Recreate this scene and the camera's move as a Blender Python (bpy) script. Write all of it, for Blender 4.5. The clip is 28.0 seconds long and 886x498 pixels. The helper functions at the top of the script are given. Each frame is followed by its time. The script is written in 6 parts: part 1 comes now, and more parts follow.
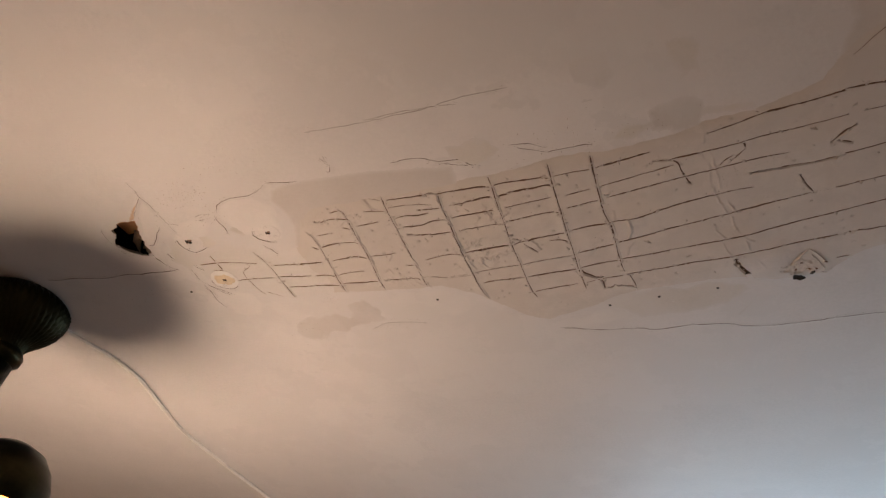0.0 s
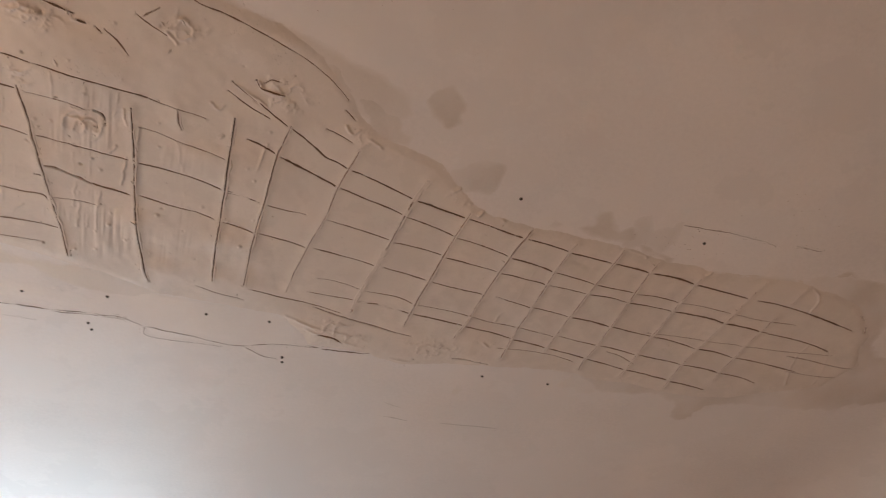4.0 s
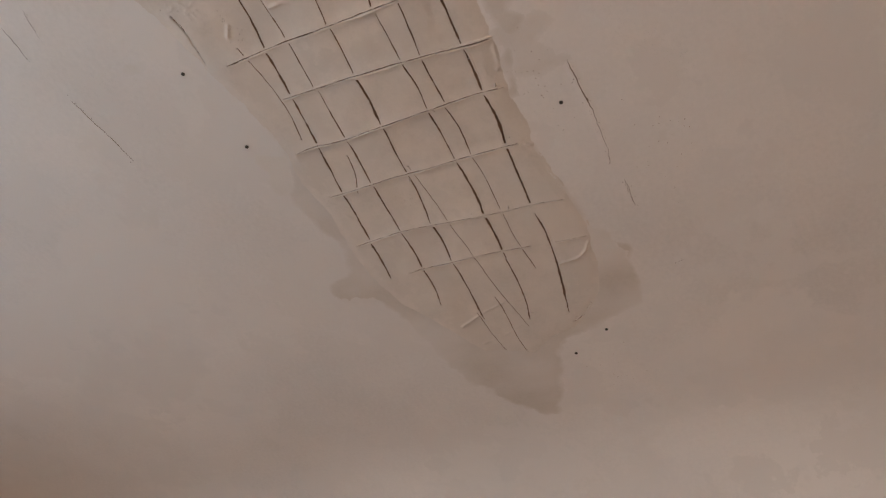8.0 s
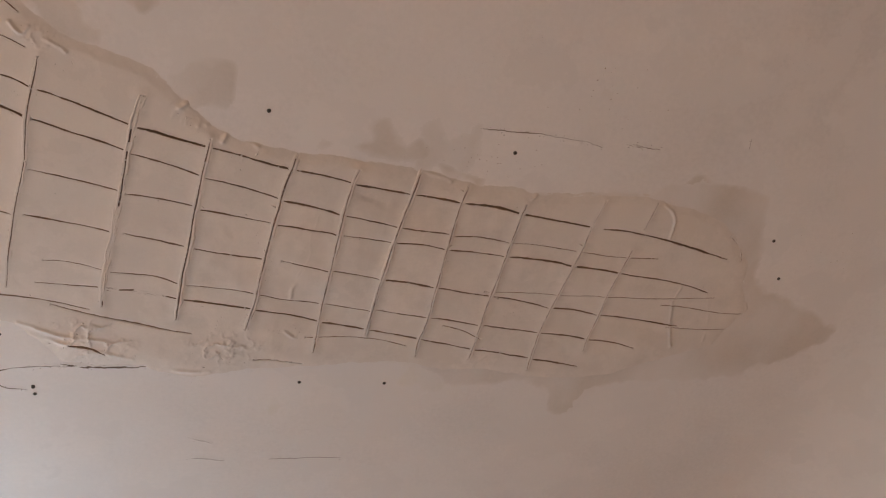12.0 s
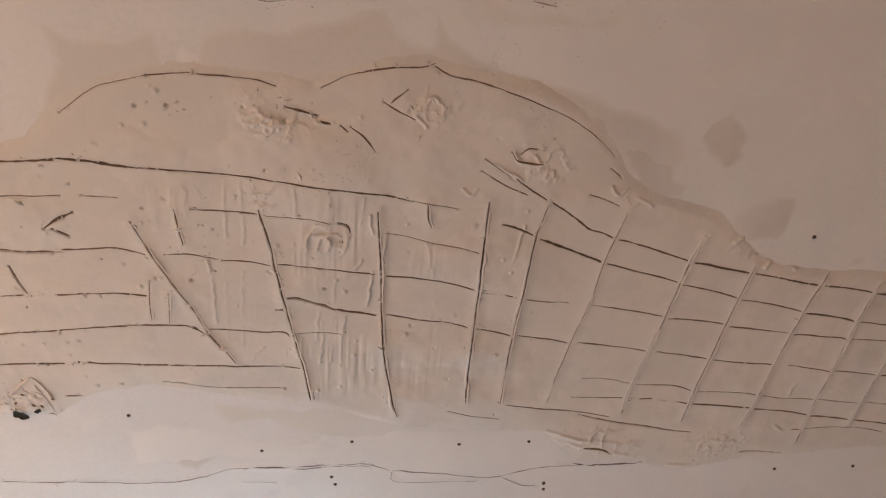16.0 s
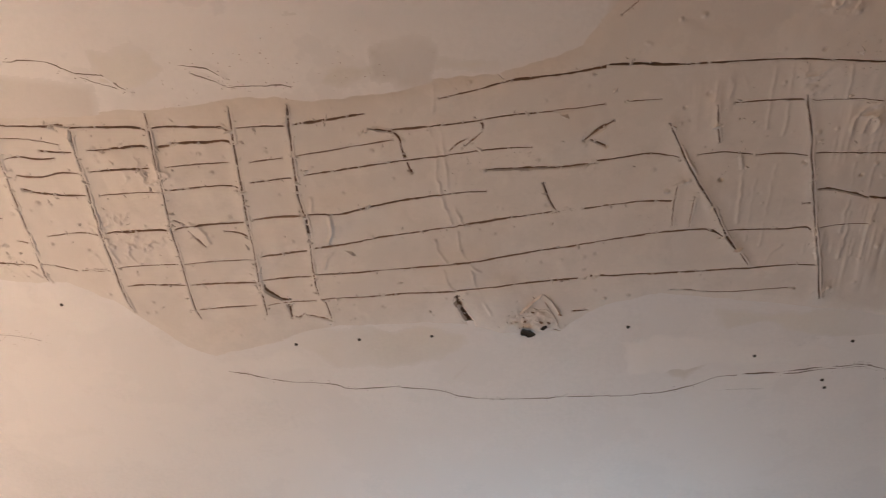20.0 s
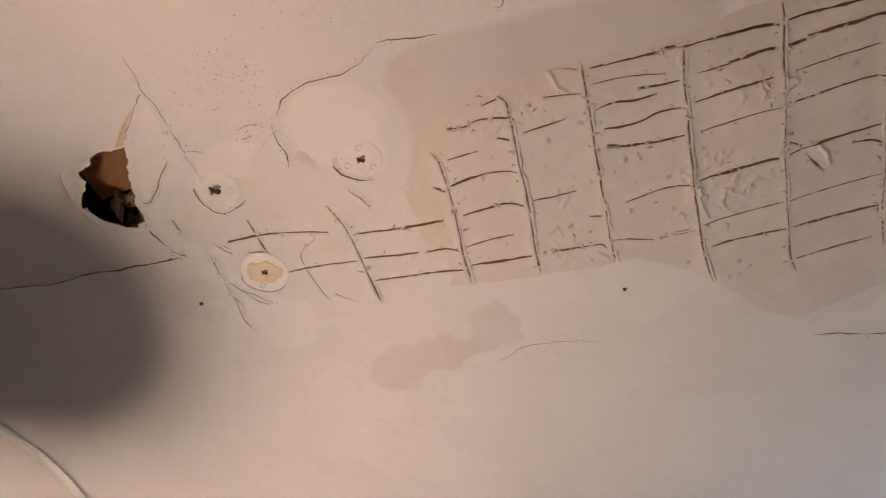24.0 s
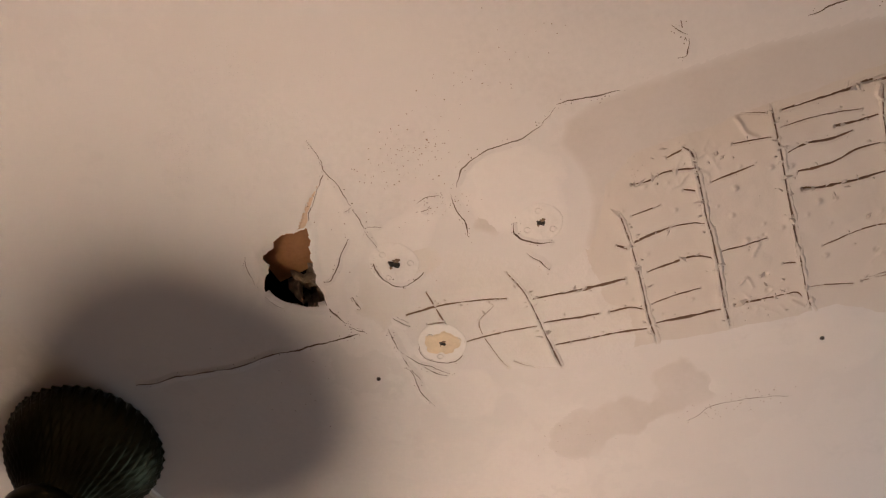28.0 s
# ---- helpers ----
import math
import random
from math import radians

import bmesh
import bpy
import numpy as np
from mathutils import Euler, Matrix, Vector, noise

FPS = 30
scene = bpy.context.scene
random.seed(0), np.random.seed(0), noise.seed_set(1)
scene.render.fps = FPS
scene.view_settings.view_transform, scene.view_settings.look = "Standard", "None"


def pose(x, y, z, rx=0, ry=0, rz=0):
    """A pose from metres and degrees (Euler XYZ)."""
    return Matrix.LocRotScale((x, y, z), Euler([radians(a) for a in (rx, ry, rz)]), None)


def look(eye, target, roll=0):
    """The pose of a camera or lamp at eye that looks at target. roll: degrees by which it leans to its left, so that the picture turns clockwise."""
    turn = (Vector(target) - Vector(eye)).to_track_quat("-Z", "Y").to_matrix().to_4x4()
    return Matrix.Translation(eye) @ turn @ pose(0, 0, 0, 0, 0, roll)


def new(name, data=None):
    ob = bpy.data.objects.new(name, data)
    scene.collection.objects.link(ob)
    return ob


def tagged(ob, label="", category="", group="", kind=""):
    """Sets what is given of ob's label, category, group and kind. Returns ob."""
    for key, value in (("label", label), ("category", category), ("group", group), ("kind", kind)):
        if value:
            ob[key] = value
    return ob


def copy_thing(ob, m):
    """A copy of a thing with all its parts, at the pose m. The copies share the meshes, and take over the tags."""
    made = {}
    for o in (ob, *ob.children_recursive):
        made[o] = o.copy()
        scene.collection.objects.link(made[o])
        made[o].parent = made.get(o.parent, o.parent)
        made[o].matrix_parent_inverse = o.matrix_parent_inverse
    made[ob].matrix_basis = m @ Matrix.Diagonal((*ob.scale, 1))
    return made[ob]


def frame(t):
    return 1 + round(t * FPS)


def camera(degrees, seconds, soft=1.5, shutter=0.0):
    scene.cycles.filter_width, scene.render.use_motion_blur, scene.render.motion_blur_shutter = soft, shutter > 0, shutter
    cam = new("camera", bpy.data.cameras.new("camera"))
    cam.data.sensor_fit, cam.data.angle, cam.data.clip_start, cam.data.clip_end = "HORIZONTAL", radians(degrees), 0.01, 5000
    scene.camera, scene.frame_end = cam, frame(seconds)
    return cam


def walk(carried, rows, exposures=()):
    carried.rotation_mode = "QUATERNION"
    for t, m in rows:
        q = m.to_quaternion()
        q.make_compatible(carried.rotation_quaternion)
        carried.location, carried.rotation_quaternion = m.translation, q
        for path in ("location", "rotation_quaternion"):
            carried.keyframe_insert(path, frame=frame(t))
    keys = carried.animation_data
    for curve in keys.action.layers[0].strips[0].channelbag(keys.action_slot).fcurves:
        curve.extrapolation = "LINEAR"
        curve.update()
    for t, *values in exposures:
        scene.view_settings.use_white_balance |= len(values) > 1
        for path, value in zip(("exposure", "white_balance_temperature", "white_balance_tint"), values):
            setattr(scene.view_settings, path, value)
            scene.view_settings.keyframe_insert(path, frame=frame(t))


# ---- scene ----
cam = camera(56.8, 28.0, 1.2, 0.22)
PATH = [
    (0, (0.088, 0.083, 1.963), (-0.725, 1.417, 3.212), 9.2),
    (0.5, (0.08, 0.095, 1.962), (-0.724, 1.437, 3.208), 9.2),
    (1, (0.078, 0.106, 1.964), (-0.704, 1.46, 3.211), 9.4),
    (1.5, (0.11, 0.114, 1.97), (-0.554, 1.513, 3.236), 8.3),
    (2, (0.179, 0.13, 1.982), (-0.25, 1.591, 3.279), 5.7),
    (2.3, (0.252, 0.155, 1.978), (-0.047, 1.614, 3.313), 5.0),
    (2.6, (0.301, 0.155, 1.984), (0.214, 1.622, 3.340), 3.5),
    (3, (0.363, 0.137, 1.984), (0.428, 1.588, 3.360), 2.5),
    (3.5, (0.402, 0.146, 1.983), (0.672, 1.563, 3.368), -0.6),
    (5.5, (0.363, 0.293, 1.989), (1.416, 1.36, 3.313), -3.5),
    (6, (0.374, 0.331, 1.987), (1.543, 1.284, 3.301), -0.5),
    (6.5, (0.413, 0.375, 1.993), (1.673, 1.22, 3.296), 2.6),
    (7, (0.454, 0.393, 1.983), (1.712, 1.205, 3.309), 6.4),
    (7.5, (0.466, 0.426, 1.996), (1.712, 1.222, 3.343), 7.6),
    (8, (0.47, 0.451, 2.004), (1.703, 1.234, 3.37), 8.5),
    (8.5, (0.474, 0.455, 2.004), (1.681, 1.213, 3.407), 7.5),
    (9, (0.48, 0.455, 2.001), (1.668, 1.194, 3.43), 5.7),
    (9.5, (0.491, 0.452, 1.997), (1.668, 1.194, 3.434), 0.3),
    (10, (0.506, 0.438, 1.992), (1.587, 1.281, 3.449), -5.7),
    (10.5, (0.537, 0.389, 1.983), (1.328, 1.463, 3.474), -8.9),
    (11, (0.565, 0.347, 1.978), (1.251, 1.432, 3.511), -16.4),
    (11.5, (0.576, 0.326, 1.971), (1.181, 1.395, 3.55), -18.5),
    (13.5, (0.519, 0.362, 1.993), (0.974, 1.523, 3.556), -11.9),
    (14, (0.468, 0.374, 2.005), (0.865, 1.565, 3.562), -11.7),
    (14.5, (0.415, 0.357, 2.014), (0.737, 1.553, 3.584), -10.1),
    (15, (0.365, 0.324, 2.018), (0.624, 1.509, 3.608), -8.3),
    (15.5, (0.33, 0.297, 2.021), (0.564, 1.462, 3.63), -7.9),
    (16, (0.297, 0.278, 2.021), (0.528, 1.423, 3.644), -7.8),
    (16.5, (0.297, 0.265, 2.019), (0.487, 1.399, 3.655), -5.8),
    (17, (0.286, 0.263, 2.018), (0.337, 1.42, 3.648), -1.0),
    (17.5, (0.239, 0.272, 2.022), (0.249, 1.449, 3.639), -1.0),
    (18, (0.18, 0.289, 2.023), (0.175, 1.499, 3.616), -2.0),
    (18.5, (0.116, 0.306, 2.022), (0.088, 1.558, 3.581), -1.5),
    (19, (0.103, 0.321, 2.021), (0.04, 1.589, 3.566), -0.6),
    (19.5, (0.112, 0.318, 2.017), (-0.042, 1.576, 3.564), 2.0),
    (20, (0.081, 0.302, 2.019), (-0.145, 1.55, 3.566), 3.8),
    (20.5, (0.019, 0.295, 2.023), (-0.261, 1.514, 3.583), 3.7),
    (22.5, (-0.116, 0.337, 2.031), (-0.467, 1.497, 3.622), 3.3),
    (23, (-0.152, 0.324, 2.035), (-0.58, 1.464, 3.622), 4.3),
    (23.5, (-0.197, 0.323, 2.042), (-0.653, 1.445, 3.634), 2.3),
    (24, (-0.24, 0.336, 2.046), (-0.737, 1.411, 3.657), 2.8),
    (24.5, (-0.272, 0.334, 2.049), (-0.822, 1.35, 3.681), 3.1),
    (25, (-0.292, 0.324, 2.048), (-0.883, 1.268, 3.709), 5.7),
    (25.5, (-0.294, 0.322, 2.048), (-0.889, 1.24, 3.722), 5.8),
    (26, (-0.284, 0.319, 2.048), (-0.887, 1.211, 3.733), 6.3),
    (26.5, (-0.283, 0.315, 2.047), (-0.891, 1.193, 3.739), 6.6),
    (27, (-0.286, 0.316, 2.047), (-0.898, 1.181, 3.743), 7.3),
    (27.5, (-0.283, 0.317, 2.046), (-0.907, 1.172, 3.743), 8.0),
    (28, (-0.291, 0.317, 2.049), (-0.927, 1.177, 3.739), 8.5),
]
EXPOSURES = [
    (0.0, -0.26, 7000, 12), (1.0, -0.26, 7050, 12), (2.0, 0.12, 7300, 12), (3.0, 0.82, 7700, 14),
    (5.5, 1.12, 7050, 11), (7.0, 1.18, 6700, 7), (8.0, 1.38, 6500, 4), (9.0, 1.39, 6450, 1), (11.0, 1.37, 6850, 10),
    (14.0, 1.27, 6950, 10), (17.0, 1.03, 7050, 11), (19.0, 0.44, 6900, 10), (20.0, 0.38, 6950, 11),
    (23.0, -0.16, 6700, 10), (25.0, -0.21, 6650, 10), (28.0, -0.21, 6650, 10),
]
walk(cam, [(t, look(eye, target, roll)) for t, eye, target, roll in PATH], EXPOSURES)

# ---- plan ----
EDGE_A = [(-0.344, 0.523), (-0.322, 0.512), (-0.301, 0.514), (-0.287, 0.517), (-0.269, 0.516), (-0.252, 0.518), (-0.221, 0.521), (-0.198, 0.522), (-0.173, 0.524), (-0.121, 0.524), (-0.089, 0.522), (-0.046, 0.530), (0.006, 0.529), (0.033, 0.523), (0.064, 0.523), (0.099, 0.515), (0.115, 0.511), (0.137, 0.484), (0.158, 0.471), (0.182, 0.463), (0.204, 0.461), (0.250, 0.463), (0.276, 0.468), (0.295, 0.458), (0.317, 0.450), (0.340, 0.448), (0.366, 0.455), (0.404, 0.463), (0.433, 0.477), (0.459, 0.503), (0.469, 0.519), (0.486, 0.529)]
EDGE_B = [(0.535, 0.546), (0.555, 0.563), (0.571, 0.577), (0.591, 0.587), (0.613, 0.590), (0.657, 0.589), (0.707, 0.592), (0.732, 0.596), (0.762, 0.598), (0.778, 0.597), (0.797, 0.599), (0.841, 0.595), (0.886, 0.590), (0.929, 0.596), (0.961, 0.605), (0.982, 0.622), (1.000, 0.642), (1.006, 0.665), (1.023, 0.688), (1.007, 0.731), (0.971, 0.748), (0.923, 0.771), (0.883, 0.780), (0.845, 0.780), (0.807, 0.773), (0.769, 0.777), (0.738, 0.770), (0.676, 0.776), (0.614, 0.785), (0.575, 0.796), (0.535, 0.788), (0.482, 0.788)]
EDGE_C = [(0.474, 0.774), (0.450, 0.752), (0.397, 0.750), (0.344, 0.747), (0.285, 0.730), (0.226, 0.717), (0.164, 0.702), (0.122, 0.713), (0.093, 0.735), (0.052, 0.734), (0.028, 0.723), (-0.000, 0.719), (-0.068, 0.715), (-0.114, 0.727), (-0.171, 0.738), (-0.190, 0.727), (-0.205, 0.707), (-0.229, 0.676), (-0.256, 0.657), (-0.301, 0.649), (-0.355, 0.637), (-0.417, 0.632), (-0.449, 0.618), (-0.480, 0.601), (-0.496, 0.588), (-0.493, 0.555), (-0.473, 0.532), (-0.437, 0.523), (-0.411, 0.543), (-0.384, 0.562), (-0.367, 0.558), (-0.359, 0.545)]
OUTLINE = EDGE_A + EDGE_B + EDGE_C
HOLE = [(-0.5036, 0.4723), (-0.5084, 0.4795), (-0.5130, 0.4875), (-0.5169, 0.4959), (-0.5207, 0.5047), (-0.5230, 0.5122), (-0.5246, 0.5198), (-0.5260, 0.5245), (-0.5307, 0.5221), (-0.5379, 0.5208), (-0.5404, 0.5173), (-0.5451, 0.5112), (-0.5495, 0.5061), (-0.5535, 0.5033), (-0.5565, 0.5004), (-0.5511, 0.4939), (-0.5443, 0.4886), (-0.5412, 0.4838), (-0.5423, 0.4801), (-0.5409, 0.4776), (-0.5361, 0.4769), (-0.5318, 0.4770), (-0.5285, 0.4725), (-0.5245, 0.4718), (-0.5182, 0.4710), (-0.5108, 0.4713)]
SCREWS = [(-0.528, 0.589), (-0.270, 0.676), (-0.105, 0.732), (-0.056, 0.731), (-0.001, 0.732), (0.143, 0.735), (0.236, 0.773), (0.289, 0.804), (0.292, 0.813), (0.304, 0.763), (0.442, 0.763), (0.387, 0.766), (0.462, 0.813), (0.462, 0.814), (0.463, 0.821), (0.657, 0.797), (0.726, 0.794), (0.606, 0.563), (0.774, 0.570), (1.011, 0.618), (1.035, 0.654)]
WASHERS = [(-0.473, 0.517), (-0.384, 0.530), (-0.476, 0.581)]
PIT = (0.070, 0.733)
# west and south walls are unseen, placed for the light they bounce
WALL_W, WALL_E, WALL_S, WALL_N = -2.3, 1.42, -1.7, 1.60
WIN_X = 0.03
LAMP = (-0.738, 0.545)
CUP = (-0.661, 0.566, 2.229)
BULB_Z = 2.156
RUBBLE_AT = (-0.5335, 0.5165)
CORD_LINE = [(-0.735, 0.560), (-0.7381, 0.6082), (-0.7312, 0.6394), (-0.7233, 0.6761), (-0.7256, 0.7261), (-0.7457, 0.7882), (-0.7712, 0.8731), (-0.7785, 0.9768), (-0.7789, 1.0362), (-0.7802, 1.1039), (-0.79, 1.20), (-0.78, 1.40), (-0.76, 1.60)]
CLUSTERS = [
    (0.255, 0.49, 0.020, 14), (0.200, 0.49, 0.016, 8), (0.345, 0.48, 0.016, 10), (0.415, 0.515, 0.018, 10),
    (0.245, 0.545, 0.012, 10), (0.210, 0.590, 0.018, 14), (0.590, 0.590, 0.020, 26), (0.560, 0.575, 0.014, 12),
    (0.735, 0.600, 0.012, 8), (0.480, 0.535, 0.016, 12), (0.070, 0.722, 0.016, 26), (0.286, 0.574, 0.014, 12),
    (-0.060, 0.715, 0.020, 14), (-0.290, 0.640, 0.020, 16), (-0.16, 0.57, 0.02, 12), (-0.20, 0.62, 0.03, 18),
    (0.50, 0.770, 0.03, 18), (0.60, 0.775, 0.03, 14), (0.80, 0.770, 0.02, 10), (-0.30, 0.53, 0.02, 12),
]
TORN_LEFT = [(-0.4788, 0.4499), (-0.4876, 0.4548), (-0.4962, 0.4600), (-0.5040, 0.4658), (-0.5115, 0.4709)]
TORN_RIGHT = [(-0.4782, 0.4503), (-0.4863, 0.4555), (-0.4935, 0.4614), (-0.4996, 0.4680), (-0.5037, 0.4728)]
WASHER_TILT = (-0.651, -0.759)
PORES = [
    (-0.439, 0.462, 0.018, 0.01, 70), (-0.421, 0.459, 0.01, 0.006, 40), (-0.425, 0.494, 0.008, 0.006, 40),
    (-0.370, 0.436, 0.02, 0.008, 40), (-0.333, 0.705, 0.022, 0.005, 60), (-0.437, 0.686, 0.02, 0.01, 20),
    (-0.471, 0.489, 0.02, 0.02, 30), (-0.592, 0.569, 0.03, 0.02, 25), (-0.074, 0.505, 0.03, 0.012, 40),
    (-0.018, 0.514, 0.03, 0.008, 30), (0.239, 0.422, 0.03, 0.004, 40), (0.408, 0.423, 0.03, 0.01, 30),
    (0.750, 0.579, 0.02, 0.008, 30), (0.827, 0.516, 0.015, 0.01, 25), (1.065, 0.624, 0.02, 0.01, 15),
]
LATH_END = -0.5560

# ---- light ----
H = 2.45                     # ceiling height
world = bpy.data.worlds.new("world")
scene.world = world
world.use_nodes = True
wn = world.node_tree
sky = wn.nodes.new("ShaderNodeTexSky")
sky.sky_type, sky.sun_disc = "NISHITA", False
sky.sun_elevation, sky.sun_rotation = radians(35), radians(200)
wn.nodes["Background"].inputs["Strength"].default_value = 0.06
wn.links.new(sky.outputs[0], wn.nodes["Background"].inputs[0])
sun = new("sun", bpy.data.lights.new("sun", "SUN"))
sun.data.energy, sun.data.angle, sun.data.color = 2.0, radians(0.53), (1.0, 0.95, 0.88)
sun.matrix_world = look((0, -8, 6), (0, 0, 0))


def area_lamp(name, eye, target, sx, sy, watts, colour):
    lamp = new(name, bpy.data.lights.new(name, "AREA"))
    lamp.data.shape, lamp.data.size, lamp.data.size_y = "RECTANGLE", sx, sy
    lamp.data.energy, lamp.data.color = watts, colour
    lamp.matrix_world = look(eye, target)
    return lamp


# daylight through the north window, and a warm fill lamp added in the south
area_lamp("window_daylight", (WIN_X, WALL_N - 0.02, 2.20), (WIN_X, 0, 2.13), 0.70, 0.30, 4.1, (0.52, 0.77, 1.0))
area_lamp("added_warm_fill", (0.75, WALL_S + 0.02, 1.40), (0.75, 0.6, 1.9), 1.0, 1.2, 1.7, (1.0, 0.73, 0.61))
BULB_POWER = 218.0


# ---- materials ----
def shader(name, colour, rough=0.7, var=0.12, scale=6.0, fine=180.0, bump=0.15, dist=0.002, spec=0.3, metal=0.0, tint=None, coarse_bump=0.0, over=None, pores=None, blotch=None):
    m = bpy.data.materials.new(name)
    m.use_nodes = True
    nt = m.node_tree
    b = nt.nodes["Principled BSDF"]
    b.inputs["Roughness"].default_value, b.inputs["Metallic"].default_value = rough, metal
    b.inputs["Specular IOR Level"].default_value = spec
    co = nt.nodes.new("ShaderNodeTexCoord")

    def tex(s, detail, rgh=0.55):
        n = nt.nodes.new("ShaderNodeTexNoise")
        n.inputs["Scale"].default_value, n.inputs["Detail"].default_value, n.inputs["Roughness"].default_value = s, detail, rgh
        nt.links.new(co.outputs["Object"], n.inputs["Vector"])
        return n
    big, small = tex(scale, 5), tex(fine, 4, 0.65)
    add = nt.nodes.new("ShaderNodeMath")
    add.operation = "MULTIPLY_ADD"
    nt.links.new(small.outputs[0], add.inputs[0])
    add.inputs[1].default_value = 0.45
    nt.links.new(big.outputs[0], add.inputs[2])
    ramp = nt.nodes.new("ShaderNodeValToRGB")
    lo = tint or tuple(c * (1 - var * 1.6) for c in colour)
    hi = tuple(min(1, c * (1 + var)) for c in colour)
    ramp.color_ramp.elements[0].position, ramp.color_ramp.elements[0].color = 0.42, (*lo, 1)
    ramp.color_ramp.elements[1].position, ramp.color_ramp.elements[1].color = 0.92, (*hi, 1)
    mid = ramp.color_ramp.elements.new(0.68)
    mid.color = (*colour, 1)
    nt.links.new(add.outputs[0], ramp.inputs[0])
    links, node = nt.links, nt.nodes.new

    def math_node(op, a, c, clamp=False):
        n = node("ShaderNodeMath")
        n.operation, n.use_clamp = op, clamp
        for k, v in enumerate((a, c)):
            if isinstance(v, (int, float)):
                n.inputs[k].default_value = v
            else:
                links.new(v, n.inputs[k])
        return n.outputs[0]

    def span(v, lo, hi):
        n = node("ShaderNodeMapRange")
        n.inputs["From Min"].default_value, n.inputs["From Max"].default_value = lo, hi
        links.new(v, n.inputs["Value"])
        return n.outputs[0]

    def blend(base, fac, rgb):
        n = node("ShaderNodeMix")
        n.data_type = "RGBA"
        links.new(fac, n.inputs["Factor"])
        links.new(base, n.inputs["A"])
        n.inputs["B"].default_value = (*rgb, 1)
        return n.outputs["Result"]
    col = ramp.outputs[0]
    reliefs = []
    if blotch:
        # thin skims of other mixes, wiped over one another
        amount, size = blotch
        for k, (f, s) in enumerate(((1.0 + amount, size), (1.0 - amount, size * 1.7), (1.0 - amount * 0.8, size * 4.0))):
            n = tex(s, 7, 0.62)
            off = node("ShaderNodeVectorMath")
            off.inputs[1].default_value = (3.7 * k, 1.9, 0.4)
            links.new(co.outputs["Object"], off.inputs[0])
            links.new(off.outputs[0], n.inputs["Vector"])
            mask = span(n.outputs[0], 0.54, 0.56 + 0.05 * (k % 2))
            col = blend(col, math_node("MULTIPLY", mask, 0.85), tuple(c * f for c in colour))
    if pores:
        size, share = pores
        v = node("ShaderNodeTexVoronoi")
        v.inputs["Scale"].default_value = size
        links.new(co.outputs["Object"], v.inputs["Vector"])
        where = span(tex(9.0, 5, 0.65).outputs[0], share, share + 0.10)
        few = span(v.outputs["Color"], 0.62, 0.66)
        dot = math_node("MULTIPLY", math_node("SUBTRACT", 1.0, span(v.outputs["Distance"], 0.16, 0.30)), math_node("MULTIPLY", where, few))
        col = blend(col, math_node("MULTIPLY", dot, 0.3), tuple(c * 0.42 for c in colour))
        reliefs.append((math_node("SUBTRACT", 1.0, dot), 0.9, 0.0007))
    if over:
        cover, mix = nt.nodes.new("ShaderNodeAttribute"), nt.nodes.new("ShaderNodeMix")
        cover.attribute_name, mix.data_type = "cover", "RGBA"
        mix.inputs["A"].default_value = (*over, 1)
        nt.links.new(cover.outputs["Fac"], mix.inputs["Factor"])
        nt.links.new(col, mix.inputs["B"])
        col = mix.outputs["Result"]
    nt.links.new(col, b.inputs["Base Color"])
    if bump:
        reliefs.append((small.outputs[0], bump, dist))
        if coarse_bump:
            reliefs.append((big.outputs[0], coarse_bump, 0.01))
        before = None
        for out, strength, far in reliefs:
            bp = nt.nodes.new("ShaderNodeBump")
            bp.inputs["Strength"].default_value, bp.inputs["Distance"].default_value = strength, far
            nt.links.new(out, bp.inputs["Height"])
            if before:
                nt.links.new(before, bp.inputs["Normal"])
            before = bp.outputs[0]
        nt.links.new(before, b.inputs["Normal"])
    return m


PAINT = shader("ceiling_paint", (0.655, 0.618, 0.604), 0.55, 0.07, 5.0, 260, 0.06, 0.001, 0.3, coarse_bump=0.05, pores=(850.0, 0.57), blotch=(0.02, 3.2))
COAT = shader("base_coat_plaster", (0.600, 0.540, 0.496), 0.60, 0.06, 45.0, 420, 0.10, 0.001, 0.22, coarse_bump=0.02, pores=(620.0, 0.62), blotch=(0.025, 7.0), over=(0.592, 0.537, 0.497))
COAT_PALE = shader("upper_coat_plaster", (0.600, 0.541, 0.498), 0.60, 0.05, 11.0, 420, 0.09, 0.001, 0.22, pores=(620.0, 0.60), blotch=(0.025, 7.0))
PALE = (0.655, 0.618, 0.604)
SKIM_EDGE = shader("scored_skim", (0.63, 0.588, 0.556), 0.7, 0.06, 14.0, 300, 0.2, 0.001)
TAN = shader("torn_board_paper", (0.60, 0.44, 0.33), 0.8, 0.15, 60.0, 500, 0.3, 0.0008)
# brown standing in for shade in scores, pores and holes; also torn flakes
SHADE_BROWN = shader("shade_brown", (0.235, 0.152, 0.104), 0.85, 0.15, 60, 500, 0.3, 0.0008)
DAMP = shader("damp_compound", (0.535, 0.482, 0.443), 0.7, 0.07, 14.0, 300, 0.15, 0.001, over=PALE)
SKIM = shader("dry_compound", (0.625, 0.58, 0.54), 0.7, 0.06, 14.0, 300, 0.15, 0.001, over=PALE)
CHALKY = shader("chalky_compound", (0.70, 0.66, 0.64), 0.7, 0.05, 14.0, 300, 0.12, 0.001, over=PALE)
GREY_SKIM = shader("grey_skim", (0.572, 0.524, 0.497), 0.65, 0.05, 14.0, 300, 0.15, 0.001, over=PALE)
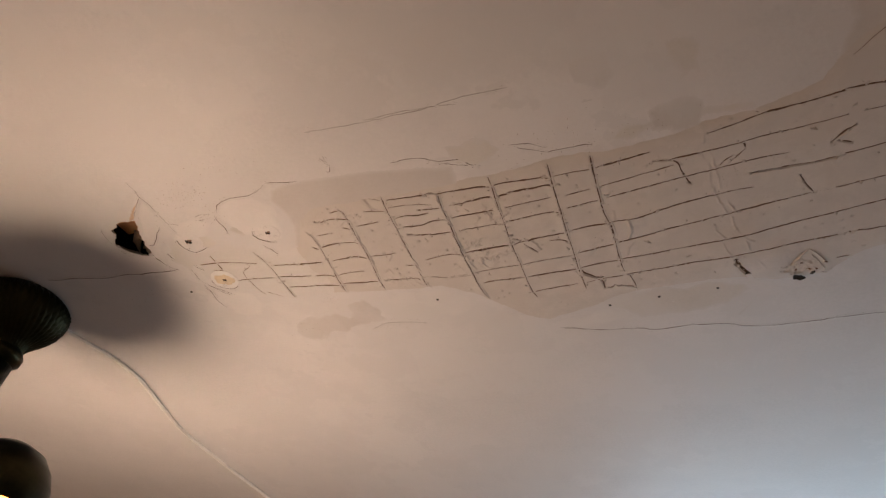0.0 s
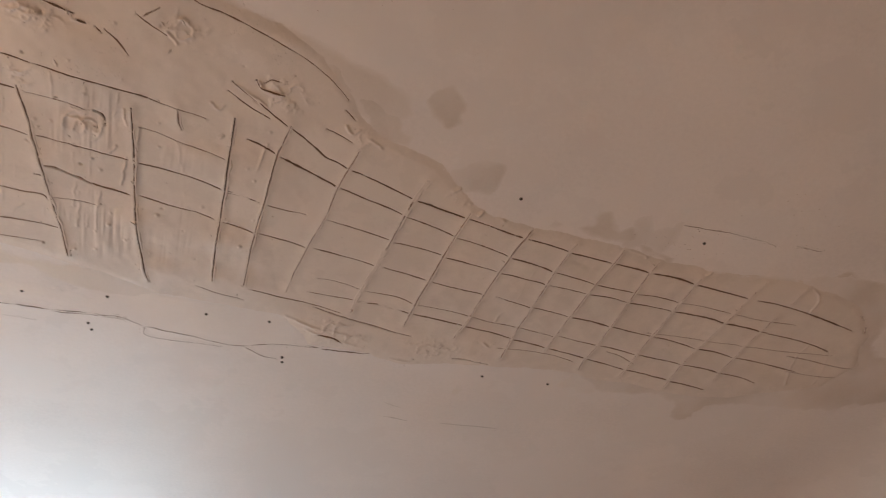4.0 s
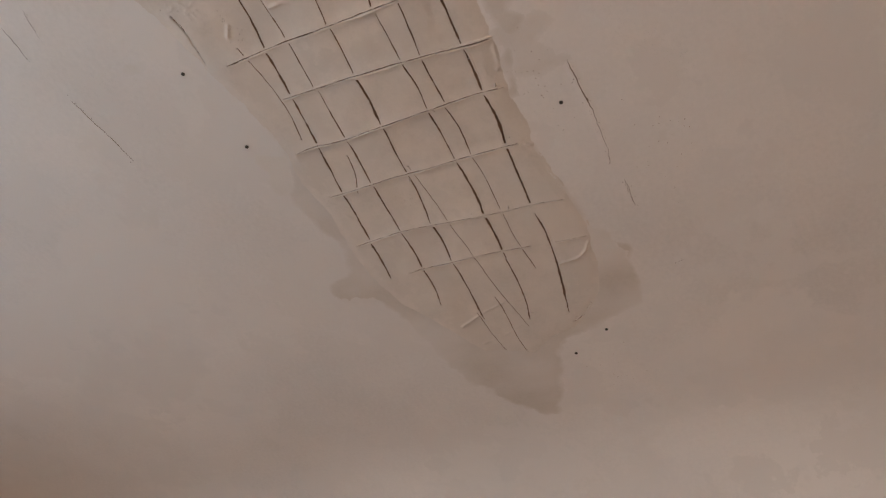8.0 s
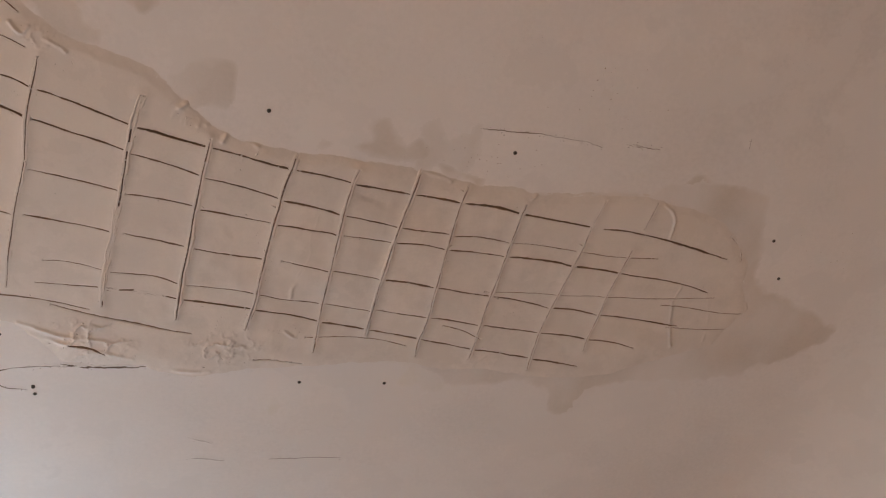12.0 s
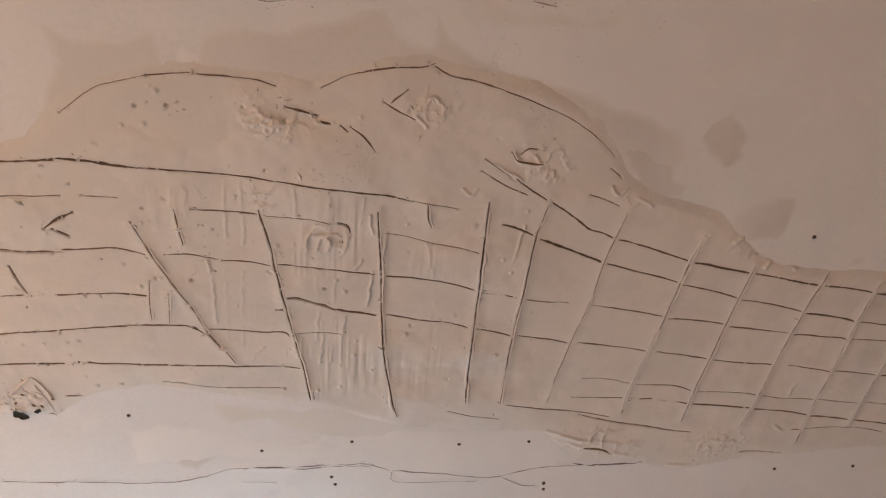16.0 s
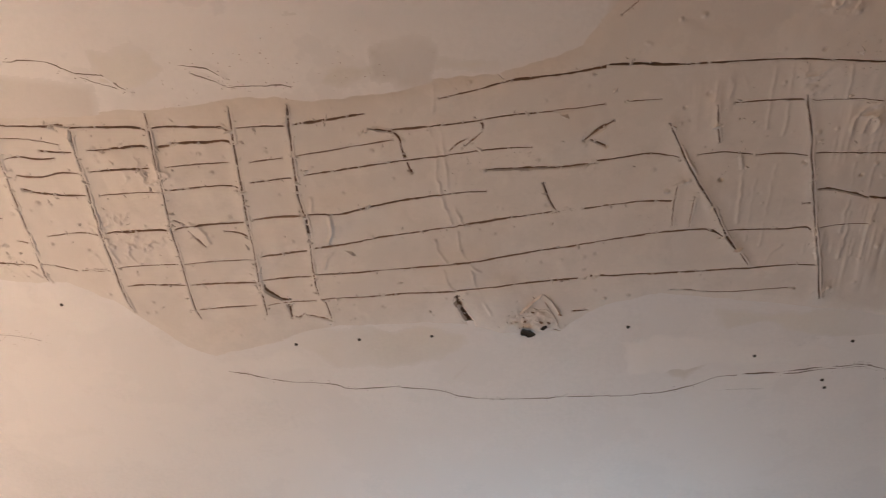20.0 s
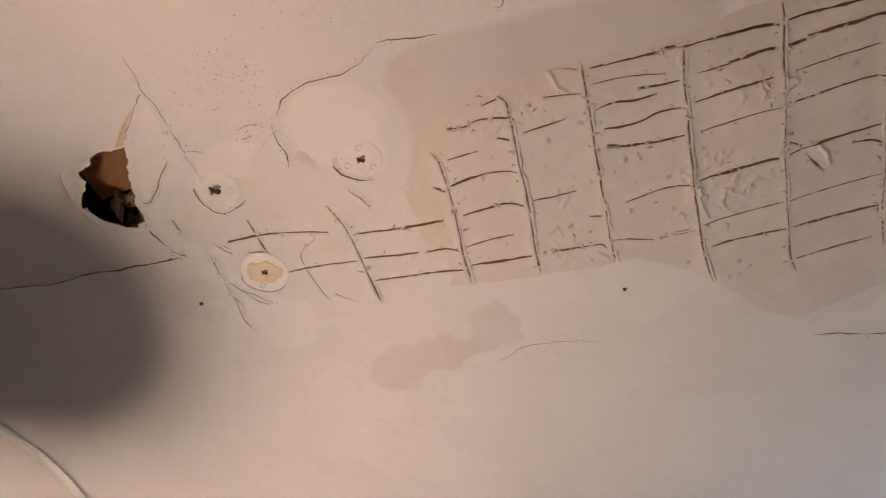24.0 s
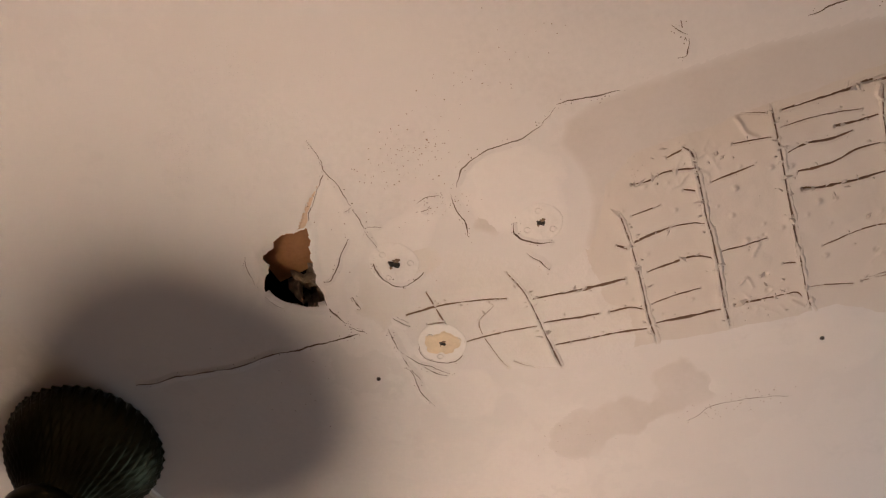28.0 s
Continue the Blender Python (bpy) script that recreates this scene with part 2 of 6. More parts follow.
BASE_SKIM = shader("wiped_base_coat", (0.575, 0.520, 0.482), 0.62, 0.05, 14.0, 300, 0.15, 0.001, over=PALE)
FEATHER = shader("feathered_compound", (0.61, 0.565, 0.525), 0.7, 0.07, 40.0, 300, 0.35, 0.001, coarse_bump=0.06, over=PALE)
CHALK = shader("dry_white_compound", (0.735, 0.70, 0.675), 0.7, 0.06, 20.0, 300, 0.15, 0.001)
# dark colour painted in for the shade inside cracks
CRACK_SHADE = shader("crack_shade", (0.11, 0.072, 0.05), 0.9, 0.3, 90.0, 500, 0.0)
STEEL = shader("black_screw_steel", (0.06, 0.052, 0.045), 0.55, 0.3, 300, 900, 0.1, 0.0005, 0.4)
WASHER = shader("filled_washer", (0.685, 0.648, 0.628), 0.65, 0.07, 60, 500, 0.2, 0.0006)
RUST = shader("rusty_plaster", (0.67, 0.55, 0.40), 0.7, 0.12, 90, 500, 0.2, 0.0006)
WOOD = shader("old_lath_wood", (0.42, 0.21, 0.105), 0.75, 0.18, 25, 300, 0.25, 0.001)
RUBBLE = shader("broken_plaster", (0.25, 0.195, 0.15), 0.85, 0.3, 60, 400, 0.5, 0.002)
# near-black painted for shade in cavity, pits and screw slots; also torn heads
SHADE_BLACK = shader("shade_black", (0.03, 0.025, 0.02), 0.95, 0.3, 20, 200, 0.2)
BRONZE = shader("dark_bronze", (0.022, 0.019, 0.009), 0.34, 0.25, 40, 300, 0.08, 0.0006, 0.2, 0.9)
COPPER = shader("warm_copper", (0.75, 0.42, 0.20), 0.28, 0.12, 30, 200, 0.05, 0.0005, 0.5, 1.0)
WALLPAINT = shader("wall_paint", (0.52, 0.43, 0.36), 0.6, 0.04, 3.0, 200, 0.1, 0.001, coarse_bump=0.1)
FLOORWOOD = shader("floor_boards", (0.32, 0.20, 0.12), 0.5, 0.2, 4.0, 90, 0.1)
TRIM = shader("white_trim", (0.78, 0.76, 0.72), 0.4, 0.04, 5, 100, 0.05)
CORD_CORE = shader("brown_cord_core", (0.34, 0.28, 0.235), 0.35, 0.1, 40, 200, 0.05, 0.0005, 0.5)
CORD = shader("clear_cord_jacket", (0.79, 0.755, 0.71), 0.3, 0.06, 40, 200, 0.05, 0.0005, 0.5)
GLASS = bpy.data.materials.new("window_glass")
GLASS.use_nodes = True
GLASS.node_tree.nodes["Principled BSDF"].inputs["Transmission Weight"].default_value = 1.0
GLASS.node_tree.nodes["Principled BSDF"].inputs["Roughness"].default_value = 0.02
GLOW = bpy.data.materials.new("bulb_glow")
GLOW.use_nodes = True
GLOW.node_tree.nodes["Principled BSDF"].inputs["Emission Color"].default_value = (1.0, 0.755, 0.58, 1)
GLOW.node_tree.nodes["Principled BSDF"].inputs["Emission Strength"].default_value = BULB_POWER


# ---- mesh helpers ----
def part(name, bm, material, parent=None, label="", smooth=False):
    """Links a bmesh as one mesh object, under a thing where one is given."""
    me = bpy.data.meshes.new(name)
    bm.to_mesh(me)
    bm.free()
    me.materials.append(material)
    if smooth:
        me.polygons.foreach_set("use_smooth", [True] * len(me.polygons))
    ob = new(name, me)
    if parent is not None:
        ob.parent = parent
    if label:
        ob["label"] = label
    return ob


def sheet(name, verts, faces, material, smooth=True):
    """A mesh object from arrays of places and of quads."""
    me = bpy.data.meshes.new(name)
    me.vertices.add(len(verts))
    me.vertices.foreach_set("co", np.asarray(verts, np.float32).ravel())
    me.loops.add(faces.size)
    me.loops.foreach_set("vertex_index", faces.astype(np.int32).ravel())
    me.polygons.add(len(faces))
    me.polygons.foreach_set("loop_start", np.arange(0, faces.size, faces.shape[1], dtype=np.int32))
    me.update(calc_edges=True)
    me.polygons.foreach_set("use_smooth", np.full(len(faces), smooth))
    me.validate()
    me.materials.append(material)
    return new(name, me)


def box(bm, x0, y0, z0, x1, y1, z1):
    g = bmesh.ops.create_cube(bm, size=1.0)["verts"]
    for v in g:
        v.co = Vector(((x0 + x1) / 2 + v.co.x * (x1 - x0), (y0 + y1) / 2 + v.co.y * (y1 - y0), (z0 + z1) / 2 + v.co.z * (z1 - z0)))
    return g


def slab(name, x0, y0, z0, x1, y1, z1, material, parent=None, bevel=0.0):
    bm = bmesh.new()
    box(bm, x0, y0, z0, x1, y1, z1)
    if bevel:
        bmesh.ops.bevel(bm, geom=bm.edges[:], offset=bevel, segments=2, affect="EDGES")
    return part(name, bm, material, parent)


def lathe(profile, n=64, wave=None, cap=False):
    """A turned form about z from (radius, height) steps; wave(angle, step share) scales the radius."""
    bm = bmesh.new()
    rings = []
    for k, (r, z) in enumerate(profile):
        ring = []
        for i in range(n):
            a = 2 * math.pi * i / n
            f = wave(a, k / (len(profile) - 1)) if wave else 1.0
            ring.append(bm.verts.new((r * f * math.cos(a), r * f * math.sin(a), z)))
        rings.append(ring)
    for lo, hi in zip(rings, rings[1:]):
        for i in range(n):
            bm.faces.new((lo[i], lo[(i + 1) % n], hi[(i + 1) % n], hi[i]))
    if cap:
        bm.faces.new(rings[0])
        bm.faces.new(rings[-1])
    bmesh.ops.recalc_face_normals(bm, faces=bm.faces)
    return bm


def value_noise(x, y, cell, seed):
    """Smooth lattice noise in -1..1 over arrays of places."""
    rng = np.random.RandomState(seed)
    table = rng.uniform(-1, 1, (257, 257)).astype(np.float32)
    u, v = x / cell + 91.7, y / cell + 53.3
    i, j = np.floor(u).astype(int), np.floor(v).astype(int)
    fu, fv = u - i, v - j
    fu, fv = fu * fu * (3 - 2 * fu), fv * fv * (3 - 2 * fv)
    a, b = i % 256, j % 256
    top = table[a, b] * (1 - fu) + table[a + 1, b] * fu
    low = table[a, b + 1] * (1 - fu) + table[a + 1, b + 1] * fu
    return top * (1 - fv) + low * fv


def fractal(x, y, cell, seed, octaves=4):
    return sum(value_noise(x, y, cell / 2 ** k, seed + k) / 2 ** k for k in range(octaves)) / 1.6


def curve_through(points, step):
    """Evenly spaced places on a smooth line through the points."""
    p = np.array(points, float)
    p = np.vstack([2 * p[0] - p[1], p, 2 * p[-1] - p[-2]])
    out = []
    for k in range(1, len(p) - 2):
        n = max(2, int(np.linalg.norm(p[k + 1] - p[k]) / step))
        t = np.linspace(0, 1, n, endpoint=False)[:, None]
        out.append(0.5 * (2 * p[k] + (p[k + 1] - p[k - 1]) * t + (2 * p[k - 1] - 5 * p[k] + 4 * p[k + 1] - p[k + 2]) * t ** 2 + (3 * p[k] - p[k - 1] - 3 * p[k + 1] + p[k + 2]) * t ** 3))
    return np.vstack(out + [p[-2:-1]])


def inside_distance(x, y, outline):
    """Signed distance to an outline: above nought inside."""
    far = np.full(x.shape, 1e9, np.float32)
    odd = np.zeros(x.shape, bool)
    for (ax, ay), (bx, by) in zip(outline, outline[1:] + outline[:1]):
        dx, dy = bx - ax, by - ay
        t = np.clip(((x - ax) * dx + (y - ay) * dy) / (dx * dx + dy * dy + 1e-12), 0, 1)
        far = np.minimum(far, (x - ax - t * dx) ** 2 + (y - ay - t * dy) ** 2)
        if ay != by:
            odd ^= ((ay > y) != (by > y)) & (x < dx * (y - ay) / dy + ax)
    return np.where(odd, 1, -1) * np.sqrt(far)


def grid_faces(keep):
    """Quads of the grid cells that are kept, and the numbering of the places that they use."""
    nx, ny = keep.shape[0] + 1, keep.shape[1] + 1
    i, j = np.nonzero(keep)
    quads = np.stack([i * ny + j, i * ny + j + 1, (i + 1) * ny + j + 1, (i + 1) * ny + j], 1)
    used, flat = np.unique(quads, return_inverse=True)
    return used, flat.reshape(-1, 4)


# ---- room ----
def wall_with_opening(name, material, x0, x1, y0, y1, ox0, ox1, oz0, oz1):
    """A wall along x with one opening that goes through it."""
    bm = bmesh.new()
    box(bm, x0, y0, 0, ox0, y1, H + 0.1)
    box(bm, ox1, y0, 0, x1, y1, H + 0.1)
    box(bm, ox0, y0, 0, ox1, y1, oz0)
    box(bm, ox0, y0, oz1, ox1, y1, H + 0.1)
    return tagged(part(name, bm, material), "painted plaster wall with a window opening", "wall", kind="structure")


def window(name, x0, x1, y0, y1, z0, z1):
    thing = tagged(new(name), "white-painted wooden window with two panes", "window", kind="structure")
    bm = bmesh.new()
    w = 0.05
    for a in (x0, x1 - w):
        box(bm, a, y0 + 0.03, z0, a + w, y1 - 0.03, z1)
    for c in (z0, z1 - w, (z0 + z1) / 2 - w / 2):
        box(bm, x0 + w, y0 + 0.03, c, x1 - w, y1 - 0.03, c + w)
    part("window_frame", bm, TRIM, thing)
    mid = (z0 + z1) / 2
    for c0, c1 in ((z0 + w, mid - w / 2), (mid + w / 2, z1 - w)):
        pane = slab("pane", x0 + w, (y0 + y1) / 2 - 0.002, c0, x1 - w, (y0 + y1) / 2 + 0.002, c1, GLASS, thing)
        pane.visible_shadow = False
    slab("window_sill", x0 - 0.04, y0 - 0.05, z0 - 0.03, x1 + 0.04, y0 + 0.0, z0, TRIM, thing, 0.004)
    return thing


tagged(slab("floor", WALL_W - 0.15, WALL_S - 0.15, -0.1, WALL_E + 0.15, WALL_N + 0.15, 0.0, FLOORWOOD), "brown wooden floor of the room", "floor", kind="structure")
wall_with_opening("wall_south", WALLPAINT, WALL_W - 0.12, WALL_E + 0.12, WALL_S - 0.14, WALL_S, 0.2, 1.3, 0.75, 2.05)
wall_with_opening("wall_north", WALLPAINT, WALL_W - 0.12, WALL_E + 0.12, WALL_N, WALL_N + 0.14, WIN_X - 0.40, WIN_X + 0.40, 2.01, 2.39)
tagged(slab("wall_west", WALL_W - 0.12, WALL_S, 0, WALL_W, WALL_N, H + 0.1, WALLPAINT), "unseen cream wall added and placed for its bounced light", "wall", kind="structure")
window("window_1", WIN_X - 0.40, WIN_X + 0.40, 0.0, 0.14, 2.01, 2.39).location = (0, WALL_N, 0)
# unseen window, added as an opening for the warm fill lamp
window("added_window_2", -0.55, 0.55, 0.0, 0.14, 0.75, 2.05).matrix_basis = pose(0.75, WALL_S, 0, 0, 0, 180)

# east wall with its cove, one sweep from the floor to the ceiling
COVE = 0.30
steps = [(WALL_E, 0.0), (WALL_E, 1.2)] + [(WALL_E - COVE + COVE * math.cos(a), H - COVE + COVE * math.sin(a)) for a in np.linspace(0, math.pi / 2, 20)]
steps.append((WALL_E - COVE - 0.03, H + 0.0003))
bm = bmesh.new()
rows, backs = [], []
for y in np.linspace(WALL_S, WALL_N, 40):
    rows.append([bm.verts.new((x, y, z)) for x, z in steps])
    backs.append([bm.verts.new((x, y, z)) for x, z in ((WALL_E - COVE - 0.03, H + 0.0003), (WALL_E - COVE - 0.03, H + 0.1), (WALL_E + 0.12, H + 0.1), (WALL_E + 0.12, 0.0), (WALL_E, 0.0))])
for strip in (rows, backs):
    for a, b in zip(strip, strip[1:]):
        for k in range(len(a) - 1):
            bm.faces.new((a[k], b[k], b[k + 1], a[k + 1]))
east = part("wall_east", bm, PAINT)
east.data.polygons.foreach_set("use_smooth", [abs(p.normal.y) < 0.5 for p in east.data.polygons])
tagged(east, "cream plaster wall that curves into the ceiling in a cove", "wall", kind="structure")

# ceiling: a coarse sheet round a finely broken field with the hole
HX0, HX1, HY0, HY1 = -0.64, -0.46, 0.42, 0.56
xs = np.unique(np.concatenate([np.linspace(WALL_W, HX0, 60), np.linspace(HX0, HX1, 181), np.linspace(-0.52, 1.06, 396), np.linspace(1.06, WALL_E - COVE, 12)]).round(5))
ys = np.unique(np.concatenate([np.linspace(WALL_S, HY0, 50), np.linspace(HY0, HY1, 141), np.linspace(0.42, 0.83, 104), np.linspace(0.83, WALL_N, 40)]).round(5))
X, Y = np.meshgrid(xs, ys, indexing="ij")
inside = inside_distance(X, Y, HOLE) + 0.0030 * fractal(X, Y, 0.009, 40, 4)
gx, gy = np.gradient(inside, xs, ys)
steep = np.maximum(gx * gx + gy * gy, 0.3)
pull = np.where(np.abs(inside) < 0.0008, inside, 0)
X, Y = X - pull * gx / steep, Y - pull * gy / steep
Z = np.full(X.shape, H)
lip = np.exp(-(np.clip(-inside, 0, 1) / 0.004) ** 2)
Z -= 0.0006 * lip * (1 + fractal(X, Y, 0.008, 44))
cx = (inside[:-1, :-1] + inside[1:, 1:]) / 2
under = inside_distance(X, Y, OUTLINE) > 0.003
keep = (cx < 0) & ~(under[:-1, :-1] & under[1:, 1:] & under[:-1, 1:] & under[1:, :-1])
used, quads = grid_faces(keep)
verts = np.stack([X.ravel(), Y.ravel(), Z.ravel()], 1)[used]
# hole's broken edge, as thick as the plaster, undercut out of the camera's view
count = np.zeros((keep.shape[0] + 2, keep.shape[1] + 2), bool)
count[1:-1, 1:-1] = keep
ny = keep.shape[1] + 1
rim = []
for i, j in zip(*np.nonzero(~keep)):
    for di, dj, a, b in ((-1, 0, (i, j), (i, j + 1)), (1, 0, (i + 1, j), (i + 1, j + 1)), (0, -1, (i, j), (i + 1, j)), (0, 1, (i, j + 1), (i + 1, j + 1))):
        if count[i + 1 + di, j + 1 + dj]:
            rim.append((a[0] * ny + a[1], b[0] * ny + b[1]))
rim = np.searchsorted(used, np.array(rim))
top, back = np.unique(rim, return_inverse=True)
back = back.reshape(rim.shape)
lean = np.stack([(gx / steep).ravel()[used][top], (gy / steep).ravel()[used][top], np.zeros(len(top))], 1)
up = verts[top] + np.array([0, 0, 0.006]) - np.clip(lean, -1.2, 1.2) * 0.006
walls = np.stack([rim[:, 0], rim[:, 1], len(verts) + back[:, 1], len(verts) + back[:, 0]], 1)
ceiling = sheet("ceiling", np.vstack([verts, up]), np.vstack([quads, walls]), PAINT, smooth=False)
ceiling.data.materials.append(RUBBLE)
ceiling.data.polygons.foreach_set("material_index", np.array([0] * len(quads) + [1] * len(walls), np.int32))
tagged(ceiling, "off-white painted plaster ceiling, cracked and patched, with a broken hole", "ceiling", kind="structure")
# unseen near-black sheet and boards, added so the cavity stays unlit
tagged(slab("ceiling_backing", WALL_W - 0.1, WALL_S - 0.1, H + 0.16, WALL_E + 0.1, WALL_N + 0.1, H + 0.2, SHADE_BLACK), "unseen near-black sheet added to keep the gaps dark", "ceiling", kind="structure")
loft = bmesh.new()
box(loft, HX0 - 0.1, HY0 - 0.1, H + 0.02, HX0 - 0.08, HY1 + 0.1, H + 0.16)
box(loft, HX1 + 0.08, HY0 - 0.1, H + 0.02, HX1 + 0.1, HY1 + 0.1, H + 0.16)
box(loft, HX0 - 0.08, HY0 - 0.1, H + 0.02, HX1 + 0.08, HY0 - 0.08, H + 0.16)
box(loft, HX0 - 0.08, HY1 + 0.08, H + 0.02, HX1 + 0.08, HY1 + 0.1, H + 0.16)
tagged(part("cavity_boards", loft, SHADE_BLACK), "unseen dark boards added to close the cavity above the hole", "joist", kind="structure")


# ---- plaster work on the ceiling ----
def on_field(field, surface, p):
    """Height of the worked surface at places."""
    u, v = (p[:, 0] - field.x0) / field.cell, (p[:, 1] - field.y0) / field.cell
    i, j = np.clip(u.astype(int), 0, len(field.x) - 1), np.clip(v.astype(int), 0, len(field.y) - 1)
    return surface[i, j]


class Relief:
    """A field of heights over the ceiling; scores are cut into it and ridges laid on it."""

    def __init__(self, x0, x1, y0, y1, cell):
        self.cell, self.x0, self.y0 = cell, x0, y0
        self.x, self.y = np.arange(x0, x1, cell), np.arange(y0, y1, cell)
        self.cut = np.zeros((len(self.x), len(self.y)), np.float32)
        self.burr = np.zeros_like(self.cut)
        self.lump = np.zeros_like(self.cut)
        self.swell = np.zeros_like(self.cut)
        self.lines = []
        self.count = 0

    def window(self, px, py, r):
        i0, i1 = max(0, int((px - r - self.x0) / self.cell)), min(len(self.x), int((px + r - self.x0) / self.cell) + 2)
        j0, j1 = max(0, int((py - r - self.y0) / self.cell)), min(len(self.y), int((py + r - self.y0) / self.cell) + 2)
        if i0 >= i1 or j0 >= j1:
            return None
        return (slice(i0, i1), slice(j0, j1)), self.x[i0:i1, None] - px, self.y[None, j0:j1] - py

    def stroke(self, width, depth, points, upright):
        """A line scratched with a trowel's corner, in millimetres wide and deep; it becomes a channel of its own."""
        self.count += 1
        p = [np.array(q) for q in points]
        if not upright and len(p) > 2:
            # the stroke runs on to the next one
            p = [p[0] + (p[0] - p[1]) / np.linalg.norm(p[0] - p[1]) * 0.002] + p[1:-1] + [p[-1] + (p[-1] - p[-2]) / np.linalg.norm(p[-1] - p[-2]) * 0.002]
        line = curve_through(p, 0.0008)
        n = len(line)
        if n < 4:
            return
        s = np.arange(n) * 0.0008
        z0 = np.zeros(n) + self.count * 0.37
        line = line + np.stack([fractal(s, z0, 0.02, 7, 4), fractal(s, z0 + 5, 0.02, 9, 4)], 1) * 0.0005 + np.stack([fractal(s, z0 + 15, 0.005, 6, 2), fractal(s, z0 + 19, 0.005, 8, 2)], 1) * 0.0002
        ends = np.minimum(1, np.minimum(np.arange(n) + 0.5, n - np.arange(n) - 0.5) / min(9.0, n / 3))
        if line[:, 0].mean() > 0.5 and not upright:
            width, depth = width * 1.2, depth * 1.15
        wide = width * (0.00031 if upright else 0.00041) * np.clip(0.95 + 0.55 * fractal(s, z0 + 9, 0.025, 11, 4) + 0.6 * fractal(s, z0 + 4, 0.004, 12, 3), 0.25, 1.8) * (0.5 + 0.5 * ends)
        deep = depth * 0.001 * np.clip(1 + 0.4 * fractal(s, z0 + 2, 0.05, 13, 3), 0.5, 1.4) * (0.25 + 0.75 * ends)
        deep = np.maximum(deep, wide * 1.5)
        self.lines.append((line, np.maximum(wide, 0.00017), deep, ends, min(1.0, depth / 2.0), upright, width > 2.3))
        if upright:
            # the plaster swells beside a stroke across
            for px, py in line[::3]:
                got = self.window(px, py, 0.010)
                if got is not None:
                    at, dx, dy = got
                    np.maximum(self.swell[at], 0.00055 * np.exp(-(dx * dx + dy * dy) / 0.0045 ** 2), out=self.swell[at])
        for (px, py), w in zip(line, wide):
            r = max(w + 0.0002, 0.0005)
            got = self.window(px, py, r)
            if got is not None:
                at, dx, dy = got
                self.cut[at] = np.where(dx * dx + dy * dy < r * r, 0.006, self.cut[at])

    def along(self, width, depth, *points):
        self.stroke(width, depth, points, False)

    def across(self, width, depth, *points):
        self.stroke(width, depth, points, True)

    def channels(self, surface, parent, materials):
        """Lays each scored line as a sharp channel with crumbled lips on the given field of heights."""
        def lie(p):
            u, v = (p[:, 0] - self.x0) / self.cell, (p[:, 1] - self.y0) / self.cell
            i, j = np.clip(u.astype(int), 0, len(self.x) - 2), np.clip(v.astype(int), 0, len(self.y) - 2)
            fu, fv = np.clip(u - i, 0, 1), np.clip(v - j, 0, 1)
            return (surface[i, j] * (1 - fu) + surface[i + 1, j] * fu) * (1 - fv) + (surface[i, j + 1] * (1 - fu) + surface[i + 1, j + 1] * fu) * fv
        boxes = [(l.min(0), l.max(0)) for l, *_ in self.lines]
        for k, (line, wide, deep, ends, force, upright, broad) in enumerate(self.lines):
            n = len(line)
            s = np.arange(n) * 0.0008
            z0 = np.zeros(n) + k * 0.71
            g = np.gradient(line, axis=0)
            g /= np.linalg.norm(g, axis=1)[:, None] + 1e-9
            side = np.stack([-g[:, 1], g[:, 0]], 1)
            clear = np.ones(n, bool)
            for m, (other, w2, _, _, _, other_upright, _) in enumerate(self.lines):
                # a stroke across runs through; the strokes along stop at its lips
                if m == k or (upright and not other_upright) or (upright == other_upright and m > k):
                    continue
                if (boxes[m][0] > boxes[k][1] + 0.003).any() or (boxes[m][1] < boxes[k][0] - 0.003).any():
                    continue
                gap = np.sqrt(((line[:, None, :] - other[None, :, :]) ** 2).sum(2)) - w2[None, :]
                clear &= gap.min(1) > 0.0003
            cols = []
            east = 1.0 if side[:, 0].mean() > 0 else -1.0
            for sign in (-1, 1):
                # the trowel pushes more of a burr to one side than to the other
                heavy = (0.6 if sign == east else 0.4) if upright else (0.10 if sign == (1 if k % 3 else -1) else 0.04)
                crumb = np.clip(0.4 + 1.7 * fractal(s, z0 + 3 * sign, 0.014, 17, 5), 0, 1.5) * 0.0010 * heavy * max(force, 0.5) * (0.3 + 0.7 * ends)
                reach = np.clip(0.0007 + 0.0005 * heavy + 0.0006 * fractal(s, z0 + 8 * sign, 0.008, 19, 4), 0.0004, 0.0018)
                jag = np.maximum(wide * (1 + 0.45 * fractal(s, z0 + 6 * sign, 0.005, 23, 4)), 0.00008)
                for off, up in ((jag + np.maximum(reach * 2.1, 0.0014), -0.00012), (jag + reach, 0.00003 + crumb), (jag, 0.00001 + crumb * 0.6), (jag * (0.72 if upright else 0.5), -deep * (0.25 if upright else 0.42))):
                    p = line + side * (sign * off)[:, None]
                    cols.append(np.column_stack([p, H - lie(p) - up]))
            bottom = np.column_stack([line, H - lie(line) + deep])
            order = [cols[0], cols[1], cols[2], cols[3], bottom, cols[7], cols[6], cols[5], cols[4]]
            verts = np.stack(order, 1).reshape(-1, 3)
            a = np.nonzero(clear[:-1] & clear[1:])[0]
            if not len(a):
                continue
            quads = np.stack([np.stack([a * 9 + c, (a + 1) * 9 + c, (a + 1) * 9 + c + 1, a * 9 + c + 1], 1) for c in range(8)], 1).reshape(-1, 4)
            # inner channel faces take the brown painted in for their shade
            shaded = np.array([0, 0, 0, 1, 1, 0, 0, 0] if upright or broad else [0, 0, 1, 1, 1, 1, 0, 0], np.int32)
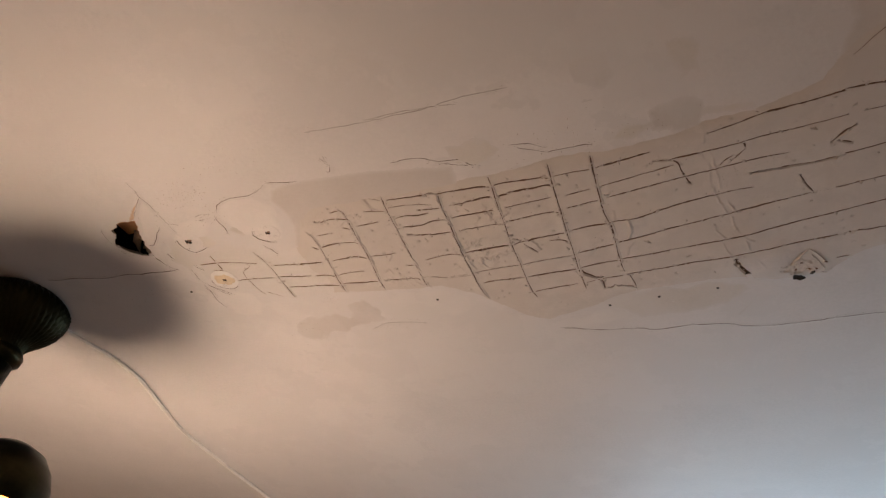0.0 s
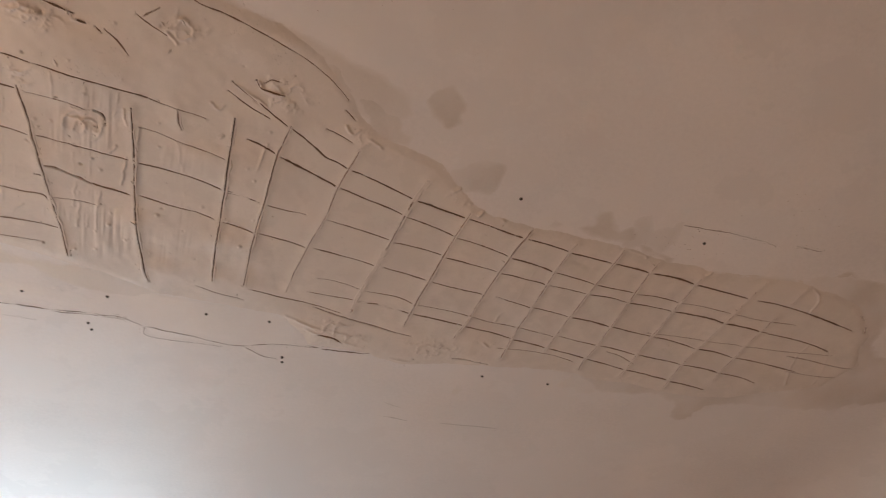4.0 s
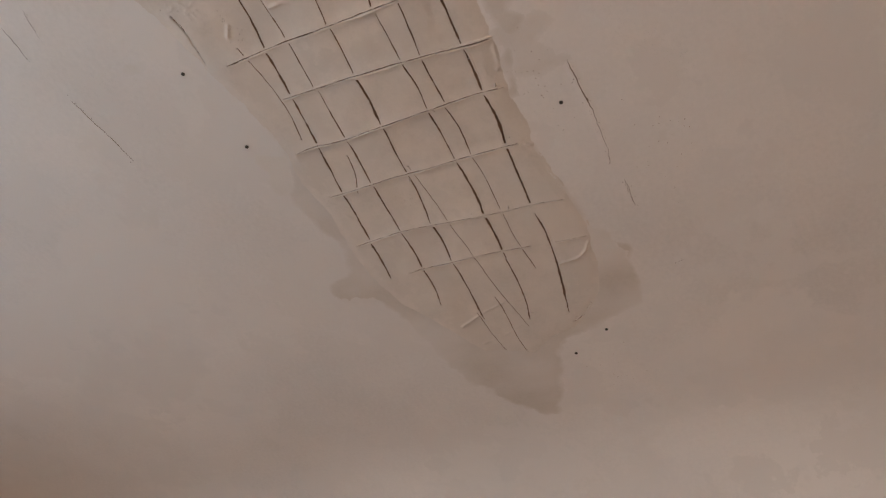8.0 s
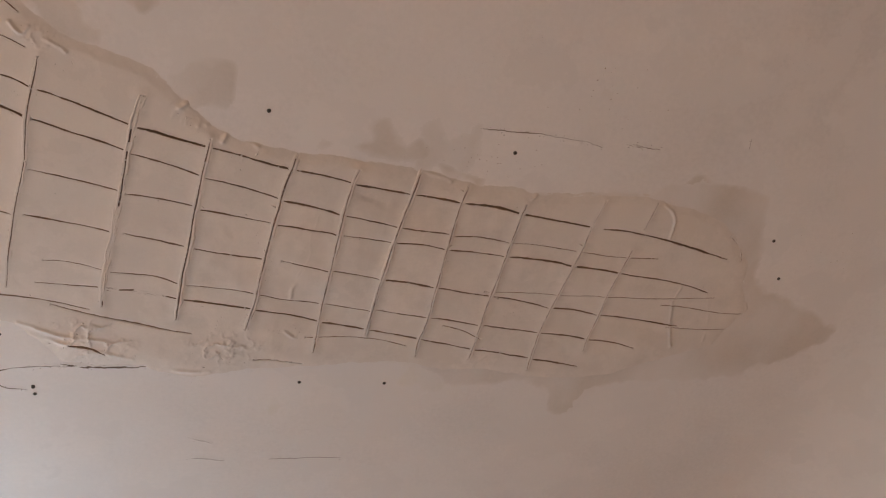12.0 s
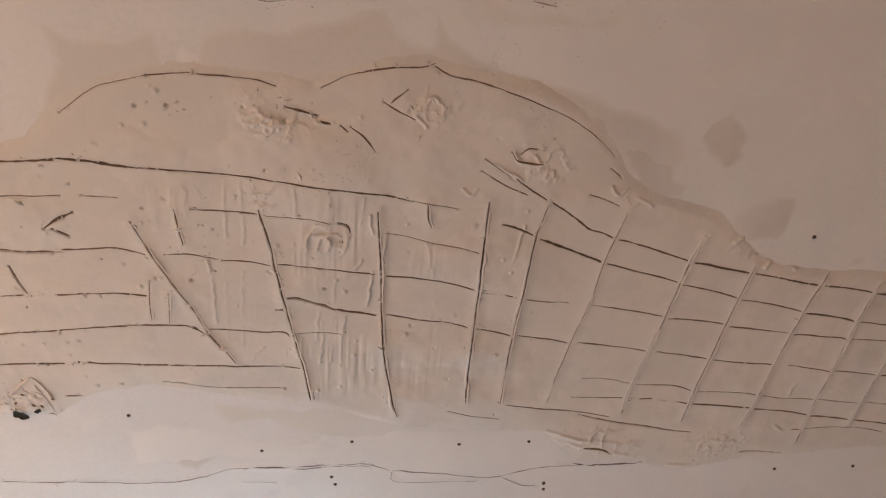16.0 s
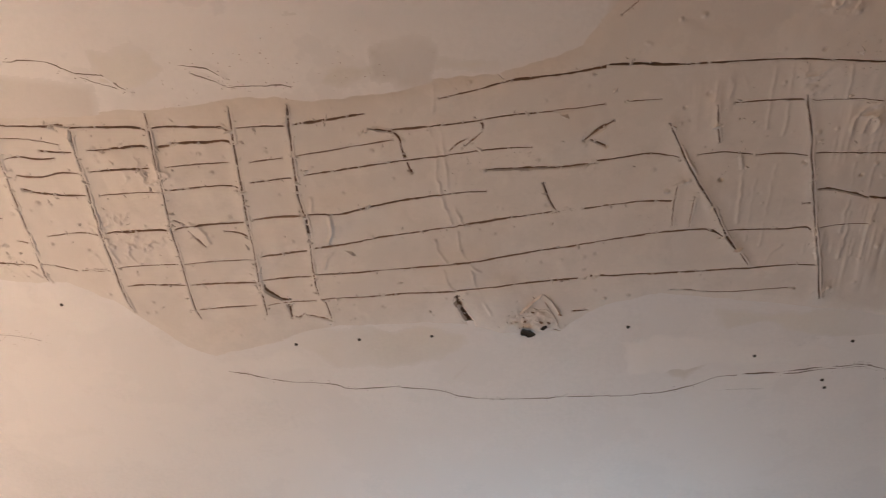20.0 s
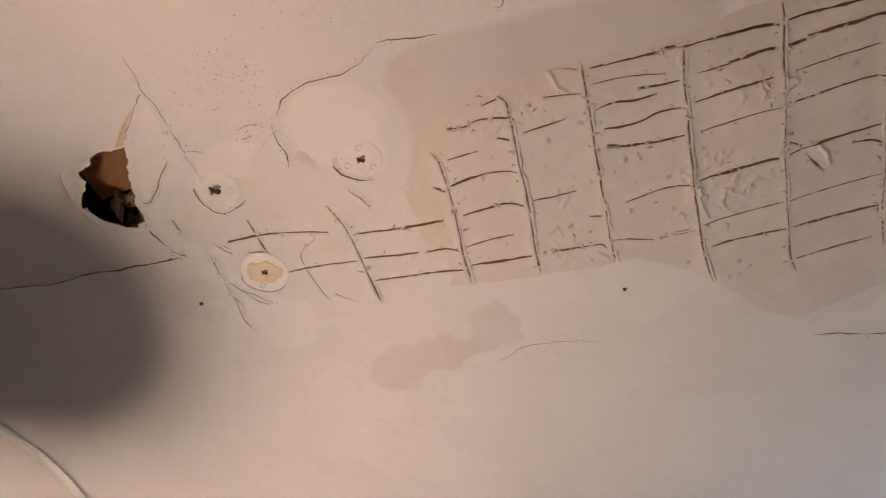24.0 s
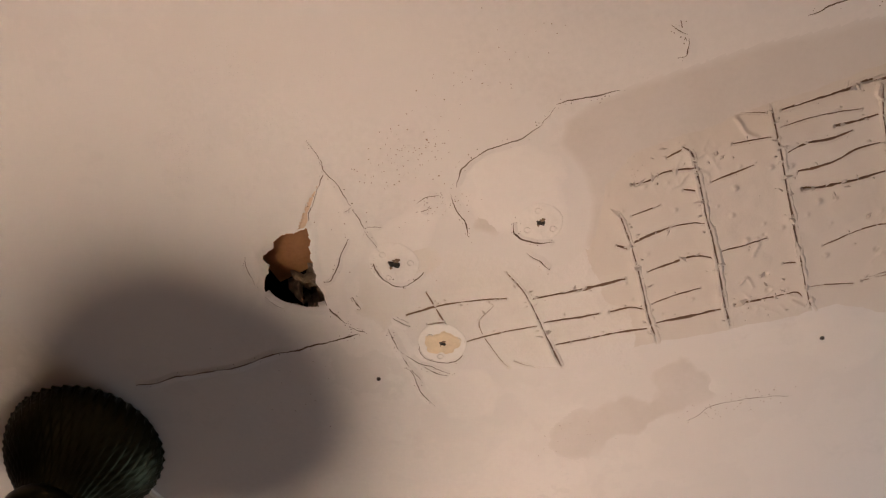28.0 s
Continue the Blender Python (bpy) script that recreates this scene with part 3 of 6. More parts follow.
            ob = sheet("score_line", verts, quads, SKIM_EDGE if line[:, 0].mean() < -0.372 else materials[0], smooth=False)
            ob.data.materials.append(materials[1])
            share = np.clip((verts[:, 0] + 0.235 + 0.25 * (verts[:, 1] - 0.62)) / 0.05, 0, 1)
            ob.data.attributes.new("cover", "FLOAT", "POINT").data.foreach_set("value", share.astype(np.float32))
            ob.data.polygons.foreach_set("material_index", np.tile(shaded, len(a)))
            ob.parent = parent

    def ridge(self, width, height, *points):
        """A soft raised line that a finger or a trowel's edge has left."""
        line = curve_through(points, 0.0012)
        height = min(height, 1.1)
        s = np.arange(len(line)) * 0.0012
        line = line + np.stack([fractal(s, s * 0 + points[0][0] * 91, 0.006, 25, 3), fractal(s, s * 0 + points[0][1] * 91, 0.006, 27, 3)], 1) * 0.0011
        tall = height * (0.0009 if height > 0.75 else 0.0006) * np.clip(0.65 + 1.3 * fractal(s, s * 0 + len(points) + points[0][0] * 40, 0.016, 21, 4), 0.05, 2)
        width = width * 0.6
        if len(line) > 40:
            tall = tall * 0.8
        for (px, py), h in zip(line, tall):
            got = self.window(px, py, width * 0.0015)
            if got is None:
                continue
            at, dx, dy = got
            np.maximum(self.burr[at], h * np.exp(-(dx * dx + dy * dy) / (width * 0.0005) ** 2), out=self.burr[at])

    def pit(self, r, depth, px, py):
        """A small sharp pit, in millimetres."""
        self.blob(px, py, r * 0.001, -depth * 0.001)

    def blob(self, px, py, r, height):
        """A crumb stuck on, or with a height below nought a pit."""
        got = self.window(px, py, 2.4 * r)
        if got is None:
            return
        at, dx, dy = got
        self.lump[at] += height * np.exp(-((dx * dx + dy * dy) / (r * r)) ** 1.5)


field = Relief(-0.52, 1.045, 0.43, 0.82, 0.00065)
field.ridge(1.8, 0.3, (0.6489, 0.6375), (0.6456, 0.6569), (0.6479, 0.6708), (0.6423, 0.6869), (0.6396, 0.7027), (0.6455, 0.7119), (0.6390, 0.7401), (0.6451, 0.7501), (0.6418, 0.7650))
field.along(0.5, 0.5, (0.1382, 0.4933), (0.1552, 0.4799), (0.1677, 0.4750), (0.1831, 0.4705))
field.along(0.8, 0.8, (0.1831, 0.4705), (0.1983, 0.4681), (0.2073, 0.4672))
field.along(1.1, 1.0, (0.2109, 0.4674), (0.2283, 0.4681), (0.2434, 0.4689), (0.2525, 0.4715))
field.along(1.1, 1.0, (0.2820, 0.4713), (0.2928, 0.4649), (0.3052, 0.4609), (0.3207, 0.4584), (0.3348, 0.4573), (0.3409, 0.4553))
field.along(1.2, 1.0, (0.3409, 0.4553), (0.3493, 0.4602), (0.3559, 0.4622), (0.3690, 0.4643), (0.3824, 0.4677))
field.along(0.9, 0.8, (0.3845, 0.4686), (0.3962, 0.4722), (0.4122, 0.4785))
field.along(0.6, 0.6, (0.4122, 0.4785), (0.4288, 0.4861), (0.4446, 0.4965), (0.4554, 0.5064))
field.along(1.0, 0.8, (0.4565, 0.5166), (0.4644, 0.5231))
field.across(1.6, 2.2, (0.5305, 0.5640), (0.5257, 0.5857), (0.5214, 0.6249), (0.5164, 0.6633), (0.5110, 0.7048), (0.5096, 0.7299))
field.across(1.5, 2.0, (0.5727, 0.5878), (0.5694, 0.6152), (0.5659, 0.6520), (0.5619, 0.7036), (0.5598, 0.7391))
field.across(1.4, 1.8, (0.6281, 0.5905), (0.6256, 0.6023), (0.6212, 0.6304), (0.6173, 0.6678), (0.6140, 0.7130), (0.6098, 0.7439))
field.across(1.3, 1.6, (0.6696, 0.5980), (0.6675, 0.6076), (0.6653, 0.6338), (0.6640, 0.6773), (0.6631, 0.7084), (0.6630, 0.7301), (0.6634, 0.7630))
field.across(1.2, 1.4, (0.7127, 0.5889), (0.7108, 0.6059), (0.7065, 0.6386), (0.7047, 0.6537), (0.7024, 0.6873), (0.7011, 0.7173), (0.7002, 0.7441))
field.across(1.2, 1.4, (0.7481, 0.6008), (0.7464, 0.6139), (0.7455, 0.6424), (0.7454, 0.6550), (0.7456, 0.6921), (0.7463, 0.7229), (0.7444, 0.7439), (0.7451, 0.7620))
field.across(1.2, 1.3, (0.7945, 0.6102), (0.7937, 0.6218), (0.7925, 0.6461), (0.7926, 0.6582), (0.7908, 0.6944), (0.7905, 0.7266), (0.7908, 0.7510), (0.7906, 0.7618))
field.across(1.1, 1.1, (0.8546, 0.5997), (0.8520, 0.6192), (0.8511, 0.6434), (0.8490, 0.6603), (0.8445, 0.7016), (0.8427, 0.7276), (0.8437, 0.7581), (0.8447, 0.7698))
field.across(1.0, 0.9, (0.8962, 0.5955), (0.8954, 0.6082), (0.8950, 0.6190))
field.across(1.0, 0.9, (0.8919, 0.6404), (0.8900, 0.6623), (0.8878, 0.6845), (0.8876, 0.7121), (0.8864, 0.7326), (0.8873, 0.7442))
field.along(1.4, 1.7, (0.5303, 0.5863), (0.5496, 0.5899), (0.5696, 0.5932), (0.5903, 0.5967), (0.6118, 0.6007), (0.6246, 0.6025))
field.along(1.2, 1.6, (0.6301, 0.6033), (0.6489, 0.6051), (0.6675, 0.6076))
field.along(1.3, 1.6, (0.6705, 0.6087), (0.6922, 0.6102), (0.7085, 0.6114))
field.along(1.5, 1.8, (0.7125, 0.6114), (0.7291, 0.6122), (0.7464, 0.6139))
field.along(1.7, 2.0, (0.7506, 0.6139), (0.7723, 0.6143), (0.7937, 0.6183))
field.along(1.3, 1.7, (0.7945, 0.6181), (0.8195, 0.6201), (0.8514, 0.6230))
field.along(1.4, 1.7, (0.8637, 0.6235), (0.8782, 0.6231), (0.8955, 0.6248))
field.along(1.5, 1.8, (0.8969, 0.6245), (0.9157, 0.6271), (0.9392, 0.6318), (0.9761, 0.6393))
field.along(1.2, 1.4, (0.5243, 0.6047), (0.5455, 0.6091), (0.5694, 0.6152))
field.along(1.2, 1.4, (0.5731, 0.6171), (0.5943, 0.6203), (0.6197, 0.6263))
field.along(1.4, 1.6, (0.6244, 0.6279), (0.6435, 0.6305), (0.6643, 0.6344))
field.along(1.1, 1.3, (0.6675, 0.6346), (0.6877, 0.6366), (0.7055, 0.6393))
field.along(1.1, 1.2, (0.7080, 0.6393), (0.7257, 0.6402), (0.7437, 0.6408))
field.along(0.7, 0.7, (0.7485, 0.6422), (0.7691, 0.6413), (0.7915, 0.6437))
field.along(0.6, 0.6, (0.7972, 0.6440), (0.8156, 0.6438), (0.8449, 0.6457))
field.along(0.5, 0.5, (0.8522, 0.6459), (0.8801, 0.6473), (0.9152, 0.6458))
field.along(1.1, 1.2, (0.5255, 0.6352), (0.5453, 0.6362), (0.5659, 0.6390))
field.along(1.1, 1.2, (0.5715, 0.6420), (0.5912, 0.6440), (0.6171, 0.6470))
field.along(1.1, 1.2, (0.6218, 0.6482), (0.6400, 0.6487), (0.6596, 0.6505), (0.6641, 0.6528))
field.along(0.8, 0.9, (0.6716, 0.6512), (0.6877, 0.6515), (0.7032, 0.6525))
field.along(1.3, 1.5, (0.7086, 0.6528), (0.7251, 0.6518), (0.7437, 0.6539))
field.along(1.3, 1.5, (0.7483, 0.6544), (0.7697, 0.6551), (0.7905, 0.6565))
field.along(1.4, 1.6, (0.7937, 0.6564), (0.8209, 0.6567), (0.8496, 0.6596))
field.along(1.3, 1.5, (0.8521, 0.6597), (0.8713, 0.6604), (0.8971, 0.6632))
field.along(1.2, 1.4, (0.8993, 0.6634), (0.9255, 0.6653), (0.9544, 0.6688), (0.9739, 0.6737))
field.along(1.0, 1.1, (0.5250, 0.6670), (0.5456, 0.6699), (0.5634, 0.6727))
field.along(1.0, 1.1, (0.5707, 0.6743), (0.5928, 0.6769), (0.6154, 0.6778))
field.along(0.8, 0.9, (0.6308, 0.6784), (0.6510, 0.6815), (0.6635, 0.6835))
field.along(0.8, 0.9, (0.6674, 0.6831), (0.6841, 0.6843), (0.7004, 0.6862))
field.along(1.3, 1.5, (0.7057, 0.6867), (0.7230, 0.6874), (0.7428, 0.6904))
field.along(1.3, 1.5, (0.7478, 0.6906), (0.7694, 0.6929), (0.7897, 0.6952))
field.along(1.2, 1.4, (0.7925, 0.6952), (0.8132, 0.6970), (0.8406, 0.7018))
field.along(1.2, 1.4, (0.8436, 0.7018), (0.8652, 0.7026), (0.8862, 0.7055))
field.along(1.2, 1.3, (0.8898, 0.7055), (0.9201, 0.7075), (0.9622, 0.7116))
field.along(0.8, 0.8, (0.5175, 0.6997), (0.5419, 0.7006), (0.5610, 0.7057))
field.along(0.8, 0.8, (0.5659, 0.7067), (0.5938, 0.7069), (0.6194, 0.7103))
field.along(0.8, 0.8, (0.6234, 0.7111), (0.6378, 0.7134), (0.6623, 0.7139))
field.along(0.7, 0.8, (0.6657, 0.7143), (0.6837, 0.7162), (0.6982, 0.7178))
field.along(1.0, 1.1, (0.7052, 0.7165), (0.7279, 0.7189), (0.7456, 0.7207))
field.along(1.1, 1.2, (0.7511, 0.7209), (0.7702, 0.7226), (0.7888, 0.7245))
field.along(1.1, 1.3, (0.7917, 0.7246), (0.8097, 0.7261), (0.8406, 0.7286))
field.along(1.2, 1.3, (0.8458, 0.7289), (0.8667, 0.7297), (0.8861, 0.7320))
field.along(1.2, 1.3, (0.8889, 0.7322), (0.9111, 0.7336), (0.9306, 0.7376))
field.along(0.9, 1.0, (0.5118, 0.7164), (0.5326, 0.7145), (0.5612, 0.7190))
field.along(1.4, 1.6, (0.5657, 0.7201), (0.5884, 0.7217), (0.6128, 0.7241))
field.along(1.6, 1.8, (0.6152, 0.7247), (0.6322, 0.7262), (0.6611, 0.7310))
field.along(1.5, 1.7, (0.6648, 0.7325), (0.6839, 0.7345), (0.6973, 0.7360))
field.along(1.6, 1.8, (0.7019, 0.7369), (0.7203, 0.7393), (0.7432, 0.7429))
field.along(1.6, 1.8, (0.7461, 0.7436), (0.7689, 0.7474), (0.7893, 0.7507))
field.along(1.6, 1.8, (0.7924, 0.7514), (0.8097, 0.7528), (0.8405, 0.7567))
field.along(1.3, 1.6, (0.8442, 0.7580), (0.8635, 0.7594), (0.8865, 0.7631))
field.along(2.2, 0.9, (0.4786, 0.7328), (0.4993, 0.7384), (0.5243, 0.7435), (0.5504, 0.7488), (0.5696, 0.7515))
field.along(0.9, 1.0, (0.6572, 0.7479), (0.6866, 0.7454), (0.7133, 0.7465), (0.7326, 0.7508))
field.along(2.0, 2.0, (0.6214, 0.7744), (0.6329, 0.7736), (0.6546, 0.7763))
field.along(0.6, 0.6, (0.7628, 0.7286), (0.7780, 0.7318), (0.7923, 0.7384))
field.along(0.4, 0.4, (0.7873, 0.6911), (0.8151, 0.6897), (0.8489, 0.6884))
field.along(0.4, 0.4, (0.8540, 0.6886), (0.8836, 0.6865), (0.9252, 0.6853), (0.9826, 0.6790))
field.along(0.7, 0.7, (0.9417, 0.6909), (0.9584, 0.6910), (0.9973, 0.6943), (1.0230, 0.6929))
field.along(0.4, 0.4, (0.9567, 0.7139), (0.9961, 0.7123), (1.0639, 0.7047))
field.along(2.4, 2.0, (1.0094, 0.6689), (1.0173, 0.6789))
field.along(1.6, 1.4, (0.9740, 0.6195), (0.9831, 0.6262), (0.9902, 0.6377))
field.ridge(3.5, 1.0, (0.9480, 0.6873), (0.9555, 0.7095), (0.9663, 0.7343))
field.ridge(3.5, 0.9, (0.9790, 0.6796), (0.9898, 0.7035), (0.9951, 0.7261))
field.ridge(3.0, 0.6, (1.0155, 0.6760), (1.0247, 0.7006))
field.ridge(3.0, 1.0, (0.9030, 0.5961), (0.9135, 0.6043), (0.9186, 0.6155), (0.9194, 0.6264))
field.ridge(3.0, 0.5, (0.9495, 0.6697), (0.9486, 0.6884))
field.across(1.1, 1.1, (0.4738, 0.5489), (0.4699, 0.5685), (0.4661, 0.5911), (0.4642, 0.6171), (0.4597, 0.6399), (0.4563, 0.6591), (0.4520, 0.6892), (0.4492, 0.7185))
field.across(1.2, 1.2, (0.5317, 0.5643), (0.5270, 0.5842), (0.5241, 0.6058), (0.5201, 0.6332), (0.5158, 0.6622), (0.5112, 0.6930), (0.5085, 0.7258))
field.along(1.4, 1.6, (0.3976, 0.5252), (0.4097, 0.5340), (0.4219, 0.5413))
field.along(1.5, 1.7, (0.4243, 0.5423), (0.4419, 0.5544), (0.4514, 0.5616), (0.4604, 0.5639), (0.4691, 0.5682))
field.along(1.7, 1.9, (0.4735, 0.5692), (0.4903, 0.5736), (0.5253, 0.5851))
field.along(1.9, 1.9, (0.3966, 0.5605), (0.4052, 0.5628), (0.4180, 0.5687))
field.along(2.0, 2.0, (0.4223, 0.5709), (0.4412, 0.5779), (0.4667, 0.5878))
field.along(1.4, 1.5, (0.4693, 0.5889), (0.4940, 0.5950), (0.5228, 0.6032))
field.along(1.2, 1.3, (0.3875, 0.6149), (0.4019, 0.6160), (0.4159, 0.6194))
field.along(1.1, 1.2, (0.4185, 0.6197), (0.4314, 0.6214), (0.4463, 0.6222))
field.along(1.1, 1.2, (0.4682, 0.6245), (0.4883, 0.6274), (0.5193, 0.6332))
field.along(1.1, 1.2, (0.3891, 0.6470), (0.4041, 0.6502), (0.4137, 0.6532))
field.along(1.1, 1.2, (0.4194, 0.6530), (0.4386, 0.6558), (0.4556, 0.6591))
field.along(1.1, 1.2, (0.4641, 0.6588), (0.4899, 0.6619), (0.5157, 0.6661))
field.along(0.6, 0.6, (0.4747, 0.6939), (0.4868, 0.6936), (0.5101, 0.6983))
field.along(0.6, 0.6, (0.4691, 0.7138), (0.5064, 0.7136), (0.5320, 0.7153), (0.5584, 0.7192))
field.along(1.0, 1.1, (0.4209, 0.7218), (0.4417, 0.7253), (0.4753, 0.7291), (0.4992, 0.7339))
field.along(1.8, 1.4, (0.4894, 0.7700), (0.5006, 0.7712), (0.5102, 0.7760))
field.along(0.8, 0.8, (0.3769, 0.7292), (0.3932, 0.7333), (0.4139, 0.7369))
field.along(2.0, 2.0, (0.1299, 0.5239), (0.1453, 0.5247), (0.1607, 0.5263), (0.1732, 0.5276))
field.along(1.4, 1.6, (0.1732, 0.5276), (0.1922, 0.5287), (0.2082, 0.5295), (0.2244, 0.5304), (0.2407, 0.5316), (0.2499, 0.5328))
field.along(1.2, 1.4, (0.2556, 0.5337), (0.2773, 0.5368), (0.2977, 0.5387), (0.3183, 0.5411), (0.3324, 0.5439))
field.along(0.7, 0.7, (0.3324, 0.5439), (0.3465, 0.5462), (0.3627, 0.5489))
field.along(0.8, 0.8, (0.1000, 0.5498), (0.1127, 0.5497), (0.1255, 0.5488))
field.along(0.7, 0.7, (0.1416, 0.5485), (0.1480, 0.5487), (0.1576, 0.5487))
field.along(0.9, 0.9, (0.2044, 0.5557), (0.2228, 0.5558), (0.2396, 0.5572), (0.2447, 0.5579))
field.along(0.8, 0.8, (0.2481, 0.5586), (0.2704, 0.5602), (0.2877, 0.5630))
field.along(0.6, 0.6, (0.3232, 0.5694), (0.3341, 0.5712), (0.3488, 0.5751))
field.along(0.6, 0.6, (0.3507, 0.5759), (0.3674, 0.5785), (0.3826, 0.5825))
field.along(1.2, 1.3, (0.1188, 0.5878), (0.1355, 0.5873), (0.1525, 0.5859), (0.1657, 0.5885), (0.1749, 0.5917))
field.along(0.9, 1.0, (0.1861, 0.5900), (0.1999, 0.5896), (0.2136, 0.5922))
field.along(1.1, 1.2, (0.2205, 0.5934), (0.2345, 0.5938), (0.2493, 0.5970))
field.along(1.3, 1.4, (0.2540, 0.5955), (0.2737, 0.5971), (0.2918, 0.5994), (0.3130, 0.6015))
field.along(1.2, 1.3, (0.3220, 0.6031), (0.3399, 0.6040), (0.3627, 0.6076), (0.3823, 0.6129))
field.along(1.2, 1.3, (0.3869, 0.6127), (0.4059, 0.6161), (0.4156, 0.6188))
field.along(1.8, 1.8, (0.0950, 0.6253), (0.1230, 0.6232), (0.1476, 0.6217), (0.1650, 0.6231), (0.1679, 0.6231))
field.along(3.0, 2.2, (0.0891, 0.6039), (0.0919, 0.6149), (0.0949, 0.6221))
field.along(1.6, 1.6, (0.1547, 0.6488), (0.1693, 0.6480), (0.1840, 0.6477), (0.1948, 0.6495), (0.2025, 0.6553))
field.along(1.1, 1.2, (0.2065, 0.6507), (0.2243, 0.6514), (0.2430, 0.6530), (0.2563, 0.6533), (0.2611, 0.6594))
field.along(0.5, 0.5, (0.2639, 0.6542), (0.2772, 0.6529), (0.2926, 0.6536))
field.along(1.6, 1.8, (0.1096, 0.6825), (0.1392, 0.6832), (0.1653, 0.6839), (0.1918, 0.6846))
field.along(1.5, 1.7, (0.1918, 0.6846), (0.2225, 0.6847), (0.2458, 0.6844), (0.2654, 0.6858))
field.along(2.4, 2.0, (0.1731, 0.7005), (0.1826, 0.7015), (0.1941, 0.7036))
field.along(0.7, 0.7, (0.1960, 0.7041), (0.2135, 0.7057), (0.2531, 0.7053))
field.along(1.6, 1.2, (0.1035, 0.7150), (0.1138, 0.7149))
field.along(1.4, 1.2, (0.1443, 0.7158), (0.1520, 0.7163))
field.along(0.9, 0.7, (0.1540, 0.7163), (0.1733, 0.7173), (0.1852, 0.7160))
field.along(3.0, 2.6, (0.2580, 0.6232), (0.2661, 0.6235), (0.2772, 0.6270), (0.2885, 0.6317))
field.along(1.8, 1.8, (0.2866, 0.6307), (0.2979, 0.6334), (0.3075, 0.6347), (0.3151, 0.6360))
field.along(1.2, 1.3, (0.3266, 0.6362), (0.3461, 0.6398), (0.3658, 0.6420), (0.3788, 0.6453))
field.along(1.2, 1.3, (0.3880, 0.6467), (0.4065, 0.6505), (0.4141, 0.6529))
field.across(2.2, 2.6, (0.1652, 0.5661), (0.1716, 0.5818), (0.1812, 0.6034), (0.1962, 0.6333), (0.2055, 0.6553), (0.2139, 0.6695))
field.across(1.3, 1.4, (0.2164, 0.6715), (0.2226, 0.6836))
field.across(2.0, 1.6, (0.1921, 0.5561), (0.1933, 0.5684), (0.1954, 0.5819))
field.across(1.8, 2.4, (0.2424, 0.5551), (0.2460, 0.5708), (0.2490, 0.5836), (0.2507, 0.5969), (0.2536, 0.6106), (0.2585, 0.6392), (0.2637, 0.6645), (0.2693, 0.6912), (0.2731, 0.7166))
field.across(2.0, 2.8, (0.3154, 0.5536), (0.3169, 0.5727), (0.3192, 0.5995), (0.3205, 0.6280), (0.3230, 0.6583), (0.3273, 0.6905), (0.3329, 0.7191), (0.3367, 0.7340))
field.across(2.0, 2.8, (0.3839, 0.5439), (0.3839, 0.5617), (0.3846, 0.5838), (0.3852, 0.6118), (0.3853, 0.6467), (0.3855, 0.6787), (0.3864, 0.7070), (0.3872, 0.7187))
field.across(1.3, 1.5, (0.4224, 0.5399), (0.4196, 0.5561), (0.4169, 0.5738), (0.4156, 0.6159), (0.4139, 0.6461), (0.4130, 0.6839), (0.4133, 0.7186))
field.across(0.9, 0.8, (0.1718, 0.6105), (0.1699, 0.6268), (0.1698, 0.6436))
field.across(0.8, 0.6, (0.1825, 0.6217), (0.1805, 0.6458))
field.across(1.6, 1.2, (0.3455, 0.5462), (0.3470, 0.5566), (0.3493, 0.5629))
field.along(4.5, 1.6, (0.1164, 0.5711), (0.1225, 0.5664), (0.1304, 0.5617))
field.along(2.6, 1.4, (0.1164, 0.5716), (0.1211, 0.5743), (0.1259, 0.5770))
field.along(2.4, 1.8, (0.2511, 0.6335), (0.2586, 0.6333))
field.along(3.0, 2.0, (0.2818, 0.5624), (0.2912, 0.5624), (0.2972, 0.5656), (0.2984, 0.5707))
field.ridge(3.0, 0.9, (0.1916, 0.5287), (0.1906, 0.5442), (0.1903, 0.5542))
field.ridge(2.6, 0.9, (0.3067, 0.5436), (0.3054, 0.5560), (0.3039, 0.5654))
field.ridge(2.6, 1.0, (0.3103, 0.5559), (0.3116, 0.5643), (0.3129, 0.5694))
field.ridge(3.5, 0.7, (0.3474, 0.5761), (0.3525, 0.5985), (0.3568, 0.6271), (0.3589, 0.6524))
field.ridge(3.0, 1.0, (0.3211, 0.5691), (0.3209, 0.5813), (0.3191, 0.5886))
field.ridge(3.0, 1.0, (0.3137, 0.5996), (0.3124, 0.6137), (0.3110, 0.6282))
field.ridge(3.2, 0.9, (0.3061, 0.5908), (0.3020, 0.6000))
field.ridge(3.6, 1.1, (0.2773, 0.5961), (0.2719, 0.5873), (0.2713, 0.5764), (0.2745, 0.5677), (0.2808, 0.5641))
field.ridge(3.4, 1.1, (0.2826, 0.5924), (0.2916, 0.5889), (0.2957, 0.5799), (0.2956, 0.5725))
field.ridge(3.2, 0.8, (0.2773, 0.5827), (0.2808, 0.5739), (0.2878, 0.5702), (0.2924, 0.5735))
field.ridge(3.0, 0.9, (0.2328, 0.6808), (0.2354, 0.6728), (0.2406, 0.6675))
field.ridge(3.0, 0.9, (0.4086, 0.5608), (0.4068, 0.5741), (0.4050, 0.5878))
field.ridge(3.4, 0.7, (0.2111, 0.6026), (0.2112, 0.6258), (0.2114, 0.6452))
field.ridge(3.0, 0.6, (0.2194, 0.6115), (0.2186, 0.6352), (0.2178, 0.6601))
field.ridge(3.2, 0.7, (0.2299, 0.6020), (0.2292, 0.6301), (0.2274, 0.6651))
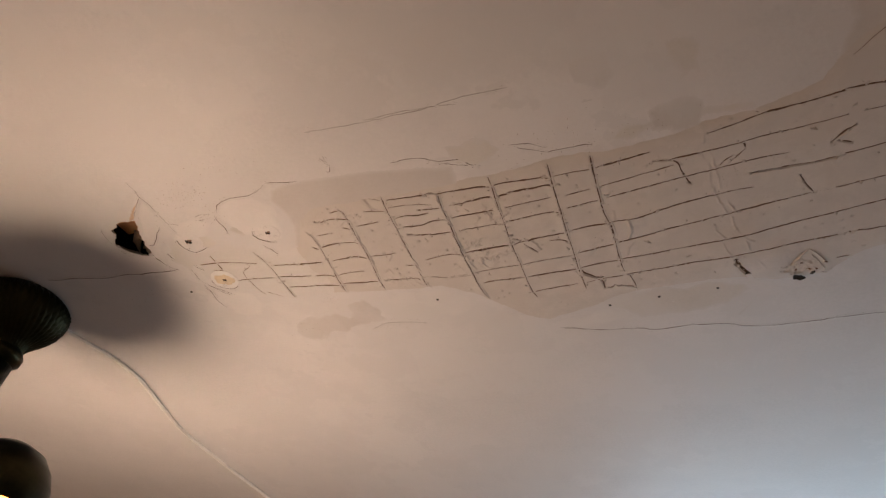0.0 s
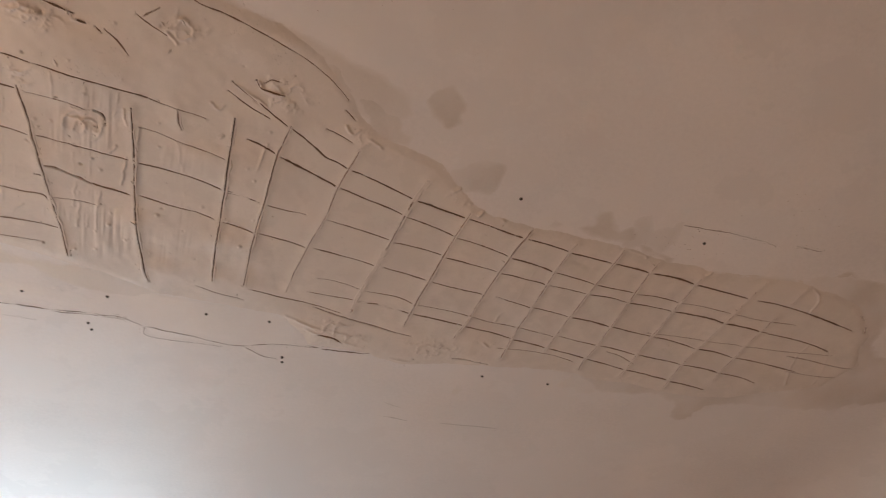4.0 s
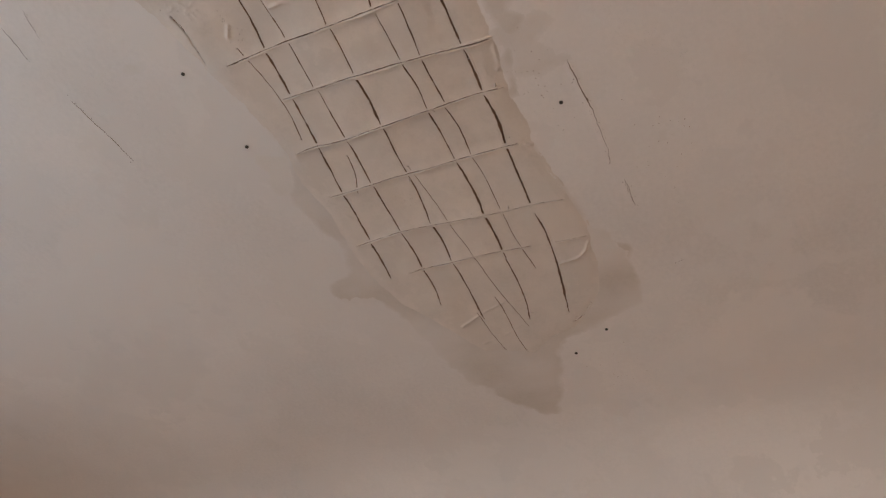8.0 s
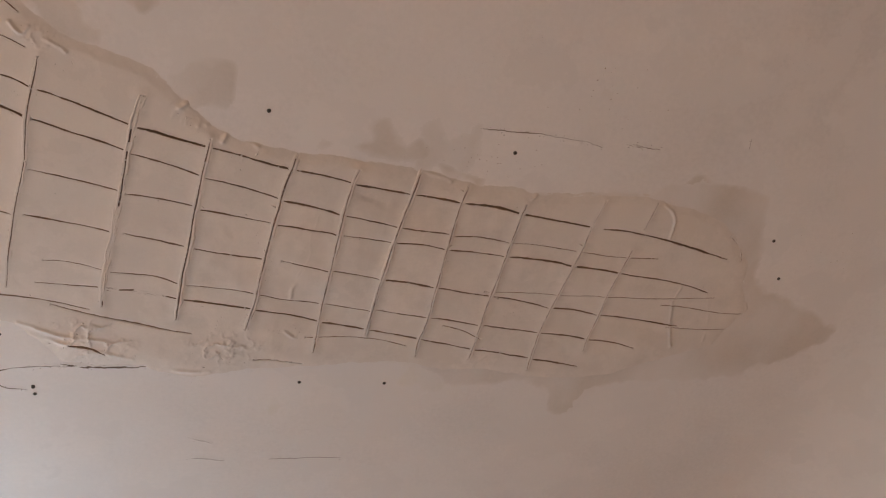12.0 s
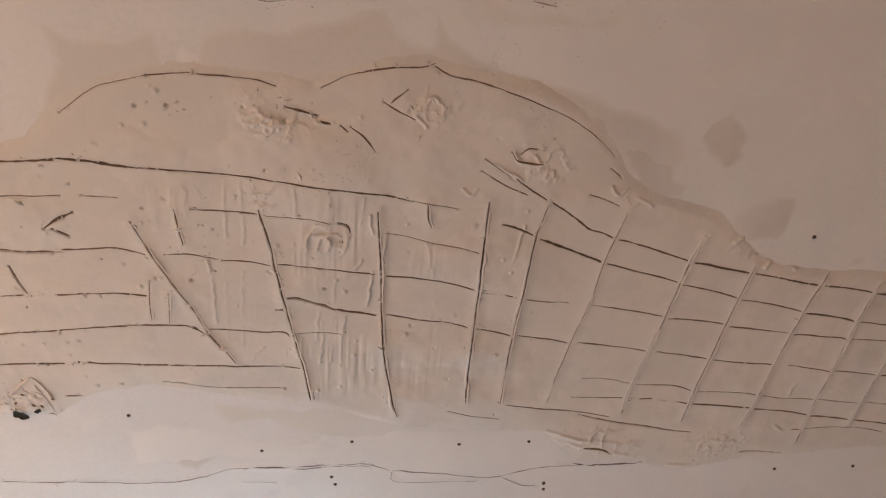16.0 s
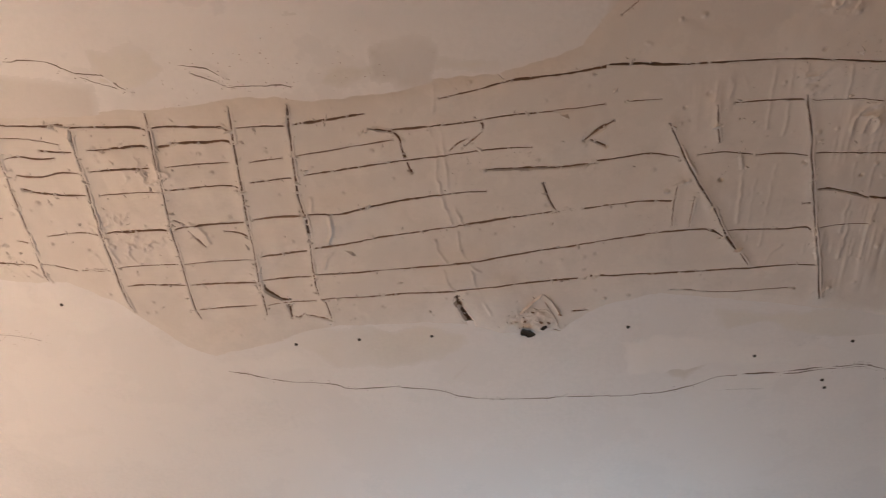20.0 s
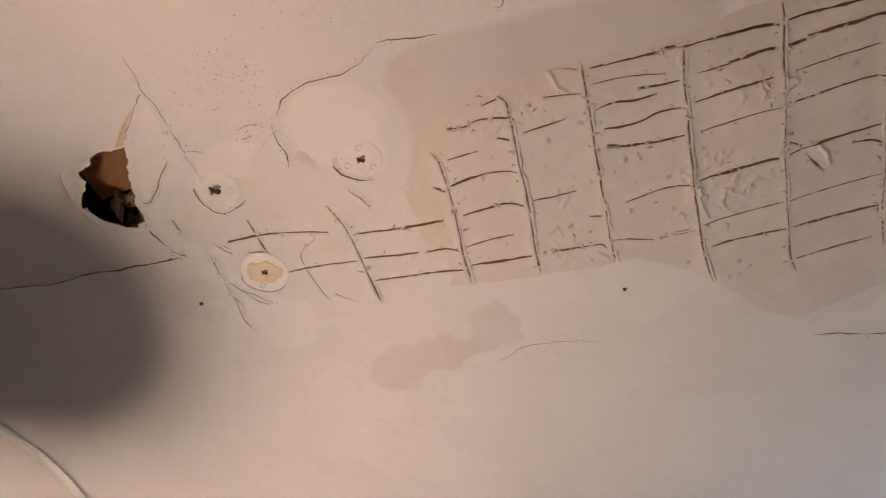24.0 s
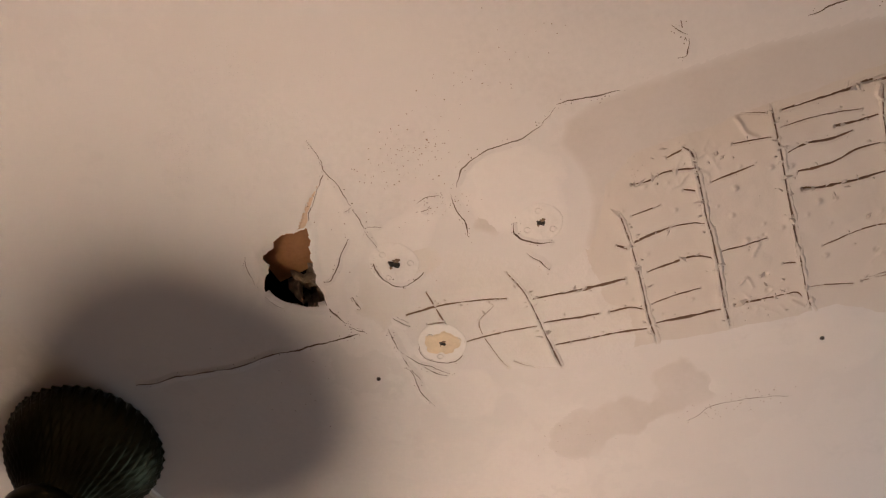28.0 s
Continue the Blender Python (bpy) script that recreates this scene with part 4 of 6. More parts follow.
field.ridge(3.0, 0.6, (0.2380, 0.6110), (0.2383, 0.6299), (0.2372, 0.6397))
field.ridge(3.0, 0.7, (0.2773, 0.6053), (0.2784, 0.6290), (0.2780, 0.6591))
field.ridge(3.0, 0.7, (0.2890, 0.6096), (0.2886, 0.6386), (0.2875, 0.6801))
field.ridge(3.0, 0.6, (0.2961, 0.6384), (0.2946, 0.6588), (0.2938, 0.6800))
field.ridge(3.0, 0.6, (0.2810, 0.6437), (0.2818, 0.6590), (0.2804, 0.6802))
field.ridge(3.0, 0.7, (0.2225, 0.5351), (0.2222, 0.5550), (0.2223, 0.5759))
field.ridge(3.0, 0.6, (0.2324, 0.5347), (0.2323, 0.5546), (0.2324, 0.5798))
field.ridge(3.0, 0.6, (0.2638, 0.5373), (0.2647, 0.5493), (0.2642, 0.5596))
field.ridge(3.0, 0.6, (0.2858, 0.5445), (0.2869, 0.5526), (0.2877, 0.5588))
field.ridge(3.0, 0.6, (0.2978, 0.5460), (0.2987, 0.5521), (0.2982, 0.5605))
field.ridge(3.6, 1.0, (0.2083, 0.5928), (0.2137, 0.5900), (0.2197, 0.5943), (0.2193, 0.6014))
field.ridge(3.0, 0.9, (0.2089, 0.5937), (0.2101, 0.6017))
field.ridge(3.0, 0.8, (0.1976, 0.5400), (0.2003, 0.5458), (0.1981, 0.5519))
field.ridge(3.0, 0.7, (0.2058, 0.5397), (0.2084, 0.5475))
field.ridge(4.0, 0.7, (0.1503, 0.5120), (0.1525, 0.5137))
field.ridge(3.6, 0.9, (0.3187, 0.4807), (0.3237, 0.4840), (0.3305, 0.4880))
field.ridge(3.6, 0.9, (0.3187, 0.4797), (0.3232, 0.4753), (0.3272, 0.4716))
field.ridge(3.6, 1.0, (0.3336, 0.4853), (0.3388, 0.4815), (0.3425, 0.4743), (0.3458, 0.4759))
field.ridge(3.0, 0.9, (0.3337, 0.4871), (0.3389, 0.4915), (0.3408, 0.4940))
field.ridge(3.4, 0.9, (0.3947, 0.5091), (0.3981, 0.5132), (0.4044, 0.5157), (0.4120, 0.5153))
field.ridge(3.4, 0.9, (0.4120, 0.5153), (0.4070, 0.5097), (0.4011, 0.5054))
field.ridge(3.2, 1.1, (0.3666, 0.5352), (0.3723, 0.5390), (0.3753, 0.5348))
field.ridge(3.2, 0.7, (0.2615, 0.4847), (0.2694, 0.4867), (0.2757, 0.4889))
field.ridge(3.2, 0.9, (0.2773, 0.4934), (0.2821, 0.4939), (0.2869, 0.4933))
field.ridge(3.2, 0.9, (0.2902, 0.4946), (0.2951, 0.4980), (0.3033, 0.5013), (0.3102, 0.5091))
field.ridge(3.4, 1.0, (0.4603, 0.5293), (0.4653, 0.5353), (0.4698, 0.5310))
field.ridge(3.4, 1.0, (0.4767, 0.5370), (0.4847, 0.5396), (0.4892, 0.5428))
field.ridge(3.4, 1.0, (0.3799, 0.5140), (0.3893, 0.5202), (0.4026, 0.5276))
field.along(1.2, 1.2, (0.3800, 0.5148), (0.3895, 0.5214), (0.4029, 0.5297))
field.along(1.2, 1.2, (0.3785, 0.5227), (0.3906, 0.5302), (0.4050, 0.5365))
field.along(1.4, 1.2, (0.4490, 0.5360), (0.4548, 0.5378), (0.4650, 0.5425))
field.along(2.0, 1.4, (0.2621, 0.4854), (0.2694, 0.4871), (0.2757, 0.4889))
field.along(1.2, 1.0, (0.3171, 0.4801), (0.3254, 0.4850), (0.3321, 0.4883))
field.along(1.0, 0.8, (0.3187, 0.4797), (0.3232, 0.4753), (0.3272, 0.4716))
field.along(1.8, 1.4, (0.2805, 0.4933), (0.2853, 0.4941))
field.along(1.6, 1.2, (0.2918, 0.4953), (0.2951, 0.4980))
field.along(1.2, 1.0, (0.2983, 0.4968), (0.3050, 0.5019), (0.3102, 0.5091))
field.along(1.4, 1.0, (0.4062, 0.5048), (0.4028, 0.5049), (0.4007, 0.5073))
field.along(1.2, 0.9, (0.3948, 0.5095), (0.3989, 0.5140), (0.4120, 0.5153))
field.pit(1.3, 1.5, 0.1982, 0.6098)
field.pit(0.9, 1.0, 0.1736, 0.5560)
field.pit(1.1, 1.3, 0.2828, 0.6145)
field.pit(0.8, 1.0, 0.2365, 0.4860)
field.pit(1.0, 1.1, 0.1774, 0.4883)
field.pit(1.0, 1.1, 0.1948, 0.4870)
field.pit(1.0, 1.1, 0.2598, 0.4936)
field.pit(1.0, 1.1, 0.2475, 0.5263)
field.across(1.3, 1.6, (-0.1500, 0.5263), (-0.1514, 0.5402), (-0.1545, 0.5587), (-0.1581, 0.5847), (-0.1628, 0.6124), (-0.1648, 0.6321), (-0.1674, 0.6579), (-0.1701, 0.6853), (-0.1686, 0.6981))
field.across(1.5, 1.8, (-0.0967, 0.5280), (-0.0990, 0.5416), (-0.1015, 0.5598), (-0.1058, 0.5899), (-0.1099, 0.6175), (-0.1115, 0.6371), (-0.1153, 0.6627), (-0.1171, 0.6844), (-0.1180, 0.6985))
field.across(2.0, 2.6, (-0.0610, 0.5298), (-0.0635, 0.5452), (-0.0672, 0.5717), (-0.0699, 0.5979), (-0.0696, 0.6095))
field.across(5.0, 3.0, (-0.0689, 0.6096), (-0.0697, 0.6213), (-0.0714, 0.6334))
field.across(1.6, 1.8, (-0.0716, 0.6358), (-0.0755, 0.6663), (-0.0759, 0.6825))
field.across(1.6, 1.6, (-0.0730, 0.6883), (-0.0719, 0.7025), (-0.0719, 0.7124))
field.along(2.2, 2.0, (-0.2020, 0.5305), (-0.1729, 0.5335), (-0.1555, 0.5361), (-0.1526, 0.5393))
field.along(1.8, 1.8, (-0.1491, 0.5368), (-0.1375, 0.5372), (-0.1199, 0.5390), (-0.1060, 0.5408), (-0.1012, 0.5441))
field.along(1.6, 1.8, (-0.0938, 0.5421), (-0.0778, 0.5425), (-0.0644, 0.5435))
field.along(1.8, 1.8, (-0.0582, 0.5426), (-0.0386, 0.5418), (-0.0181, 0.5408))
field.along(1.2, 1.2, (-0.1957, 0.5481), (-0.1807, 0.5484))
field.along(1.8, 1.8, (-0.1775, 0.5479), (-0.1601, 0.5484), (-0.1543, 0.5511))
field.along(2.0, 1.8, (-0.1494, 0.5499), (-0.1420, 0.5498))
field.along(1.8, 1.8, (-0.1378, 0.5486), (-0.1196, 0.5492), (-0.1052, 0.5499), (-0.1017, 0.5531))
field.along(1.0, 1.0, (-0.0936, 0.5669), (-0.0732, 0.5664))
field.along(1.0, 1.0, (-0.0619, 0.5651), (-0.0361, 0.5631), (-0.0034, 0.5603))
field.along(1.8, 1.8, (-0.1986, 0.5642), (-0.1811, 0.5637), (-0.1630, 0.5643))
field.along(1.0, 1.0, (-0.1472, 0.5646), (-0.1284, 0.5647), (-0.1100, 0.5657))
field.along(0.7, 0.7, (-0.1994, 0.5829), (-0.1766, 0.5820), (-0.1614, 0.5830))
field.along(1.4, 1.5, (-0.1496, 0.5824), (-0.1302, 0.5821), (-0.1097, 0.5836), (-0.1062, 0.5871))
field.along(1.5, 1.6, (-0.0960, 0.5819), (-0.0771, 0.5816), (-0.0681, 0.5816))
field.along(1.4, 1.5, (-0.0600, 0.5802), (-0.0394, 0.5788), (-0.0171, 0.5768), (0.0047, 0.5756), (0.0290, 0.5751))
field.along(1.1, 1.2, (0.0334, 0.5743), (0.0581, 0.5731), (0.0816, 0.5742))
field.along(1.8, 1.8, (-0.2070, 0.6136), (-0.1886, 0.6134), (-0.1687, 0.6143), (-0.1645, 0.6162))
field.along(1.5, 1.6, (-0.1608, 0.6146), (-0.1403, 0.6131), (-0.1119, 0.6135))
field.along(1.8, 1.8, (-0.1025, 0.6120), (-0.0886, 0.6110), (-0.0732, 0.6115))
field.along(1.6, 1.8, (-0.0646, 0.6109), (-0.0465, 0.6122), (-0.0230, 0.6085), (-0.0000, 0.6057), (0.0242, 0.6045))
field.along(1.2, 1.2, (0.0279, 0.6044), (0.0371, 0.6039), (0.0498, 0.6043))
field.along(2.4, 1.6, (-0.1582, 0.6071), (-0.1514, 0.6130))
field.along(2.4, 1.6, (-0.1504, 0.6195), (-0.1480, 0.6246), (-0.1449, 0.6299))
field.along(1.4, 1.2, (-0.1245, 0.6200), (-0.1172, 0.6221), (-0.1116, 0.6261))
field.along(0.8, 0.8, (-0.2388, 0.6449), (-0.2183, 0.6468))
field.along(0.9, 0.9, (-0.2131, 0.6447), (-0.1878, 0.6444), (-0.1652, 0.6454))
field.along(1.1, 1.1, (-0.1610, 0.6453), (-0.1382, 0.6448), (-0.1158, 0.6453))
field.along(1.5, 1.5, (-0.1052, 0.6438), (-0.0847, 0.6421), (-0.0737, 0.6416))
field.along(1.5, 1.6, (-0.0674, 0.6402), (-0.0441, 0.6384), (-0.0200, 0.6348), (0.0073, 0.6325), (0.0284, 0.6312))
field.along(1.5, 1.6, (0.0323, 0.6302), (0.0644, 0.6271), (0.1013, 0.6238), (0.1158, 0.6229))
field.along(1.8, 1.8, (-0.2093, 0.6622), (-0.1901, 0.6623), (-0.1713, 0.6646))
field.along(1.8, 1.8, (-0.1633, 0.6648), (-0.1404, 0.6657), (-0.1207, 0.6670))
field.along(1.6, 1.6, (-0.1112, 0.6657), (-0.0985, 0.6647), (-0.0788, 0.6649))
field.along(1.5, 1.6, (-0.0738, 0.6643), (-0.0494, 0.6645), (-0.0171, 0.6638), (0.0206, 0.6631))
field.along(1.5, 1.6, (0.0226, 0.6628), (0.0463, 0.6609), (0.0812, 0.6571), (0.1190, 0.6528), (0.1560, 0.6491))
field.along(1.3, 1.3, (-0.1716, 0.6897), (-0.1475, 0.6890), (-0.1261, 0.6892))
field.along(1.0, 1.0, (-0.1133, 0.6892), (-0.0960, 0.6879), (-0.0813, 0.6881))
field.along(1.6, 1.7, (-0.0728, 0.6872), (-0.0417, 0.6878), (-0.0128, 0.6871), (0.0197, 0.6873))
field.along(1.6, 1.7, (0.0217, 0.6869), (0.0479, 0.6855), (0.0796, 0.6847), (0.1148, 0.6837))
field.along(6.5, 3.0, (-0.1183, 0.6688), (-0.1136, 0.6747), (-0.1073, 0.6824), (-0.0995, 0.6882))
field.along(6.0, 2.6, (-0.0995, 0.6882), (-0.1002, 0.6943), (-0.1008, 0.7017))
field.along(2.5, 1.8, (-0.0989, 0.7013), (-0.0956, 0.7033), (-0.0925, 0.7013))
field.along(2.6, 1.8, (-0.0889, 0.7022), (-0.0791, 0.7059), (-0.0733, 0.7087), (-0.0741, 0.7145))
field.along(4.5, 2.6, (-0.0132, 0.5516), (-0.0084, 0.5525), (-0.0037, 0.5538))
field.along(1.9, 1.6, (-0.0024, 0.5539), (0.0021, 0.5588), (0.0030, 0.5683), (0.0056, 0.5812))
field.along(3.2, 2.0, (0.0054, 0.5824), (0.0068, 0.5856))
field.along(1.5, 1.6, (-0.0030, 0.5535), (0.0117, 0.5534), (0.0291, 0.5528), (0.0532, 0.5518))
field.along(1.3, 1.4, (0.0550, 0.5515), (0.0703, 0.5504), (0.1038, 0.5501), (0.1154, 0.5494))
field.along(1.5, 1.6, (0.0331, 0.5347), (0.0519, 0.5315), (0.0714, 0.5280))
field.along(1.9, 1.9, (0.0721, 0.5277), (0.0884, 0.5269), (0.1046, 0.5265), (0.1207, 0.5250), (0.1318, 0.5241))
field.along(2.0, 1.6, (0.0669, 0.5228), (0.0689, 0.5259), (0.0737, 0.5279))
field.along(1.8, 1.5, (0.0516, 0.5512), (0.0540, 0.5538), (0.0542, 0.5562))
field.along(3.4, 2.8, (0.0560, 0.5884), (0.0744, 0.5894), (0.0954, 0.5906))
field.along(2.6, 2.2, (0.0954, 0.5906), (0.1094, 0.5903), (0.1199, 0.5897))
field.along(9.0, 3.0, (0.0228, 0.6952), (0.0247, 0.7070), (0.0289, 0.7211))
field.along(1.2, 1.0, (0.0339, 0.5702), (0.0378, 0.5669), (0.0422, 0.5649))
field.along(1.0, 0.8, (0.0417, 0.5694), (0.0478, 0.5647), (0.0523, 0.5611))
field.along(1.6, 1.0, (0.0457, 0.5649), (0.0468, 0.5674))
field.along(1.2, 0.9, (0.0914, 0.7329), (0.0996, 0.7348), (0.1180, 0.7347))
field.ridge(3.4, 0.9, (0.0282, 0.5242), (0.0278, 0.5315), (0.0260, 0.5427))
field.ridge(3.4, 0.8, (0.0205, 0.5527), (0.0236, 0.5683), (0.0220, 0.5936), (0.0246, 0.6163), (0.0268, 0.6287))
field.ridge(3.4, 0.9, (0.0274, 0.5526), (0.0288, 0.5689), (0.0279, 0.5899), (0.0293, 0.6077), (0.0327, 0.6264), (0.0348, 0.6313))
field.ridge(3.0, 0.8, (0.0297, 0.6357), (0.0299, 0.6503), (0.0343, 0.6634), (0.0413, 0.6717))
field.ridge(3.0, 0.8, (0.0137, 0.6414), (0.0143, 0.6514), (0.0190, 0.6604))
field.ridge(3.4, 0.8, (0.0356, 0.6702), (0.0363, 0.6818), (0.0407, 0.6984), (0.0454, 0.7128))
field.ridge(3.0, 0.8, (0.0160, 0.6684), (0.0185, 0.6802), (0.0216, 0.6880))
field.ridge(3.6, 1.0, (-0.0003, 0.5419), (0.0037, 0.5385))
field.ridge(4.0, 0.9, (-0.0625, 0.5987), (-0.0640, 0.6086))
field.ridge(4.0, 1.1, (-0.0525, 0.6135), (-0.0544, 0.6276), (-0.0596, 0.6370))
field.ridge(3.6, 1.2, (-0.0665, 0.6592), (-0.0623, 0.6493), (-0.0562, 0.6433))
field.ridge(3.4, 1.2, (0.0867, 0.7004), (0.0923, 0.7113), (0.0970, 0.7259), (0.0976, 0.7329))
field.across(2.2, 2.0, (-0.3434, 0.5424), (-0.3431, 0.5495), (-0.3451, 0.5663))
field.across(1.7, 2.2, (-0.3451, 0.5663), (-0.3483, 0.5864), (-0.3541, 0.6131), (-0.3567, 0.6284), (-0.3580, 0.6389))
field.across(2.2, 1.6, (-0.2976, 0.5222), (-0.2948, 0.5273), (-0.2962, 0.5352))
field.across(1.6, 2.0, (-0.2962, 0.5352), (-0.2977, 0.5458), (-0.3012, 0.5657), (-0.3047, 0.5887), (-0.3085, 0.6084), (-0.3124, 0.6290), (-0.3144, 0.6444))
field.across(1.8, 2.4, (-0.2509, 0.5189), (-0.2537, 0.5368), (-0.2556, 0.5522), (-0.2587, 0.5715), (-0.2622, 0.5976), (-0.2650, 0.6171), (-0.2688, 0.6460), (-0.2681, 0.6602))
field.across(1.8, 2.4, (-0.2002, 0.5333), (-0.2043, 0.5516), (-0.2066, 0.5718), (-0.2106, 0.5960), (-0.2141, 0.6259), (-0.2173, 0.6582), (-0.2178, 0.6803), (-0.2172, 0.6889))
field.across(1.6, 1.8, (-0.4161, 0.5526), (-0.4136, 0.5661), (-0.4137, 0.5813), (-0.4155, 0.6005), (-0.4163, 0.6140), (-0.4174, 0.6301))
field.along(1.6, 1.6, (-0.4940, 0.5513), (-0.4807, 0.5530), (-0.4656, 0.5547), (-0.4450, 0.5602), (-0.4267, 0.5679))
field.along(2.2, 2.2, (-0.4105, 0.5750), (-0.3972, 0.5783), (-0.3907, 0.5802), (-0.3739, 0.5835), (-0.3587, 0.5857))
field.along(1.0, 1.0, (-0.4773, 0.5644), (-0.4672, 0.5679))
field.along(1.0, 1.1, (-0.4617, 0.5868), (-0.4411, 0.5894), (-0.4200, 0.5940))
field.along(1.2, 1.3, (-0.4107, 0.5947), (-0.3956, 0.5987), (-0.3820, 0.6017))
field.along(1.3, 1.3, (-0.3721, 0.6042), (-0.3619, 0.6060), (-0.3552, 0.6107))
field.along(1.6, 1.7, (-0.4118, 0.6127), (-0.3962, 0.6163), (-0.3754, 0.6202), (-0.3568, 0.6250))
field.along(1.4, 1.5, (-0.3524, 0.6233), (-0.3343, 0.6266), (-0.3167, 0.6292))
field.along(1.7, 1.7, (-0.3053, 0.6303), (-0.2885, 0.6340), (-0.2743, 0.6366), (-0.2726, 0.6387))
field.along(1.0, 1.1, (-0.3487, 0.6088), (-0.3346, 0.6089), (-0.3229, 0.6102))
field.along(1.6, 1.7, (-0.3415, 0.5867), (-0.3295, 0.5871), (-0.3164, 0.5884), (-0.3073, 0.5939))
field.along(1.2, 1.2, (-0.3026, 0.5919), (-0.2915, 0.5933), (-0.2787, 0.5943))
field.along(1.8, 1.5, (-0.3523, 0.5628), (-0.3479, 0.5671))
field.along(1.7, 1.7, (-0.3430, 0.5653), (-0.3342, 0.5647), (-0.3232, 0.5644))
field.along(0.8, 0.8, (-0.3222, 0.5645), (-0.3114, 0.5667), (-0.3031, 0.5709))
field.along(0.8, 0.8, (-0.3375, 0.5482), (-0.3209, 0.5486))
field.along(1.4, 1.2, (-0.3065, 0.5453), (-0.2999, 0.5490))
field.along(0.8, 0.8, (-0.2899, 0.5479), (-0.2788, 0.5478), (-0.2711, 0.5480))
field.along(1.2, 1.3, (-0.3263, 0.5313), (-0.3208, 0.5322), (-0.3108, 0.5315), (-0.2979, 0.5354))
field.along(3.4, 1.8, (-0.3300, 0.5306), (-0.3264, 0.5316))
field.along(1.6, 1.4, (-0.3077, 0.5237), (-0.2987, 0.5227))
field.along(0.9, 0.9, (-0.2702, 0.5148), (-0.2626, 0.5187), (-0.2535, 0.5234))
field.along(0.8, 0.8, (-0.2746, 0.5314), (-0.2565, 0.5360))
field.along(1.8, 1.8, (-0.2455, 0.5251), (-0.2302, 0.5272), (-0.2110, 0.5294))
field.along(3.0, 2.2, (-0.2107, 0.5279), (-0.1976, 0.5307), (-0.1936, 0.5314))
field.along(0.7, 0.7, (-0.2497, 0.5335), (-0.2301, 0.5365), (-0.2143, 0.5413))
field.along(2.2, 1.8, (-0.2241, 0.5456), (-0.2159, 0.5474), (-0.2076, 0.5482))
field.along(1.9, 1.8, (-0.2515, 0.5487), (-0.2423, 0.5480), (-0.2314, 0.5511), (-0.2214, 0.5516))
field.along(1.5, 1.6, (-0.2482, 0.5623), (-0.2353, 0.5644), (-0.2202, 0.5630), (-0.2072, 0.5653))
field.along(2.8, 1.8, (-0.2509, 0.5731), (-0.2467, 0.5745))
field.along(1.5, 1.6, (-0.2460, 0.5752), (-0.2389, 0.5769), (-0.2249, 0.5803), (-0.2105, 0.5816))
field.along(0.9, 0.8, (-0.2492, 0.6124), (-0.2303, 0.6116), (-0.2137, 0.6144))
field.along(0.9, 0.8, (-0.2659, 0.6363), (-0.2569, 0.6390), (-0.2453, 0.6438))
field.along(1.0, 1.0, (-0.2740, 0.6148), (-0.2680, 0.6165))
field.along(0.9, 0.9, (-0.2357, 0.6438), (-0.2219, 0.6451))
field.ridge(3.4, 0.9, (-0.3418, 0.5195), (-0.3420, 0.5260), (-0.3445, 0.5318))
field.ridge(4.0, 0.6, (-0.3524, 0.5358), (-0.3613, 0.5477), (-0.3708, 0.5686))
field.ridge(3.0, 1.0, (-0.2997, 0.6172), (-0.2950, 0.6152), (-0.2940, 0.6223))
field.ridge(3.0, 1.0, (-0.2852, 0.6425), (-0.2821, 0.6509), (-0.2814, 0.6630))
field.ridge(3.0, 0.9, (-0.2775, 0.6417), (-0.2729, 0.6485))
field.ridge(3.6, 0.8, (-0.2691, 0.5199), (-0.2673, 0.5280), (-0.2632, 0.5337))
field.along(1.3, 1.0, (-0.466, 0.543), (-0.467, 0.569))
field.along(1.1, 0.6, (-0.420, 0.492), (-0.424, 0.507), (-0.427, 0.524))
field.along(0.5, 0.5, (-0.436, 0.571), (-0.449, 0.579), (-0.450, 0.605), (-0.448, 0.616))
field.along(1.1, 0.6, (-0.441, 0.615), (-0.432, 0.624), (-0.418, 0.632))
field.ridge(6, 1.2, (0.806, 0.771), (0.812, 0.761), (0.825, 0.755))
field.ridge(6, 2, (0.553, 0.568), (0.562, 0.562), (0.568, 0.570))
field.ridge(5, 2, (0.570, 0.578), (0.576, 0.573), (0.582, 0.580), (0.580, 0.588))
field.ridge(5, 1.8, (0.582, 0.580), (0.593, 0.583), (0.602, 0.589))
field.ridge(5, 1.4, (0.711, 0.591), (0.728, 0.595), (0.740, 0.595))
field.ridge(5, 1.4, (0.634, 0.588), (0.656, 0.588), (0.683, 0.589))
field.ridge(6, 1.4, (0.483, 0.789), (0.515, 0.792), (0.557, 0.791), (0.587, 0.790))
field.ridge(5, 1.2, (0.454, 0.751), (0.481, 0.760), (0.513, 0.764))
field.ridge(5, 1, (0.462, 0.761), (0.498, 0.773), (0.531, 0.780))
field.ridge(5, 1.4, (0.822, 0.596), (0.840, 0.594), (0.866, 0.589))
field.ridge(4, 1.2, (-0.299, 0.518), (-0.294, 0.517), (-0.293, 0.525))
field.ridge(4, 1, (-0.289, 0.593), (-0.282, 0.594), (-0.287, 0.602))
field.ridge(4, 1.2, (-0.149, 0.611), (-0.144, 0.615), (-0.140, 0.628))
field.ridge(4, 3.74, (0.714, 0.589), (0.730, 0.593), (0.735, 0.598))
field.ridge(5, 3.74, (0.797, 0.604), (0.807, 0.594), (0.839, 0.592), (0.854, 0.592))
field.ridge(4, 4.08, (0.794, 0.775), (0.801, 0.762), (0.815, 0.758))
field.ridge(4, 3.06, (0.639, 0.743), (0.647, 0.749), (0.645, 0.734))
